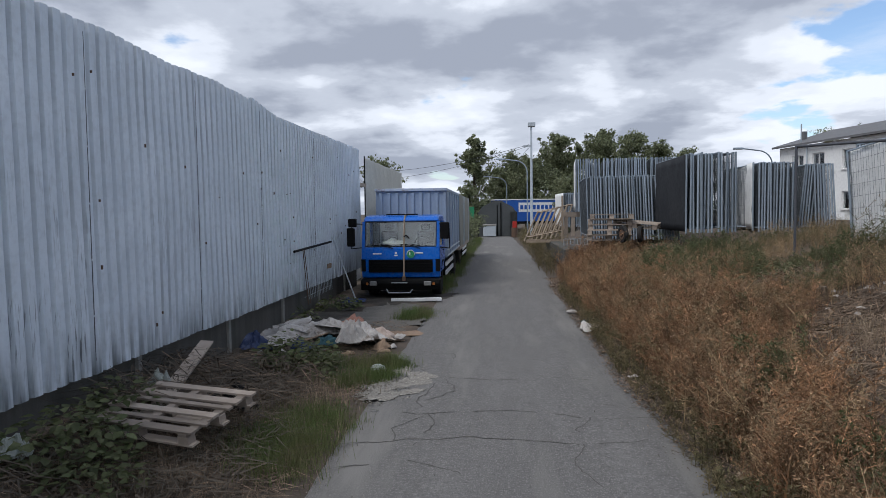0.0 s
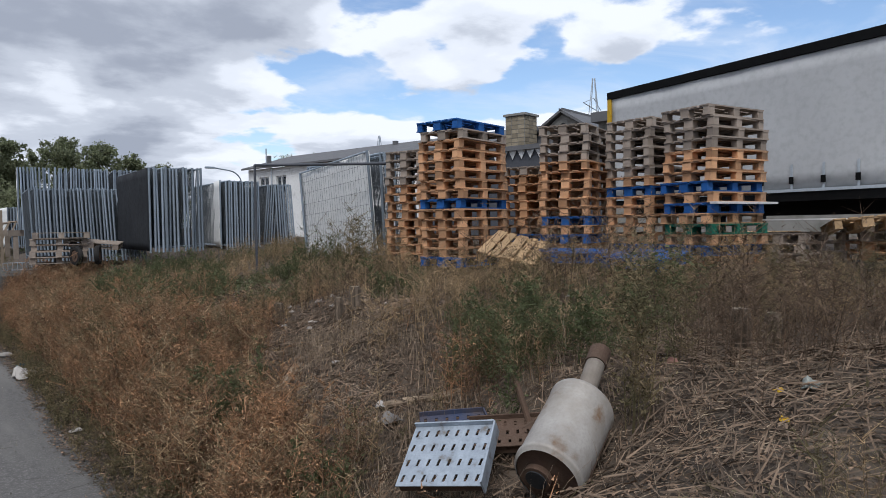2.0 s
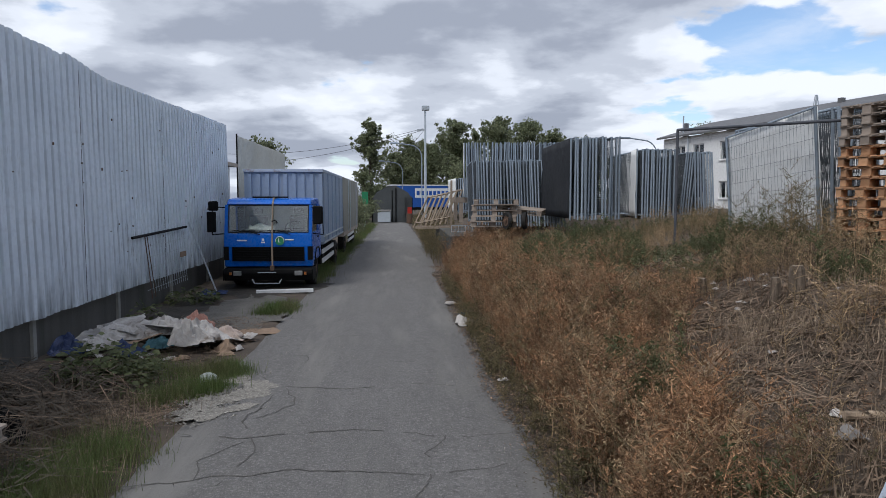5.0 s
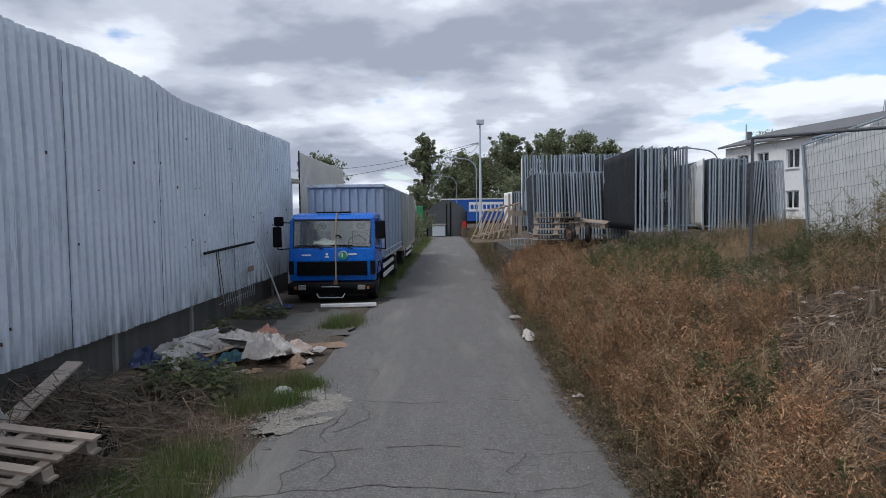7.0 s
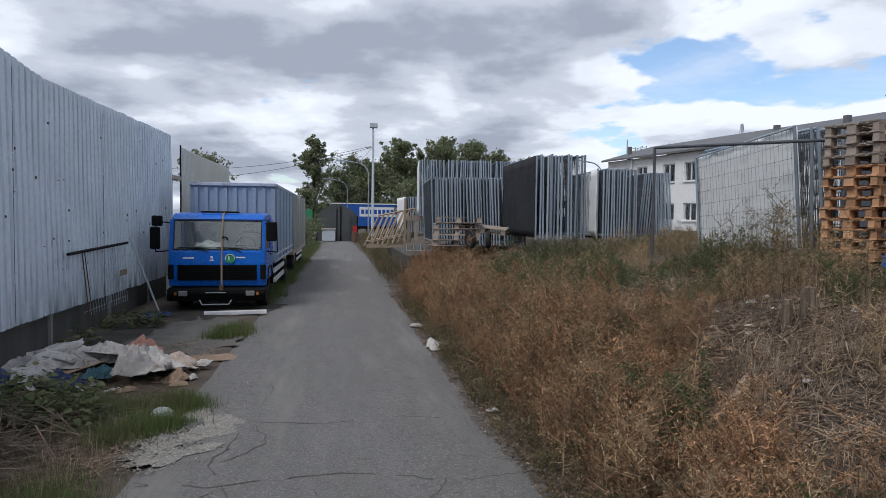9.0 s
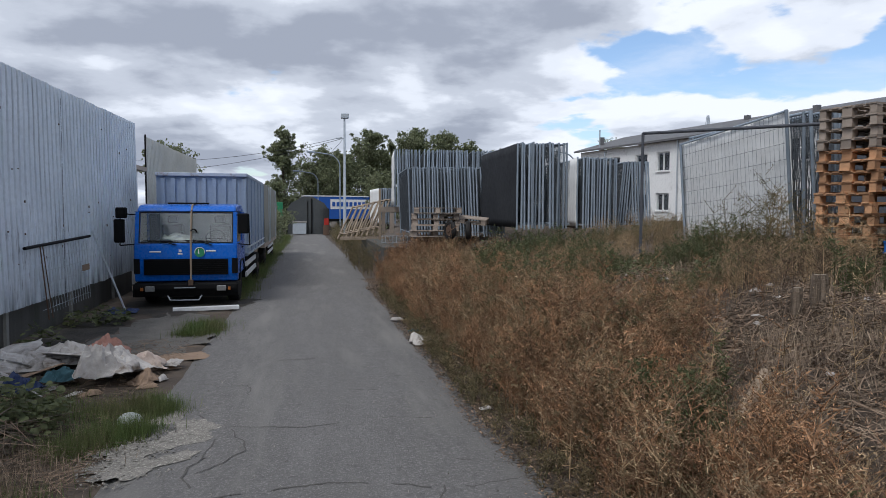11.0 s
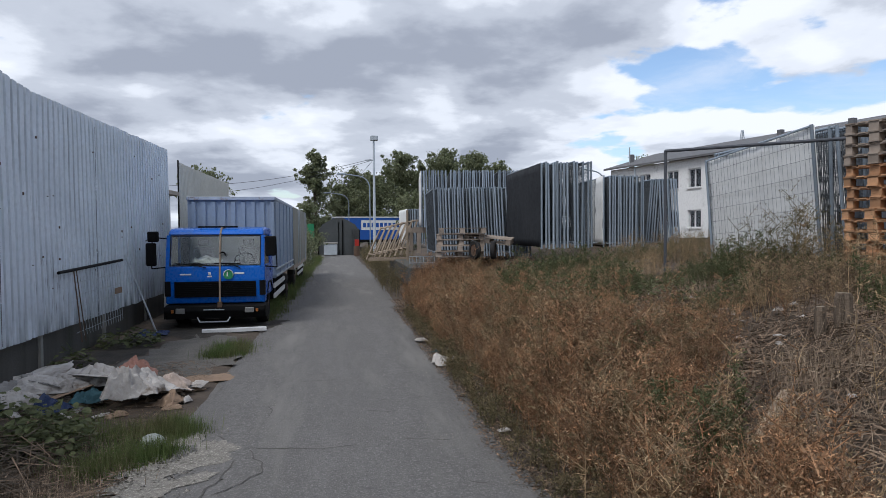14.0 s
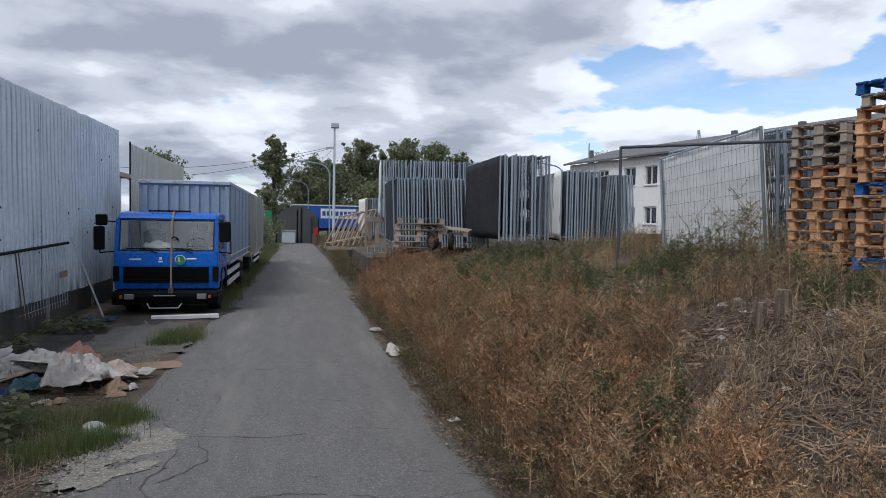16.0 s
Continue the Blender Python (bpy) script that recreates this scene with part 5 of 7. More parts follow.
def stump(x, y, r, h, label):
    bm = bmesh.new()
    n = 18
    z0 = land(x, y) - 0.1
    vs = []
    for f in (0, 0.35, 0.9, 1.0):
        k = 1.35 - 0.4 * min(f * 2, 1) if f < 0.9 else (0.95 if f < 1 else 0.8)
        vs.append([bm.verts.new((x + r * k * math.cos(math.tau * i / n) * (1 + 0.25 * noise.noise((math.cos(math.tau * i / n) * 2, math.sin(math.tau * i / n) * 2, x))),
                                 y + r * k * math.sin(math.tau * i / n) * (1 + 0.25 * noise.noise((math.cos(math.tau * i / n) * 2, math.sin(math.tau * i / n) * 2, x))),
                                 z0 + (h + 0.1) * f + 0.03 * noise.noise((i * 0.7, f, x)))) for i in range(n)])
    for a, b in zip(vs[:-1], vs[1:]):
        for i in range(n):
            bm.faces.new((a[i], a[(i + 1) % n], b[(i + 1) % n], b[i]))
    e = thing("tree_stump", Matrix.Identity(4), label, "tree stump", "stumps on the bank")
    part("stump_bark", bm, M_STUMP, e)
    bm = bmesh.new()
    rod(bm, (x, y, z0 + h + 0.02), (x, y, z0 + h + 0.105), r * 0.78, 14)
    part("cut_face", bm, M_STUMPCUT, e)


stump(4.42, 10.1, 0.075, 0.34, "sawn brown tree stump with splintered bark")
stump(4.22, 10.15, 0.05, 0.28, "thin sawn tree stump")
stump(3.4, 10.9, 0.13, 0.2, "low weathered tree stump")
stump(3.9, 11.2, 0.07, 0.22, "thin sawn tree stump")
stump(5.5, 5.75, 0.09, 0.36, "thick gnarled stump with dry shoots")
stump(5.75, 5.6, 0.075, 0.32, "thick gnarled stump with dry shoots")


def log(x, y, yaw, ln, r, mat, label, name="log"):
    bm = bmesh.new()
    c, s = math.cos(radians(yaw)), math.sin(radians(yaw))
    pts = [(x + c * ln * (k / 4 - 0.5), y + s * ln * (k / 4 - 0.5)) for k in range(5)]
    for (x0, y0), (x1, y1) in zip(pts[:-1], pts[1:]):
        rod(bm, (x0, y0, land(x0, y0) + r * 0.7), (x1, y1, land(x1, y1) + r * 0.7), r, 9, r * 0.93)
    tagged(part(name, bm, mat), label, name.replace("_", " "))


log(3.0, 9.1, 35, 0.5, 0.05, M_STRAW, "short pale broken log in the straw")
log(3.6, 7.6, -20, 0.7, 0.035, M_STRAW, "thin pale branch in the straw", "branch")
log(4.2, 9.4, 60, 0.9, 0.03, M_BARK, "dark fallen branch in the straw", "branch")
log(2.7, 8.1, 20, 0.3, 0.06, M_CARD, "short brown log end among the weeds")
log(5.0, 7.2, -35, 1.1, 0.03, M_STRAW, "long pale branch in the straw", "branch")

# ---- crumpled sheets and litter ----


def crumple(name, x, y, z, sx, sy, sz, yaw, mat, label, category, seed, group="", res=22, tilt=(0, 0)):
    bm = bmesh.new()
    o = Vector((seed * 7.1, seed * 3.3, seed))
    vs = []
    for j in range(res + 1):
        for i in range(res + 1):
            u, v = i / res - 0.5, j / res - 0.5
            q = Vector((u * 2.2, v * 2.2, 0)) + o
            r = max(0.0, 1 - (abs(u) * 2) ** 3) * max(0.0, 1 - (abs(v) * 2) ** 3)
            ridge = max(0.0, 0.35 + 0.9 * noise.noise(q * 0.9)) + 0.22 * max(0.0, 1 - 4 * abs(noise.noise(q * 1.3))) + 0.16 * max(0.0, 1 - 5 * abs(noise.noise(q * 2.6))) + 0.09 * max(0.0, 1 - 4 * abs(noise.noise(q * 5.3)))
            hz = sz * (0.15 + ridge) * (0.25 + 0.75 * r)
            vs.append(bm.verts.new((u * sx * (1 + 0.35 * noise.noise(q * 0.9 + Vector((5, 0, 0)))) + 0.08 * sx * noise.noise(q * 3), v * sy * (1 + 0.35 * noise.noise(q * 0.9)) + 0.08 * sy * noise.noise(q * 3 + Vector((9, 0, 0))), hz)))
    for j in range(res):
        for i in range(res):
            k = j * (res + 1) + i
            bm.faces.new((vs[k], vs[k + 1], vs[k + res + 2], vs[k + res + 1]))
    ob = part(name, bm, mat)
    ob.matrix_basis = pose(x, y, z, 0, 0, yaw) @ pose(0, 0, 0, tilt[0], tilt[1], 0)
    so = ob.modifiers.new("thick", "SOLIDIFY")
    so.thickness = 0.006
    return tagged(ob, label, category, group)


def scrap(x, y):
    return land(x, y) + 0.005


HEAP = [(-4.35, 14.0, 0.8, 0.5, 0.25, 20, "grey"), (-3.85, 14.45, 1.1, 0.55, 0.34, 35, "white"), (-3.9, 13.75, 0.95, 0.5, 0.22, 5, "white"), (-3.3, 13.9, 0.8, 0.5, 0.26, -12, "white"),
        (-3.05, 14.3, 0.5, 0.45, 0.34, 40, "red"), (-2.75, 13.6, 0.75, 0.5, 0.28, -35, "white"), (-2.85, 13.25, 0.32, 0.5, 0.4, -60, "white"), (-2.55, 14.0, 0.6, 0.45, 0.2, 15, "pink"),
        (-3.35, 13.42, 0.4, 0.25, 0.2, 20, "teal"), (-4.5, 13.35, 0.6, 0.4, 0.3, 0, "navy"), (-3.7, 13.2, 0.4, 0.3, 0.25, 50, "navy"), (-2.35, 14.2, 0.5, 0.3, 0.12, 0, "white"),
        (-2.4, 13.5, 0.4, 0.35, 0.15, 70, "card"), (-4.1, 13.3, 0.5, 0.3, 0.2, 30, "white"), (-3.45, 14.6, 0.7, 0.4, 0.2, -10, "white")]
LOOK = {"pink": (M_PINKSHEET, "pale pinkish crumpled foam sheet on a rubbish heap"), "grey": (M_GREYCLOTH, "crumpled grey sheet on a rubbish heap"), "white": (M_CLOTH, "crumpled dirty white sheet on a rubbish heap"), "card": (M_CARD, "wet brown cardboard on a rubbish heap"), "red": (M_PINK, "faded red and white cloth on a rubbish heap"),
        "teal": (M_TEAL, "dark teal cloth on a rubbish heap"), "navy": (M_NAVY, "dark blue plastic bag on a rubbish heap")}
crumple("rubbish_mound", -3.5, 13.95, scrap(-3.5, 13.95) - 0.03, 2.1, 1.2, 0.26, 4, M_DEBRIS, "dark trodden debris under the rubbish heap", "rubbish", 61, "rubbish heap", 24)
for i, (x, y, sx, sy, sz, yaw, k) in enumerate(HEAP):
    crumple("rubbish_sheet", x, y, scrap(x, y) + (0.05 if k in ("white", "red") else 0.0) + 0.15 * max(0.0, 1 - ((x + 3.45) / 1.1) ** 2) * max(0.0, 1 - ((y - 13.95) / 0.75) ** 2), sx, sy, sz * 1.0, yaw, *LOOK[k], "rubbish", i + 1, "rubbish heap")
for i, (x, y, z, sx, sy, yaw, tx, ty, k) in enumerate(((-4.25, 14.3, 0.30, 0.75, 0.5, 15, 14, -12, "white"), (-3.95, 13.85, 0.30, 0.6, 0.4, -20, -18, 8, "grey"), (-3.25, 13.7, 0.36, 0.8, 0.28, -8, -22, 6, "white"),
                                                        (-2.9, 13.45, 0.24, 0.32, 0.42, 12, -48, 10, "white"), (-2.6, 13.75, 0.22, 0.5, 0.34, 30, -16, 20, "pink"), (-3.1, 14.2, 0.34, 0.32, 0.28, 40, 24, -20, "red"),
                                                        (-3.6, 13.5, 0.22, 0.62, 0.12, 28, -10, -14, "card"), (-2.42, 13.85, 0.14, 0.4, 0.3, 60, -8, 14, "white"))):
    crumple("rubbish_sheet", x, y, scrap(x, y) + z - 0.06, sx, sy, 0.05, yaw, *LOOK[k], "rubbish", i + 200, "rubbish heap", 12, (tx, ty))
rng = random.Random(11)
for i in range(26):
    x, y = rng.uniform(-4.5, -2.15), rng.uniform(12.9, 14.5)
    mat, lab = rng.choice(((M_CLOTH, "scrap of white plastic on the rubbish heap"), (M_CARD, "scrap of brown card on the rubbish heap"), (M_CONC, "lump of grey rubble on the rubbish heap")))
    crumple("scrap", x, y, scrap(x, y), rng.uniform(0.08, 0.25), rng.uniform(0.08, 0.2), rng.uniform(0.03, 0.1), rng.uniform(0, 180), mat, lab, "rubbish", i + 40, "rubbish heap", 6)
flat_card = crumple("cardboard_sheet", -2.25, 14.9, scrap(-2.25, 14.9), 0.8, 0.6, 0.03, 20, M_CARD, "flattened brown cardboard on the ground", "cardboard", 77, "", 6)
crumple("paper_litter", 1.48, 15.3, 0.01, 0.45, 0.3, 0.2, 20, M_CLOTH, "crumpled white paper at the road edge", "litter", 80, "road edge litter", 8)
crumple("paper_litter", 1.56, 11.6, 0.02, 0.13, 0.09, 0.04, 0, M_CLOTH, "small white scrap at the road edge", "litter", 81, "road edge litter", 5)
crumple("teal_litter", 1.5, 16.4, 0.02, 0.2, 0.12, 0.06, 0, M_TEAL, "torn teal wrapper at the road edge", "litter", 82, "road edge litter", 5)
crumple("paper_litter", 1.35, 17.6, 0.02, 0.25, 0.15, 0.13, 0, M_CLOTH, "crumpled white paper at the road edge", "litter", 83, "road edge litter", 6)
crumple("yellow_wrapper", 4.1, 4.75, land(4.1, 4.75) + 0.03, 0.07, 0.05, 0.03, 20, M_YELLOW, "small yellow wrapper in the straw", "litter", 86, "bank litter", 5)
crumple("yellow_wrapper", 4.45, 4.95, land(4.45, 4.95) + 0.03, 0.06, 0.05, 0.03, 60, M_YELLOW, "small yellow wrapper in the straw", "litter", 87, "bank litter", 5)
crumple("pale_wrapper", 4.55, 4.8, land(4.55, 4.8) + 0.03, 0.16, 0.09, 0.06, 10, M_BAG, "pale bluish wrapper in the straw", "litter", 88, "bank litter", 6)
crumple("red_wrapper", 4.75, 5.9, land(4.75, 5.9) + 0.03, 0.11, 0.08, 0.03, 35, M_PINK, "faded red wrapper in the straw", "litter", 89, "bank litter", 6)
crumple("plastic_bag", 3.42, 7.15, land(3.42, 7.15) + 0.02, 0.16, 0.12, 0.1, 30, M_BAG, "pale torn plastic bag behind the scrap plates", "bag", 90, "", 8)
crumple("plastic_bag", 3.2, 7.5, land(3.2, 7.5) + 0.02, 0.17, 0.13, 0.09, 0, M_GREYCLOTH, "torn grey plastic bag in the weeds", "bag", 84, "", 8)
crumple("dry_leaf_cluster", 1.75, 8.0, land(1.75, 8.0) + 0.03, 0.16, 0.1, 0.05, 30, M_STRAW, "large pale dry leaf at the road edge", "leaf", 85, "", 6)
for i in range(44):
    x, y = rng.uniform(2.0, 6.5), rng.uniform(6.0, 14)
    crumple("litter_scrap", x, y, scrap(x, y) + 0.03, rng.uniform(0.05, 0.14), rng.uniform(0.04, 0.1), rng.uniform(0.02, 0.06), rng.uniform(0, 180), M_CLOTH if i % 3 else M_CARD, "small pale scrap of litter on the bank", "litter", i + 100, "bank litter", 4)
bm = bmesh.new()
bmesh.ops.create_icosphere(bm, subdivisions=3, radius=0.11)
for v in bm.verts:
    v.co *= 1 + 0.12 * noise.noise(v.co * 9)
bag = part("tied_bag", bm, M_BAG, smooth=True)
bag.matrix_basis = pose(-2.1, 11.65, 0.07, 20, 10, 0) @ Matrix.Diagonal((1.15, 0.95, 0.8, 1))
tagged(bag, "round pale plastic bag in the grass", "bag")
crumple("blue_plastic_sheet", -4.2, 19.4, 0.03, 0.6, 0.4, 0.15, 10, M_NAVY, "dark blue plastic sheet by the lorry", "plastic sheet", 91)
crumple("white_plastic_bag", -4.35, 9.6, scrap(-4.35, 9.6) + 0.05, 0.35, 0.3, 0.3, 0, M_BAG, "torn white plastic bag by the fence", "bag", 92)
crumple("white_plastic_bag", -4.55, 7.4, scrap(-4.55, 7.4) + 0.05, 0.4, 0.3, 0.35, 50, M_BAG, "torn white plastic bag by the fence", "bag", 93)
crumple("dark_sack", -3.6, 9.75, scrap(-3.6, 9.75), 0.9, 0.35, 0.35, -25, M_BLACK, "black plastic sack on the brush", "sack", 94)

# broken pallet and planks near the fence
old = thing("broken_pallet", frame_from((-3.68, 8.62, 0.30), (1.42, -0.44, 0.0), (0.35, 1.0, 0.18)), "broken weathered grey pallet lying on brush", "pallet")
for i, (y, w, dx) in enumerate(((-0.42, 0.1, 0.0), (-0.27, 0.06, 0.05), (-0.1, 0.09, -0.04), (0.08, 0.06, 0.03), (0.22, 0.1, 0.0), (0.42, 0.09, 0.06))):
    part("deck_board", boxes((-0.68 + dx, 0.68 + dx * 0.5, y - w / 2, y + w / 2, 0.12, 0.142)), M_GREYWOOD, old)
for x in (-0.6, -0.02, 0.58):
    part("cross_board", boxes((x - 0.05, x + 0.05, -0.48, 0.47, 0.095, 0.119)), M_GREYWOOD, old)
    for y in (-0.43, 0.0, 0.42):
        part("block", boxes((x - 0.06, x + 0.06, y - 0.05, y + 0.05, 0.02, 0.0945)), M_GREYWOOD, old)
for y in (-0.43, 0.0, 0.42):
    part("base_board", boxes((-0.68, 0.68, y - 0.05, y + 0.05, 0.0, 0.0195)), M_GREYWOOD, old)
bp = thing("long_plank", Matrix.Identity(4), "long weathered plank leaning over the brush", "plank")
part("board", boxes((-0.09, 0.09, -1.3, 1.3, 0, 0.03)), M_GREYWOOD, bp)
bp.matrix_basis = pose(-4.3, 10.2, 0.42, 4, 6, 14)

# ---- road patches and cracks ----


def ribbon(points, w, z, mat, name, label, seed):
    r = random.Random(seed)
    verts, faces = [], []
    pts = []
    for (x0, y0), (x1, y1) in zip(points[:-1], points[1:]):
        k = max(2, int(math.hypot(x1 - x0, y1 - y0) / 0.06))
        pts += [(x0 + (x1 - x0) * i / k, y0 + (y1 - y0) * i / k) for i in range(k)]
    for i, (x, y) in enumerate(pts):
        x += 0.05 * noise.noise((i * 0.21, seed, 0)) + 0.012 * r.uniform(-1, 1)
        y += 0.05 * noise.noise((i * 0.21, seed, 5)) + 0.012 * r.uniform(-1, 1)
        ww = w * (0.35 + 0.9 * abs(noise.noise((i * 0.3, seed, 9))) + 0.3 * r.random())
        nx, ny = (-(points[-1][1] - points[0][1]), points[-1][0] - points[0][0])
        l = math.hypot(nx, ny)
        zz = base_rise(y) + z + 0.03 * (1 - min(1, abs((x + 0.27) / 1.82)) ** 2) + 0.012
        verts += [(x - nx / l * ww, y - ny / l * ww, zz), (x + nx / l * ww, y + ny / l * ww, zz)]
    for i in range(len(pts) - 1):
        if noise.noise((i * 0.13, seed, 2)) > -0.16:
            faces.append((2 * i, 2 * i + 1, 2 * i + 3, 2 * i + 2))
    return part_raw(name, verts, faces, mat, label)


def part_raw(name, verts, faces, mat, label):
    ob = new(name, raw_mesh(name, verts, faces, mat))
    ob.parent = ROAD
    ob["label"] = label
    return ob


CRACKS = [([(-1.5, 11.5), (-0.4, 11.25), (0.5, 11.45), (1.5, 11.2)], 0.012), ([(-2.0, 8.7), (-0.6, 8.9), (0.6, 8.75), (1.6, 9.1)], 0.014), ([(-1.5, 11.9), (-1.2, 11.2), (-1.35, 10.2), (-1.05, 9.4), (-1.2, 8.6)], 0.013),
          ([(-1.2, 9.6), (-1.5, 9.2), (-1.4, 8.7)], 0.01), ([(0.5, 8.75), (0.35, 8.2), (0.6, 7.6)], 0.012), ([(-0.8, 14.3), (0.1, 14.45)], 0.012), ([(-2.1, 8.0), (-1.2, 8.25), (-0.6, 7.9)], 0.01),
          ([(-1.7, 13.2), (-1.1, 13.0), (-1.0, 12.5)], 0.011), ([(0.3, 13.1), (0.9, 13.2)], 0.009), ([(-0.2, 19.5), (0.4, 19.7)], 0.014), ([(-1.9, 16.2), (-1.3, 16.0)], 0.012), ([(0.9, 10.2), (1.5, 10.0)], 0.012), ([(-1.9, 9.9), (-1.3, 9.7), (-0.2, 9.85), (0.9, 9.6), (1.6, 9.8)], 0.013), ([(-1.1, 11.35), (-0.9, 10.7), (-1.3, 10.2)], 0.012), ([(0.1, 12.6), (0.5, 12.5)], 0.014), ([(-0.6, 15.6), (-0.1, 15.5)], 0.014), ([(-0.3, 17.2), (0.15, 17.25)], 0.015), ([(0.7, 9.65), (0.5, 9.2), (0.55, 8.8)], 0.011)]
for i, (pts, w) in enumerate(CRACKS):
    ribbon(pts, w * 0.9, 0.004, M_CRACK, "crack", "dark crack in the asphalt", i + 1)


def blob(name, cx, cy, rx, ry, yaw, z, mat, label, seed, edge=0.55):
    c, s = math.cos(radians(yaw)), math.sin(radians(yaw))
    verts, faces = [], []
    rings, n = 7, 44
    for k in range(rings + 1):
        for i in range(n):
            a = math.tau * i / n
            r = k / rings * (1 + edge * noise.noise((math.cos(a) * 1.6, math.sin(a) * 1.6, seed)) + 0.4 * noise.noise((math.cos(a) * 4.5, math.sin(a) * 4.5, seed)))
            u, v = rx * r * math.cos(a), ry * r * math.sin(a)
            x, y = cx + c * u - s * v, cy + s * u + c * v
            h = max(land(x, y) + 0.006, base_rise(y) + (0.03 * (1 - min(1, abs((x + 0.27) / 1.82)) ** 2) + 0.014 if x > ROAD_L else 0)) + z * (1 - (k / rings) ** 3) + 0.002
            verts.append((x, y, h + 0.004 * noise.noise((x * 9, y * 9, 0))))
    for k in range(rings):
        for i in range(n):
            faces.append((k * n + i, (k + 1) * n + i, (k + 1) * n + (i + 1) % n, k * n + (i + 1) % n))
    return part_raw(name, verts, faces, mat, label)


for i, (x, y, rx, ry, yaw) in enumerate(((-1.62, 11.15, 0.46, 0.17, 30), (-1.95, 10.75, 0.42, 0.2, 55), (-1.5, 11.45, 0.22, 0.3, 10), (-1.9, 10.55, 0.3, 0.22, 60), (-2.1, 11.0, 0.2, 0.12, 20), (-1.78, 11.9, 0.36, 0.12, 80), (-1.7, 10.5, 0.34, 0.16, 40))):
    blob("rubble_patch", x, y, rx, ry, yaw, 0.002 + 0.001 * i, M_PATCH, "pale broken concrete patch at the road edge", i + 3, 0.7)

blob("dusty_hardstanding", -2.95, 16.9, 0.95, 2.3, 4, 0.004, M_HARD, "dusty trodden hardstanding beside the asphalt", 31, 0.4)
# dark blobs paint the shade below the lorry and beside the fence
blob("damp_soil", -3.2, 20.6, 1.25, 1.5, 0, 0.003, M_SOILSHADE, "damp soil blackened to carry the shade under the lorry", 32, 0.4)
blob("damp_soil", -4.35, 17.6, 0.5, 2.6, 0, 0.005, M_SOILSHADE, "dark soil carrying shade in its colour at the fence foot", 33, 0.5)
blob("damp_soil", -4.3, 10.2, 0.6, 2.2, 0, 0.005, M_SOILSHADE, "dark soil carrying shade in its colour at the fence foot", 34, 0.5)

# ---- vegetation ----
NPR = np.random.RandomState(4)


def stalk_template(r, h):
    V, T = [], []
    p, d = Vector((0, 0, -0.02)), Vector((r.gauss(0, 0.25), r.gauss(0, 0.25), 1)).normalized()
    n = 5
    w = 0.0035
    for k in range(n):
        q = p + d * (h / n)
        s0 = Vector((-d.y, d.x, 0.2)).normalized() * w * (1 - k / (n + 1))
        i = len(V)
        V.extend((p - s0, p + s0, q + s0 * 0.8, q - s0 * 0.8))
        T.extend(((i, i + 1, i + 2), (i, i + 2, i + 3)))
        p, d = q, (d + Vector((r.gauss(0, 0.14), r.gauss(0, 0.14), -0.05))).normalized()
    return np.array([tuple(v) for v in V], dtype=np.float32), np.array(T, dtype=np.int32)


def weed_template(r, h, branches, seeds, seed_size, spread, droop=0.2, leafy=False):
    """Vertices and triangles of one weed: thin stems and many small seed heads or leaves."""
    V, T = [], []

    def tri(a, b, c):
        k = len(V)
        V.extend((a, b, c))
        T.append((k, k + 1, k + 2))

    def stem(p, q, w):
        d = (q - p)
        s = Vector((-d.y, d.x, 0))
        s = (s.normalized() if s.length > 1e-4 else Vector((1, 0, 0))) * w * 0.8
        k = len(V)
        V.extend((p - s, p + s, q))
        T.append((k, k + 1, k + 2))
        s2 = d.cross(s)
        s2 = (s2.normalized() if s2.length > 1e-6 else Vector((0, 1, 0))) * w
        k = len(V)
        V.extend((p - s2, p + s2, q))
        T.append((k, k + 1, k + 2))

    top = Vector((r.gauss(0, 0.12 * h), r.gauss(0, 0.12 * h), h))
    stem(Vector((0, 0, -0.03)), top, 0.006)
    lines = [(Vector((0, 0, 0)), top)]
    for b in range(branches):
        f = r.uniform(0.12, 0.95)
        p = top * f
        a = r.uniform(0, math.tau)
        ln = spread * (1.15 - f * 0.7) * r.uniform(0.5, 1.2)
        q = p + Vector((math.cos(a) * ln * 0.9, math.sin(a) * ln * 0.9, ln * r.uniform(0.3, 1.4) - droop * ln))
        stem(p, q, 0.0035)
        lines.append((p, q))
    for k in range(seeds):
        p, q = lines[r.randrange(len(lines))]
        c = p.lerp(q, r.uniform(0.25, 1.05)) + Vector((r.gauss(0, 0.012), r.gauss(0, 0.012), r.gauss(0, 0.012)))
        s = seed_size * r.uniform(0.5, 1.5)
        d = Vector((r.gauss(0, 1), r.gauss(0, 1), r.gauss(0, 0.8))).normalized()
        e = d.cross(Vector((r.gauss(0, 1), r.gauss(0, 1), r.gauss(0, 1)))).normalized()
        if leafy:
            tri(c - e * s * 0.5, c + e * s * 0.5, c + d * s * 2.6)
        else:
            d = (d * 1.2 + (q - p).normalized()).normalized()
            e = d.cross(e).normalized()
            tri(c - e * s * 0.36, c + e * s * 0.36, c + d * s * 2.4)
    return np.array([tuple(v) for v in V], dtype=np.float32), np.array(T, dtype=np.int32)


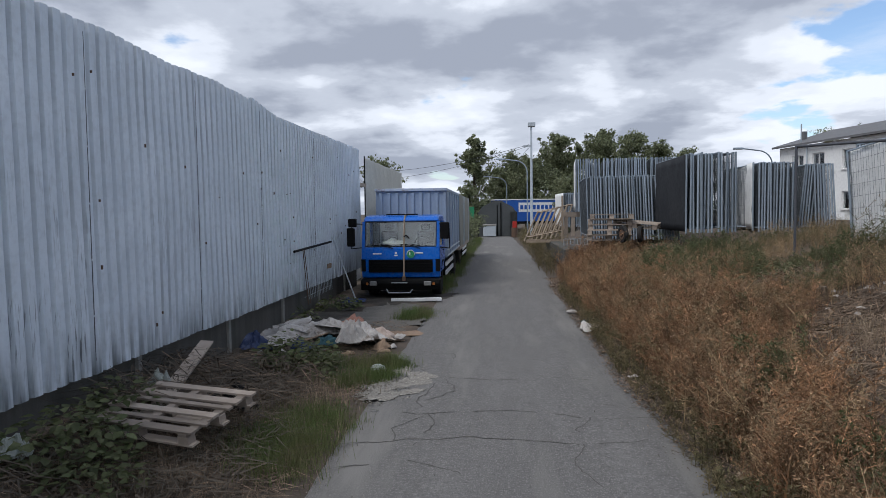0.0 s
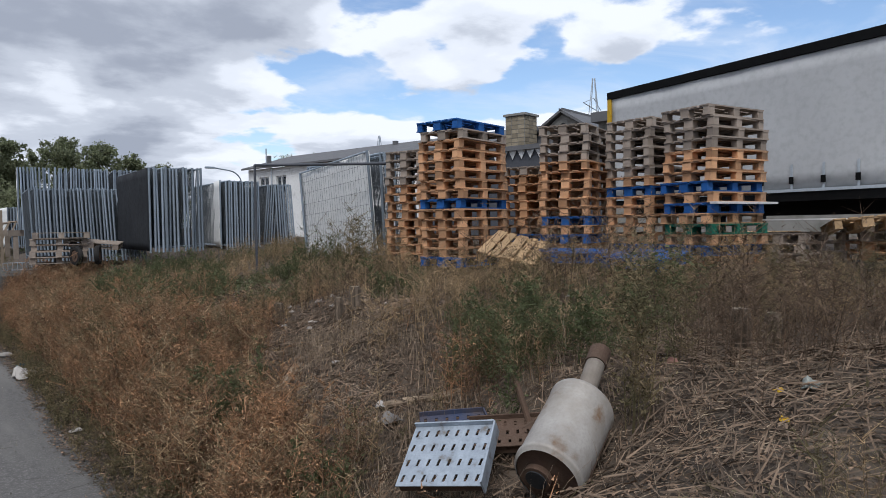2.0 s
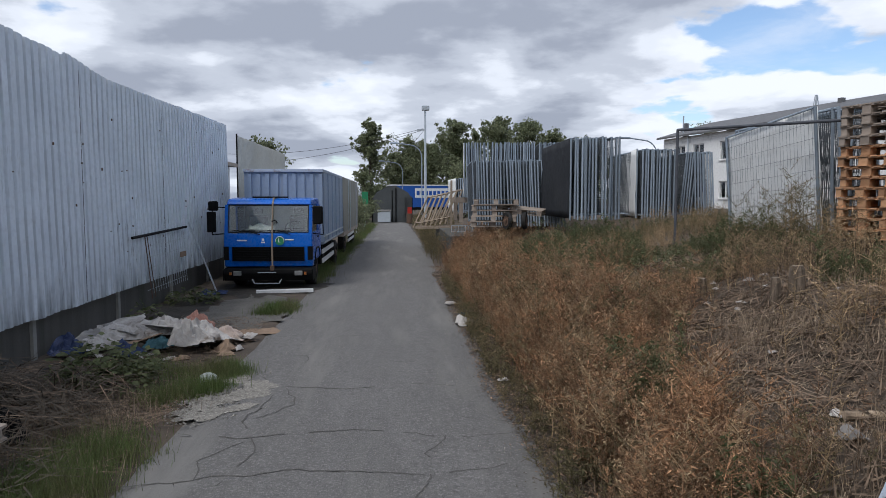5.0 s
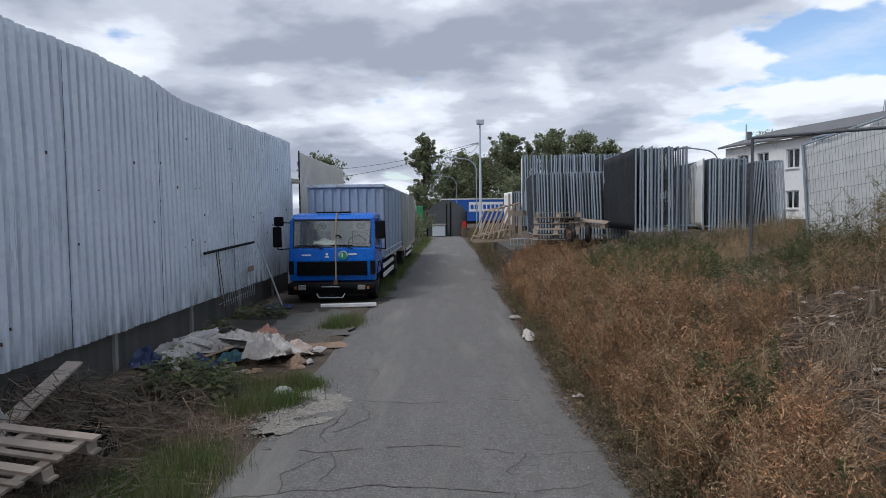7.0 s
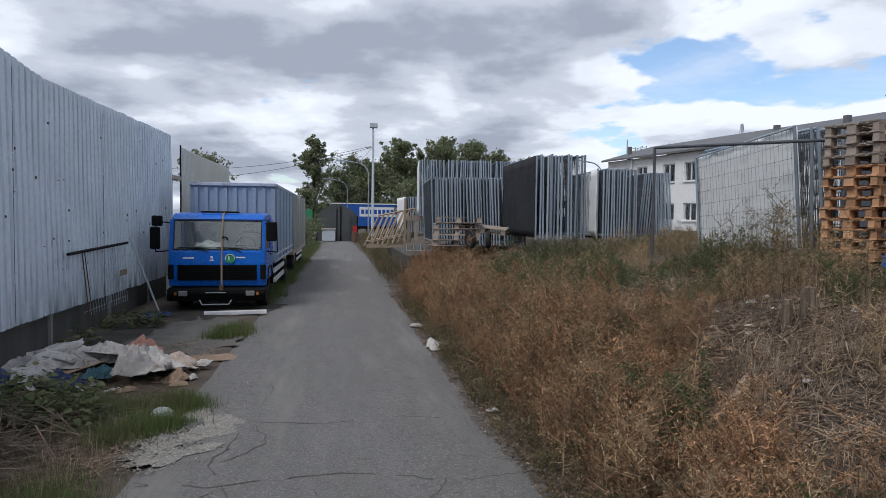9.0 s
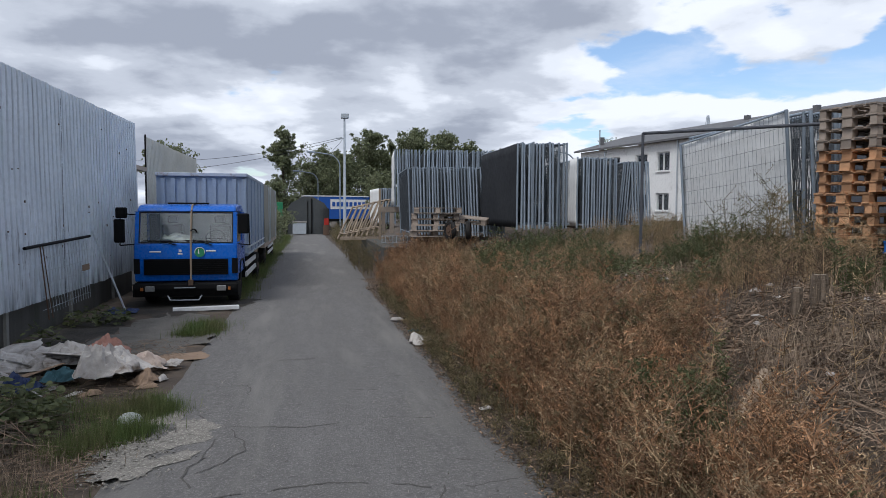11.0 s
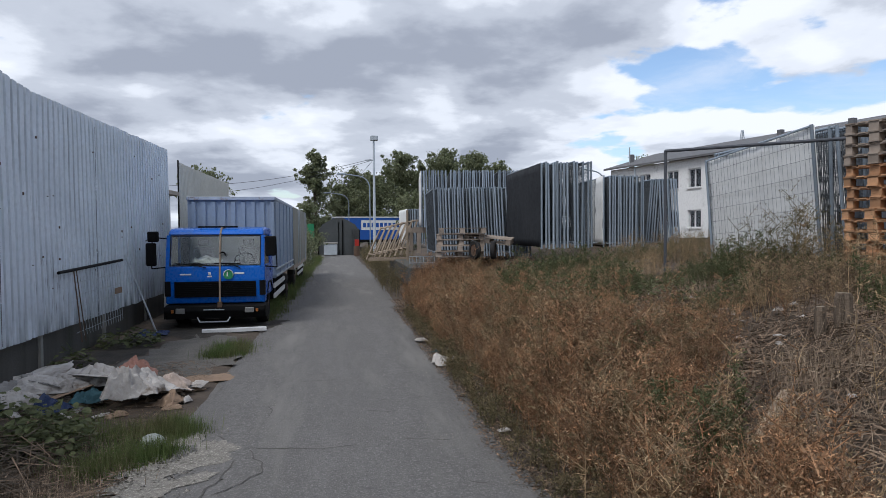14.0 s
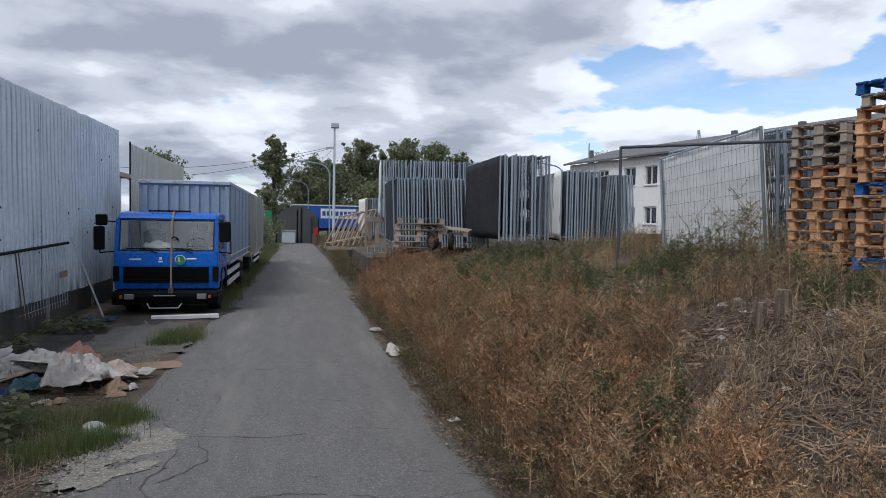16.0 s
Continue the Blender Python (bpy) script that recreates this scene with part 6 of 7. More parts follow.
def scatter(name, templates, spots, mat, label, category, cover=(0.7, 1.25)):
    VV, TT, off = [], [], 0
    for x, y, z, s in spots:
        v, t = templates[NPR.randint(len(templates))]
        a = NPR.uniform(0, math.tau)
        c, sn = math.cos(a) * s, math.sin(a) * s
        w = np.empty_like(v)
        w[:, 0] = x + c * v[:, 0] - sn * v[:, 1]
        w[:, 1] = y + sn * v[:, 0] + c * v[:, 1]
        w[:, 2] = z + s * v[:, 2]
        VV.append(w)
        TT.append(t + off)
        off += len(v)
    ob = new(name, raw_mesh(name, np.concatenate(VV), np.concatenate(TT), mat))
    return tagged(ob, label, category, kind="stuff")


TR = random.Random(21)
T_RUST = [weed_template(TR, TR.uniform(0.5, 0.9), 15, 150, 0.0095, 0.24) for _ in range(8)]
T_TAN = [weed_template(TR, TR.uniform(0.5, 1.0), 16, 115, 0.0095, 0.28) for _ in range(8)]
T_GREEN = [weed_template(TR, TR.uniform(0.35, 0.7), 11, 120, 0.014, 0.24, leafy=True) for _ in range(6)]
T_TWIG = [weed_template(TR, TR.uniform(0.7, 1.3), 16, 20, 0.014, 0.45) for _ in range(6)]
T_STALK = [stalk_template(TR, TR.uniform(0.5, 1.0)) for _ in range(10)]
T_LOW = [weed_template(TR, TR.uniform(0.12, 0.25), 7, 44, 0.009, 0.14, leafy=True) for _ in range(6)]


def field(count, xr, yr, keep, smin=0.7, smax=1.25):
    out = []
    while len(out) < count:
        x, y = NPR.uniform(*xr), NPR.uniform(*yr)
        k = keep(x, y)
        if NPR.rand() < k:
            out.append((x, y, land(x, y) - 0.01, NPR.uniform(smin, smax) * (0.35 + 1.25 * patchy(x, y, 1.7, 41)) * (1 - 0.36 * sstep(2.4, 3.3, x)) * (1 - 0.22 * sstep(11, 14, y) * sstep(2.3, 3.2, x))))
    return out


def clear(x, y):
    """Less growth round the scrap, the stumps, the stacks and the slab."""
    k = 1.0
    for cx, cy, r in ((2.95, 6.55, 0.6), (3.5, 5.85, 0.7), (2.55, 5.9, 0.65), (3.3, 6.8, 0.5), (2.9, 5.4, 0.7), (2.3, 6.3, 0.35), (3.9, 6.0, 0.5), (4.3, 4.6, 0.8), (5.6, 4.7, 0.7), (4.25, 6.1, 0.55), (3.7, 5.3, 0.7), (2.0, 5.6, 0.4), (3.5, 9.0, 0.8), (3.8, 8.3, 0.7), (4.9, 7.0, 0.45), (5.4, 6.4, 0.8), (3.4, 5.4, 0.6), (3.0, 5.0, 0.8), (3.4, 5.1, 0.7), (3.9, 5.6, 0.6), (4.3, 5.9, 0.5), (2.6, 5.3, 0.6), (4.6, 5.3, 0.7), (3.9, 4.9, 0.6), (3.3, 8.3, 0.7), (3.1, 7.7, 0.5), (4.0, 10.0, 0.75), (4.7, 9.4, 0.5), (3.6, 9.5, 0.7), (4.4, 13.0, 0.8), (3.7, 12.2, 0.5)):
        d = math.hypot(x - cx, y - cy) / r
        k = min(k, sstep(0.7, 1.35, d))
    if 6.2 < x < 11 and 7.6 < y < 13.2:
        k *= 0.08
    if 1.9 < x < 3.5 and 25.4 < y < 34.6:
        k *= 0.02
    if x > 4.3 and y > 19.2:
        k *= 0.25
    return k


def patchy(x, y, s, o):
    return 0.5 + 0.5 * noise.noise((x * s + o, y * s, o))


def belt(x, y, o):
    return clear(x, y) * sstep(1.6, 2.0, x) * (1 - 0.9 * sstep(2.7, 4.2, x - 0.5 * noise.noise((x, y, 3)))) * (0.05 + 1.1 * sstep(0.42, 0.58, patchy(x, y, 2.6, o)))


scatter("brown_weeds", T_RUST, field(1700, (1.62, 4.4), (4.6, 26), lambda x, y: belt(x, y, 52), 0.5, 1.05), M_BROWNWEED, "dead dark brown weeds along the bank", "weeds")
scatter("olive_belt_weeds", T_GREEN, field(420, (1.62, 4.4), (4.6, 26), lambda x, y: belt(x, y, 83), 0.5, 1.0), M_OLIVE, "olive half-dry weeds along the bank", "weeds")
scatter("rust_weeds", T_RUST, field(2500, (1.62, 4.4), (4.6, 26), lambda x, y: belt(x, y, 2), 0.6, 1.25), M_RUST, "dense rust-brown dried weeds along the bank", "weeds")
scatter("tan_edge_weeds", T_TAN, field(1500, (1.7, 3.8), (5, 24), lambda x, y: belt(x, y, 29), 0.5, 1.0), M_TAN, "dry tan stalks among the rust weeds", "weeds")
scatter("dark_undergrowth", T_TWIG, field(900, (1.8, 7.0), (5, 18), clear, 0.25, 0.5), M_BROWNWEED, "dark brown undergrowth between the weeds", "weeds")
scatter("pale_stalks", T_STALK, field(1700, (1.75, 7.5), (4.2, 17), lambda x, y: 0.3 + 0.7 * clear(x, y), 0.6, 1.2), M_STRAW, "bare pale stalks standing among the weeds", "weeds")
scatter("dark_stalks", T_STALK, field(1500, (1.75, 7.5), (4.2, 17), clear, 0.5, 1.0), M_BROWNWEED, "bare dark stalks standing among the weeds", "weeds")
scatter("rust_weeds_far", T_TAN, field(700, (1.3, 3.2), (26, 60), lambda x, y: clear(x, y), 0.8, 1.4), M_OLIVE, "olive-brown dried weeds along the far lane edge", "weeds")
scatter("tan_weeds", T_TAN, field(3000, (1.8, 8.5), (3.6, 22), lambda x, y: clear(x, y) * (0.15 + sstep(0.45, 0.65, patchy(x, y, 0.55, 7)) + 0.6 * sstep(12, 14.5, y)), 0.55, 1.1), M_TAN, "dry tan weeds on the bank", "weeds")
scatter("olive_weeds", T_TAN, field(2300, (1.9, 9.0), (3.8, 20), lambda x, y: clear(x, y) * (0.1 + sstep(0.5, 0.65, patchy(x, y, 0.6, 19)) + 0.5 * sstep(5, 6.5, x)), 0.6, 1.15), M_OLIVE, "olive half-dry weeds on the bank", "weeds")
scatter("green_weeds", T_GREEN, field(1900, (2.2, 8.5), (6.0, 19), lambda x, y: clear(x, y) * (sstep(0.56, 0.72, patchy(x, y, 0.7, 31)) + 0.9 * (math.hypot(x - 3.9, y - 13.4) < 1.3) + 0.7 * (math.hypot(x - 5.8, y - 13.0) < 1.1) + 0.6 * (math.hypot(x - 4.9, y - 7.9) < 0.7)), 0.6, 1.2), M_LEAF, "green leafy weeds on the bank", "weeds")
scatter("dry_shoots", T_TWIG, [(5.75 + NPR.uniform(-0.9, 1.3), 5.6 + NPR.uniform(-1.2, 1.2), land(5.8, 5.6) - 0.05, NPR.uniform(0.6, 1.0)) for _ in range(60)]
        + [(6.4 + NPR.uniform(-0.8, 2.2), 8.8 + NPR.uniform(-1.2, 1.0), 1.6, NPR.uniform(0.7, 1.15)) for _ in range(45)] + field(120, (2.5, 6), (7, 14), clear, 0.4, 0.8), M_DRYTWIG, "bare brown twiggy shoots", "shoots")
scatter("bush_by_panel", T_TAN, [(6.25 + NPR.normal(0, 0.35), 12.9 + NPR.normal(0, 0.4), land(6.2, 13) - 0.02, NPR.uniform(0.8, 1.5)) for _ in range(40)], M_OLIVE, "grey-green bush before the white panel", "bush")
T_PLUME = [weed_template(TR, TR.uniform(0.9, 1.25), 26, 260, 0.011, 0.20, leafy=True) for _ in range(4)]
T_BUSH = [weed_template(TR, TR.uniform(0.55, 0.85), 22, 230, 0.017, 0.34, leafy=True) for _ in range(5)]


def clump(cx, cy, rx, ry, count, lo, hi):
    return [(x, y, land(x, y) - 0.02, NPR.uniform(lo, hi)) for x, y in ((cx + NPR.normal(0, rx), cy + NPR.normal(0, ry)) for _ in range(count))]


scatter("tall_plume_weed", T_PLUME, clump(3.98, 5.66, 0.06, 0.06, 7, 0.95, 1.3) + clump(4.9, 5.9, 0.2, 0.2, 7, 0.5, 0.8) + clump(5.9, 7.3, 0.3, 0.3, 9, 0.6, 0.9), M_OLIVE, "tall olive-tan weed with feathery seed heads", "weeds")
scatter("green_bush_weeds", T_BUSH, clump(4.25, 7.4, 0.3, 0.3, 20, 0.6, 0.95) + clump(4.7, 6.75, 0.3, 0.25, 16, 0.6, 0.9) + clump(5.9, 6.9, 0.2, 0.2, 10, 0.6, 0.9) + clump(3.05, 15.6, 0.3, 0.6, 22, 0.7, 1.1) + clump(3.9, 14.2, 0.4, 0.4, 18, 0.6, 0.9) + clump(5.5, 13.9, 0.4, 0.3, 20, 0.6, 0.85) + clump(4.3, 17.6, 0.6, 0.4, 16, 0.6, 0.9), M_LEAF, "dark green bushy weeds on the bank", "weeds")
scatter("tan_bush_weeds", T_TAN, clump(5.0, 8.6, 0.7, 0.4, 40, 0.7, 1.05) + clump(5.2, 7.2, 0.5, 0.3, 30, 0.6, 0.9) + clump(4.4, 8.6, 0.4, 0.4, 24, 0.6, 0.9) + clump(5.9, 11.6, 0.35, 0.4, 34, 0.7, 1.1), M_TAN, "dry tan bushy weeds on the bank", "weeds")
scatter("pale_twig_weeds", T_TWIG, clump(6.5, 8.9, 0.4, 0.3, 20, 0.5, 0.85) + clump(7.5, 8.0, 0.5, 0.3, 22, 0.55, 0.9) + clump(8.3, 7.0, 0.5, 0.3, 20, 0.5, 0.85) + clump(5.7, 10.3, 0.3, 0.4, 14, 0.5, 0.8), M_TAN, "pale branching dry weeds before the pallets", "weeds")
scatter("tan_fringe_weeds", T_TAN, clump(6.3, 9.3, 0.45, 0.35, 30, 0.5, 0.85) + clump(7.2, 8.4, 0.6, 0.3, 34, 0.45, 0.8) + clump(8.0, 7.2, 0.5, 0.3, 26, 0.45, 0.75) + clump(6.6, 7.6, 0.5, 0.4, 30, 0.5, 0.85), M_TAN, "dry tan weeds before the pallets", "weeds")
scatter("olive_fringe_weeds", T_GREEN, clump(7.6, 7.4, 0.6, 0.4, 36, 0.6, 1.0) + clump(8.6, 6.6, 0.5, 0.3, 24, 0.6, 1.0) + clump(6.0, 8.4, 0.4, 0.4, 20, 0.6, 0.9), M_OLIVE, "olive green weeds before the pallets", "weeds")
scatter("brown_shrub", T_TWIG, clump(5.6, 5.6, 0.45, 0.35, 46, 0.55, 0.85) + clump(5.2, 4.9, 0.4, 0.3, 36, 0.5, 0.8) + clump(6.6, 6.1, 0.4, 0.4, 30, 0.6, 0.9) + clump(4.75, 10.9, 0.35, 0.3, 26, 0.5, 0.75), M_DRYTWIG, "bare brown twiggy shrub on the bank", "shrub")
scatter("low_edge_plants", T_LOW, field(1000, (1.4, 2.1), (6, 22), lambda x, y: 1.0, 0.6, 1.3), M_OLIVE, "low plants creeping over the road edge", "plants")


def blades(name, centres, count, h, mat, label):
    n = len(centres) * count
    idx = np.repeat(np.arange(len(centres)), count)
    C = np.array(centres, dtype=np.float32)
    x = C[idx, 0] + NPR.normal(0, 1, n) * C[idx, 2]
    y = C[idx, 1] + NPR.normal(0, 1, n) * C[idx, 2]
    z = np.array([land(a, b) for a, b in zip(x, y)])
    a = NPR.uniform(0, math.tau, n)
    hh = h * NPR.uniform(0.4, 1.2, n)
    ln = hh * NPR.uniform(0.1, 0.7, n)
    w = 0.002 + 0.002 * NPR.rand(n)
    dx, dy = np.cos(a), np.sin(a)
    p0 = np.stack((x - dy * w, y + dx * w, z - 0.01), 1)
    p1 = np.stack((x + dy * w, y - dx * w, z - 0.01), 1)
    p2 = np.stack((x + dx * ln, y + dy * ln, z + hh), 1)
    V = np.stack((p0, p1, p2), 1).reshape(-1, 3)
    ob = new(name, raw_mesh(name, V, np.arange(len(V)).reshape(-1, 3), mat))
    return tagged(ob, label, "grass", kind="stuff")


blades("grass_tufts", [(-2.25, 11.25, 0.14), (-2.0, 11.45, 0.12), (-2.45, 11.0, 0.14), (-1.9, 12.1, 0.13), (-2.1, 12.3, 0.12), (-2.3, 9.3, 0.2), (-2.45, 8.6, 0.22), (-2.6, 9.0, 0.2), (-2.35, 8.0, 0.2), (-2.15, 17.0, 0.18), (-2.2, 17.5, 0.2), (-2.35, 16.7, 0.15), (-2.5, 8.3, 0.2), (-2.75, 8.7, 0.22), (-2.3, 8.6, 0.15), (-2.4, 12.0, 0.2), (-2.6, 9.6, 0.25), (-3.2, 12.3, 0.25)], 1100, 0.2, M_GRASS, "green grass tufts along the lane edge")
blades("verge_grass", [(-1.98 + NPR.uniform(-0.25, 0.1), y, 0.16) for y in np.arange(21.5, 62, 0.5)], 240, 0.3, M_GRASS, "long grass along the verge by the lorry")
blades("bank_grass", [(NPR.uniform(1.9, 6.5), NPR.uniform(6, 15), 0.2) for _ in range(90)], 120, 0.26, M_STRAW, "dry grass on the bank")
blades("verge_dry_grass", [(NPR.uniform(-4.4, -2.3), NPR.uniform(7, 11.5), 0.2) for _ in range(40)], 110, 0.2, M_STRAW, "dry grass by the fence")


def straw(name, count, xr, yr, keep, mat, label, lmin=0.06, lmax=0.32, w=0.004, lift=0.05):
    V = []
    while len(V) < count * 3:
        x, y = NPR.uniform(*xr), NPR.uniform(*yr)
        if NPR.rand() > keep(x, y):
            continue
        a, ln = NPR.uniform(0, math.tau), NPR.uniform(lmin, lmax)
        x1, y1 = x + math.cos(a) * ln, y + math.sin(a) * ln
        z0, z1 = land(x, y) + NPR.uniform(0, lift), land(x1, y1) + NPR.uniform(0, lift)
        nx, ny = -math.sin(a) * w, math.cos(a) * w
        V += [(x - nx, y - ny, z0), (x + nx, y + ny, z0 + w), (x1, y1, z1)]
    V = np.array(V, dtype=np.float32)
    ob = new(name, raw_mesh(name, V, np.arange(len(V)).reshape(-1, 3), mat))
    return tagged(ob, label, "straw", kind="stuff")


def litter_spots(x, y):
    return (0.25 + 0.75 * (1 - clear(x, y))) * (0.15 + 0.85 * sstep(0.35, 0.62, patchy(x, y, 1.1, 61)))


straw("bank_straw", 14000, (1.7, 7.5), (3.6, 14), litter_spots, M_STRAW, "pale straw and dead stalks on the bank", 0.04, 0.26, 0.003)
straw("leaf_litter", 36000, (1.75, 7.5), (3.6, 14), lambda x, y: 0.3 + 0.7 * (1 - clear(x, y)), M_LITTER, "trodden brown leaf litter on the bank", 0.02, 0.07, 0.006, 0.03)
straw("slope_sticks", 170, (3.1, 5.4), (8.6, 11.0), lambda x, y: 1 - clear(x, y), M_STRAW, "pale broken sticks on the bare slope", 0.12, 0.42, 0.0045, 0.12)
straw("slope_twigs", 500, (3.1, 5.4), (8.6, 11.4), lambda x, y: 1 - clear(x, y), M_DRYTWIG, "brown broken twigs on the bare slope", 0.12, 0.5, 0.005, 0.14)
straw("bank_twigs", 9000, (1.7, 7.5), (3.6, 14), lambda x, y: 0.3 + 0.7 * (1 - clear(x, y)), M_DRYTWIG, "dark dead twigs on the bank", 0.1, 0.5, 0.006, 0.12)
straw("verge_straw", 9000, (-4.7, -2.2), (6.5, 16), lambda x, y: 1.0 if y < 11 else 0.3, M_DRYTWIG, "dead stalks and straw by the fence", 0.08, 0.4, 0.004, 0.08)
straw("brush_pile", 1300, (-4.8, -3.0), (8.8, 11.4), lambda x, y: 1.0, M_BARK, "dark brush pile against the fence", 0.2, 0.9, 0.006, 0.4)
straw("brush_stalks", 500, (-4.8, -2.9), (8.6, 11.6), lambda x, y: 1.0, M_DRYTWIG, "dead stalks on the brush pile", 0.2, 0.8, 0.005, 0.4)
straw("patch_crumbs", 1500, (-2.5, -1.15), (10.1, 12.3), lambda x, y: math.exp(-((x + 1.8) / 0.4) ** 2 - ((y - 11.1) / 0.8) ** 2), M_PATCH, "crumbs of broken concrete round the patch", 0.01, 0.05, 0.014, 0.03)
straw("verge_brush", 1500, (-4.7, -2.5), (6.5, 9), lambda x, y: 1.0, M_BARK, "dark twigs by the fence", 0.15, 0.6, 0.006, 0.2)
straw("lane_crumbs", 9000, (0.6, 1.85), (6, 24), lambda x, y: 0.02 + 0.98 * sstep(1.0, 1.5, x + 0.25 * noise.noise((x, y * 0.8, 7))), M_BARK, "bits of dead stalk on the lane edge", 0.02, 0.12, 0.005, 0.025)
straw("lane_leaf_litter", 14000, (0.7, 1.95), (6, 26), lambda x, y: 0.01 + 0.99 * sstep(1.05, 1.55, x + 0.3 * noise.noise((x, y * 0.8, 17))), M_LITTER, "brown leaf litter along the lane edge", 0.02, 0.05, 0.009, 0.02)
straw("lane_grit", 3500, (-2.0, 1.4), (6, 26), lambda x, y: 0.15 + 0.85 * sstep(0.55, 0.7, patchy(x, y, 0.8, 71)), M_PATCH, "pale grit scattered on the asphalt", 0.006, 0.02, 0.006, 0.052)


def leaf_clump(name, x, y, r, h, count, size, mat, label):
    V = []
    T = []
    for i in range(count):
        a, rr = NPR.uniform(0, math.tau), r * math.sqrt(NPR.rand())
        f = NPR.rand()
        p = Vector((x + rr * math.cos(a), y + rr * math.sin(a), land(x, y) + 0.05 + h * f * (1 - 0.5 * rr / r)))
        s = size * NPR.uniform(0.5, 1.25)
        d = Vector((math.cos(a + NPR.normal(0, 0.7)), math.sin(a + NPR.normal(0, 0.7)), NPR.uniform(-0.5, 0.5))).normalized()
        e = d.cross(Vector((NPR.normal(0, 0.35), NPR.normal(0, 0.35), 1))).normalized()
        n = e.cross(d)
        k = len(V)
        V += [tuple(p), tuple(p + d * s * 0.35 + e * s * 0.42 + n * s * 0.05), tuple(p + d * s * 0.8 + e * s * 0.25), tuple(p + d * s * 1.1 - n * s * 0.12), tuple(p + d * s * 0.8 - e * s * 0.25), tuple(p + d * s * 0.35 - e * s * 0.42 + n * s * 0.05)]
        T += [(k, k + 1, k + 2), (k, k + 2, k + 3), (k, k + 3, k + 4), (k, k + 4, k + 5)]
    ob = new(name, raw_mesh(name, np.array(V), np.array(T), mat))
    return tagged(ob, label, "plant", kind="stuff")


leaf_clump("leafy_plant", -4.25, 7.75, 0.55, 0.5, 380, 0.095, M_LEAF, "broad-leaved green plants by the fence")
leaf_clump("leafy_plant", -3.75, 7.35, 0.45, 0.35, 240, 0.09, M_LEAF, "broad-leaved green plants by the fence")
leaf_clump("leafy_plant", -3.45, 11.7, 0.5, 0.6, 420, 0.10, M_LEAF, "broad-leaved green plants by the rubbish")
leaf_clump("leafy_plant", -4.4, 8.9, 0.45, 0.45, 240, 0.095, M_LEAF, "broad-leaved green plants by the fence")
leaf_clump("leafy_plant", -3.0, 11.6, 0.35, 0.55, 260, 0.085, M_LEAF, "broad-leaved green plant before the rubbish")
leaf_clump("leafy_plant", -2.95, 11.3, 0.25, 0.3, 60, 0.10, M_LEAF, "broad-leaved green plant before the rubbish")
leaf_clump("leafy_plant", -4.3, 18.3, 0.55, 0.35, 240, 0.11, M_LEAF, "green plants at the foot of the fence")
leaf_clump("leafy_plant", -4.55, 16.2, 0.3, 0.35, 90, 0.1, M_LEAF, "green plants at the foot of the fence")
leaf_clump("leafy_plant", 6.9, 7.4, 0.5, 0.7, 300, 0.075, M_LEAF, "broad-leaved green plant before the pallets")
leaf_clump("leafy_plant", 2.25, 8.9, 0.15, 0.12, 30, 0.06, M_LEAF, "small green plant on the bank")
leaf_clump("leafy_plant", 1.85, 7.7, 0.15, 0.12, 34, 0.07, M_LEAF, "small green plant on the bank")
leaf_clump("leafy_plant", 5.3, 12.6, 0.5, 0.4, 260, 0.055, M_LEAF, "green bramble on the bank")
leaf_clump("leafy_plant", 4.2, 13.0, 0.5, 0.35, 260, 0.05, M_LEAF, "green bramble on the bank")
leaf_clump("leafy_plant", 3.9, 19.3, 0.7, 0.5, 320, 0.06, M_LEAF, "green bramble before the panels")

# ---- trees ----


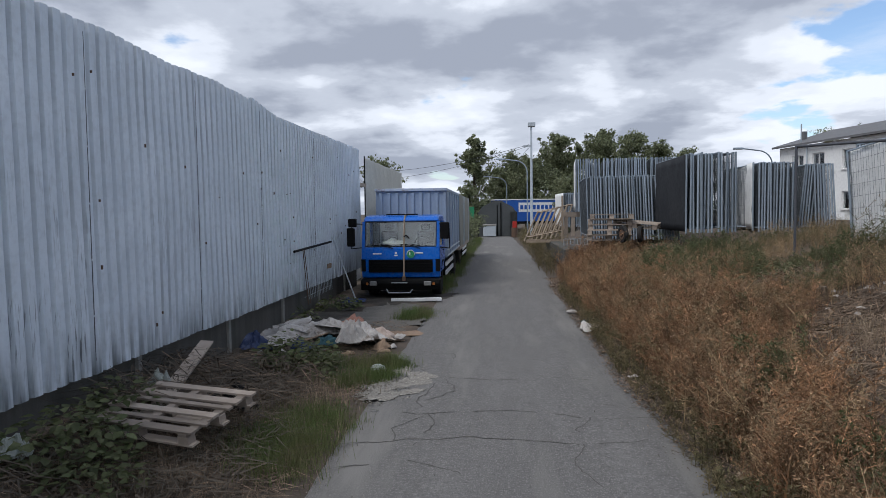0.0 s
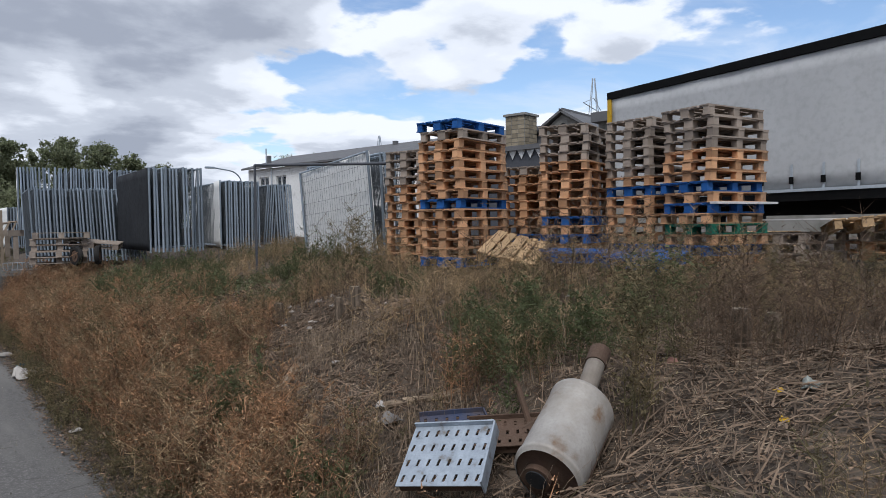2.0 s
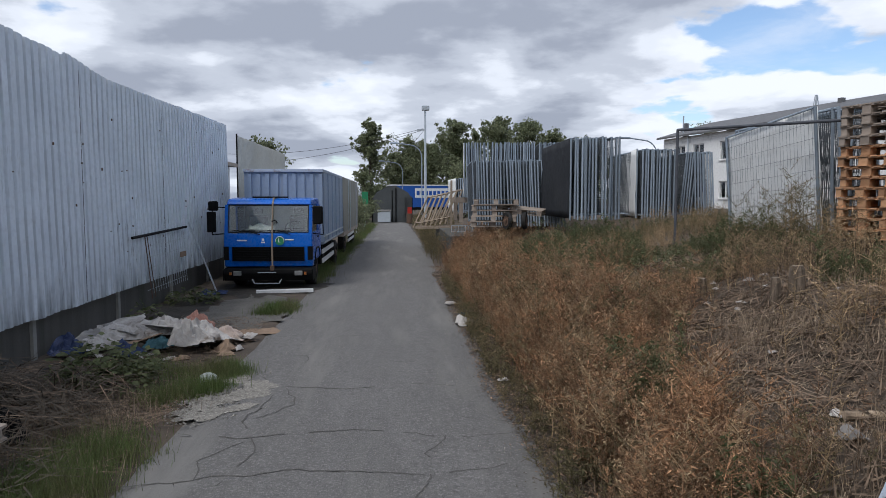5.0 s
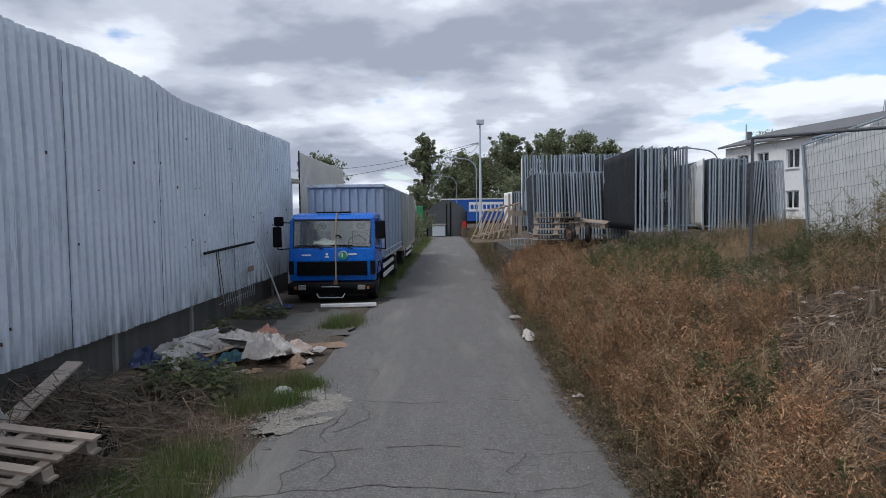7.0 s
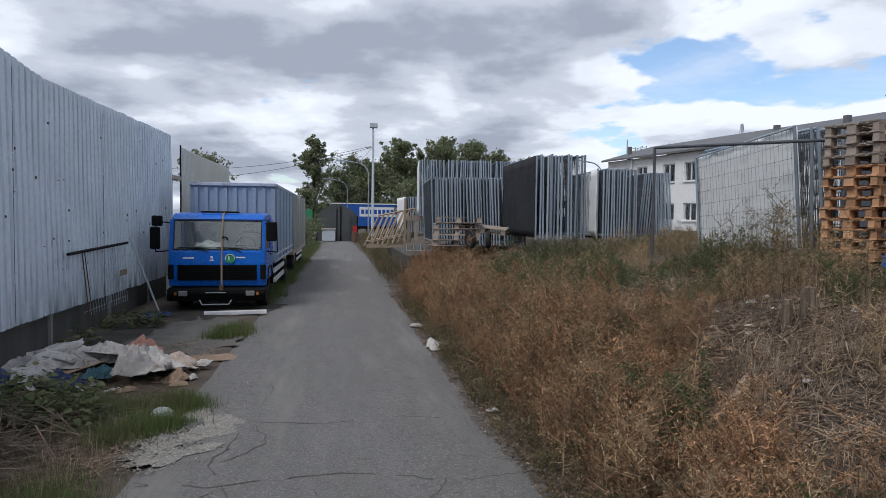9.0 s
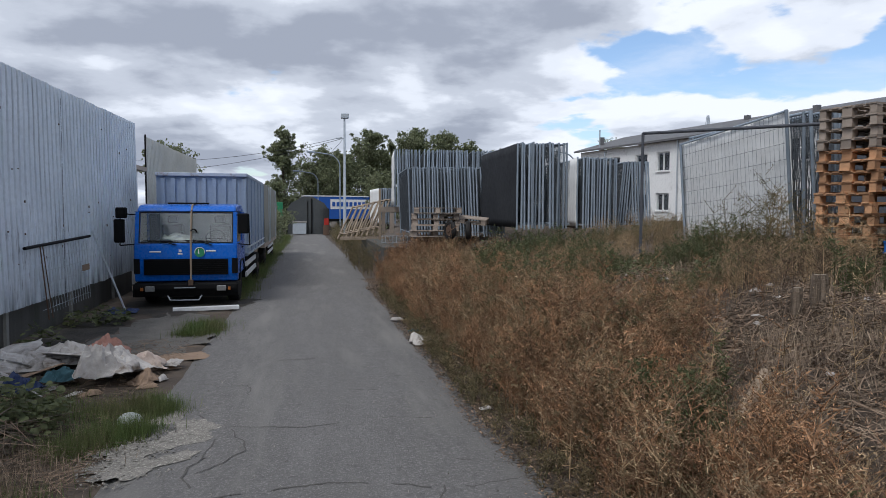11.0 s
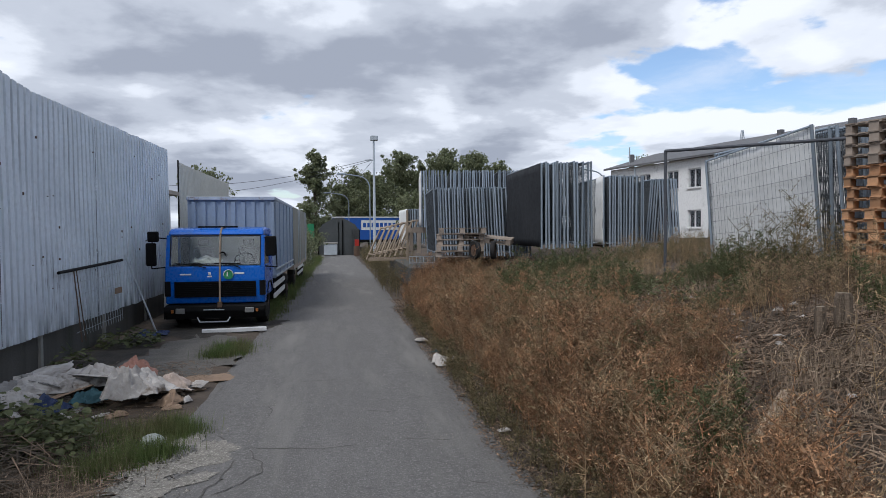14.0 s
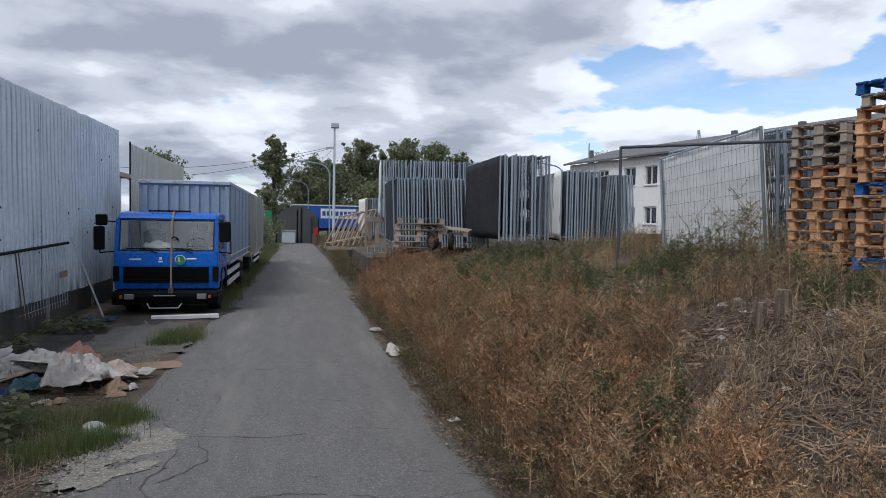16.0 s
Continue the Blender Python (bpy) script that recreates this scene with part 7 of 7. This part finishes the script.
def tree(x, y, z, h, width, seed, label, n_leaf=5200, low=0.25, size=0.3):
    n_leaf, size = int(n_leaf * 2.0), size * 0.8
    r = random.Random(seed)
    e = thing("tree", pose(x, y, z), label, "tree", "trees beyond the lane")
    bm = bmesh.new()
    pts = [Vector((0, 0, 0))]
    for k in range(6):
        pts.append(pts[-1] + Vector((r.gauss(0, 0.12), r.gauss(0, 0.12), h * 0.9 / 6)))
    for k in range(6):
        rod(bm, pts[k], pts[k + 1], 0.02 * h * (1 - k / 7), 7, 0.02 * h * (1 - (k + 1) / 7))
    tips = []
    for k in range(58):
        f = r.uniform(low, 1.0)
        i = min(int(f * 6), 5)
        p = pts[i].lerp(pts[i + 1], f * 6 - i)
        a = r.uniform(0, math.tau)
        ln = width * 0.5 * r.uniform(0.3, 1.25) * math.sin(math.pi * min(0.96, (f - low) / (1.02 - low) * 0.72 + 0.22))
        q = p + Vector((math.cos(a) * ln, math.sin(a) * ln, ln * r.uniform(0.15, 1.0)))
        rod(bm, p, q, 0.004 * h, 4, 0.0008 * h)
        for g, w in ((0.3, 1.0), (0.55, 1.1), (0.75, 1.0), (0.92, 0.8), (1.08, 0.5)):
            tips.append((p.lerp(q, g) + Vector((r.gauss(0, 0.03), r.gauss(0, 0.03), r.gauss(0, 0.03))) * width, w * r.uniform(0.6, 1.2)))
    tips.append((pts[-1] + Vector((0, 0, 0.03 * h)), 0.5))
    part("trunk", bm, M_BARK, e)
    c = np.array([tuple(t[0]) for t in tips])
    rad = np.array([t[1] for t in tips]) * width * 0.105
    idx = NPR.randint(len(c), size=n_leaf)
    d = NPR.normal(0, 1, (n_leaf, 3))
    d /= np.linalg.norm(d, axis=1)[:, None]
    P = c[idx] + d * (rad[idx] * NPR.rand(n_leaf) ** 0.45 * 1.25)[:, None] * np.array((1, 1, 0.8))
    u = NPR.normal(0, 1, (n_leaf, 3))
    u /= np.linalg.norm(u, axis=1)[:, None]
    v = np.cross(u, NPR.normal(0, 1, (n_leaf, 3)))
    v /= np.linalg.norm(v, axis=1)[:, None]
    s = size * NPR.uniform(0.5, 1.3, n_leaf)[:, None]
    V = np.stack((P - u * s * 0.6, P + v * s * 0.35, P + u * s * 0.6, P - v * s * 0.35), 1).reshape(-1, 3)
    ob = new("crown", raw_mesh("crown", V, np.arange(len(V)).reshape(-1, 4), M_TREELEAF))
    ob.parent = e
    return e


tree(-3.2, 82, 0, 12.4, 4.4, 1, "tall slender leafy tree beyond the tent", 5200, 0.2)
tree(1.2, 92, 0, 10.8, 6.5, 2, "leafy green tree beyond the lane", 5200, 0.15)
tree(0.2, 87, 0, 8.2, 4.6, 12, "leafy green tree beyond the tent", 4200, 0.12)
tree(7.2, 90, 0, 13.2, 6.0, 3, "tall pointed green tree beyond the lane", 6400, 0.15)
tree(4.2, 88, 0, 9.6, 6.0, 4, "leafy green tree beyond the lane", 5000, 0.12)
tree(10.3, 95, 0, 12.2, 5.0, 5, "leafy green tree beyond the panels", 5000, 0.12)
tree(13.4, 90, 0, 13.6, 7.5, 6, "broad dark green tree beyond the panels", 7600, 0.15)
tree(17.6, 92, 0, 13.2, 7.0, 7, "broad dark green tree beyond the panels", 7000, 0.15)
tree(21.4, 94, 0, 12.0, 6.0, 8, "leafy green tree beyond the panels", 5000, 0.15)
tree(25.4, 98, 0, 11.4, 6.0, 9, "thin light green tree beyond the panels", 3200, 0.3)
tree(3.6, 97, 0, 10.2, 6.5, 51, "leafy green tree beyond the lane", 5600, 0.06)
tree(0.2, 96, 0, 8.6, 6.0, 52, "leafy green tree beyond the tent", 5000, 0.06)
tree(9.6, 101, 0, 11.6, 7.0, 53, "leafy green tree beyond the panels", 5600, 0.06)
tree(-3.0, 70, 0, 5.2, 3.2, 11, "leafy shrub tree by the tent", 3000, 0.05, 0.2)
tree(-8.2, 46, 0, 6.2, 3.0, 13, "small tree behind the far fence", 1500, 0.5, 0.2)
tree(64, 118, 0, 17, 9, 14, "distant tree behind the office roof", 2600, 0.3)
tree(57, 124, 0, 17, 8, 15, "distant tree behind the office roof", 2600, 0.3)
tree(30, 104, 0, 9.0, 8.0, 16, "low tree behind the panels", 3600, 0.1)
for i in range(7):
    tree(-2.6 - 0.3 * (i % 3), 42 + i * 3.4, 0, 2.2 + 0.5 * (i % 2), 1.8, 30 + i, "green shrub on the verge", 900, 0.03, 0.14)
tree(16.5, 84, 0, 7.5, 8.0, 18, "leafy shrub layer beyond the panels", 4000, 0.05)
tree(9.0, 84, 0, 6.5, 7.0, 19, "leafy shrub layer beyond the lane", 4000, 0.05)
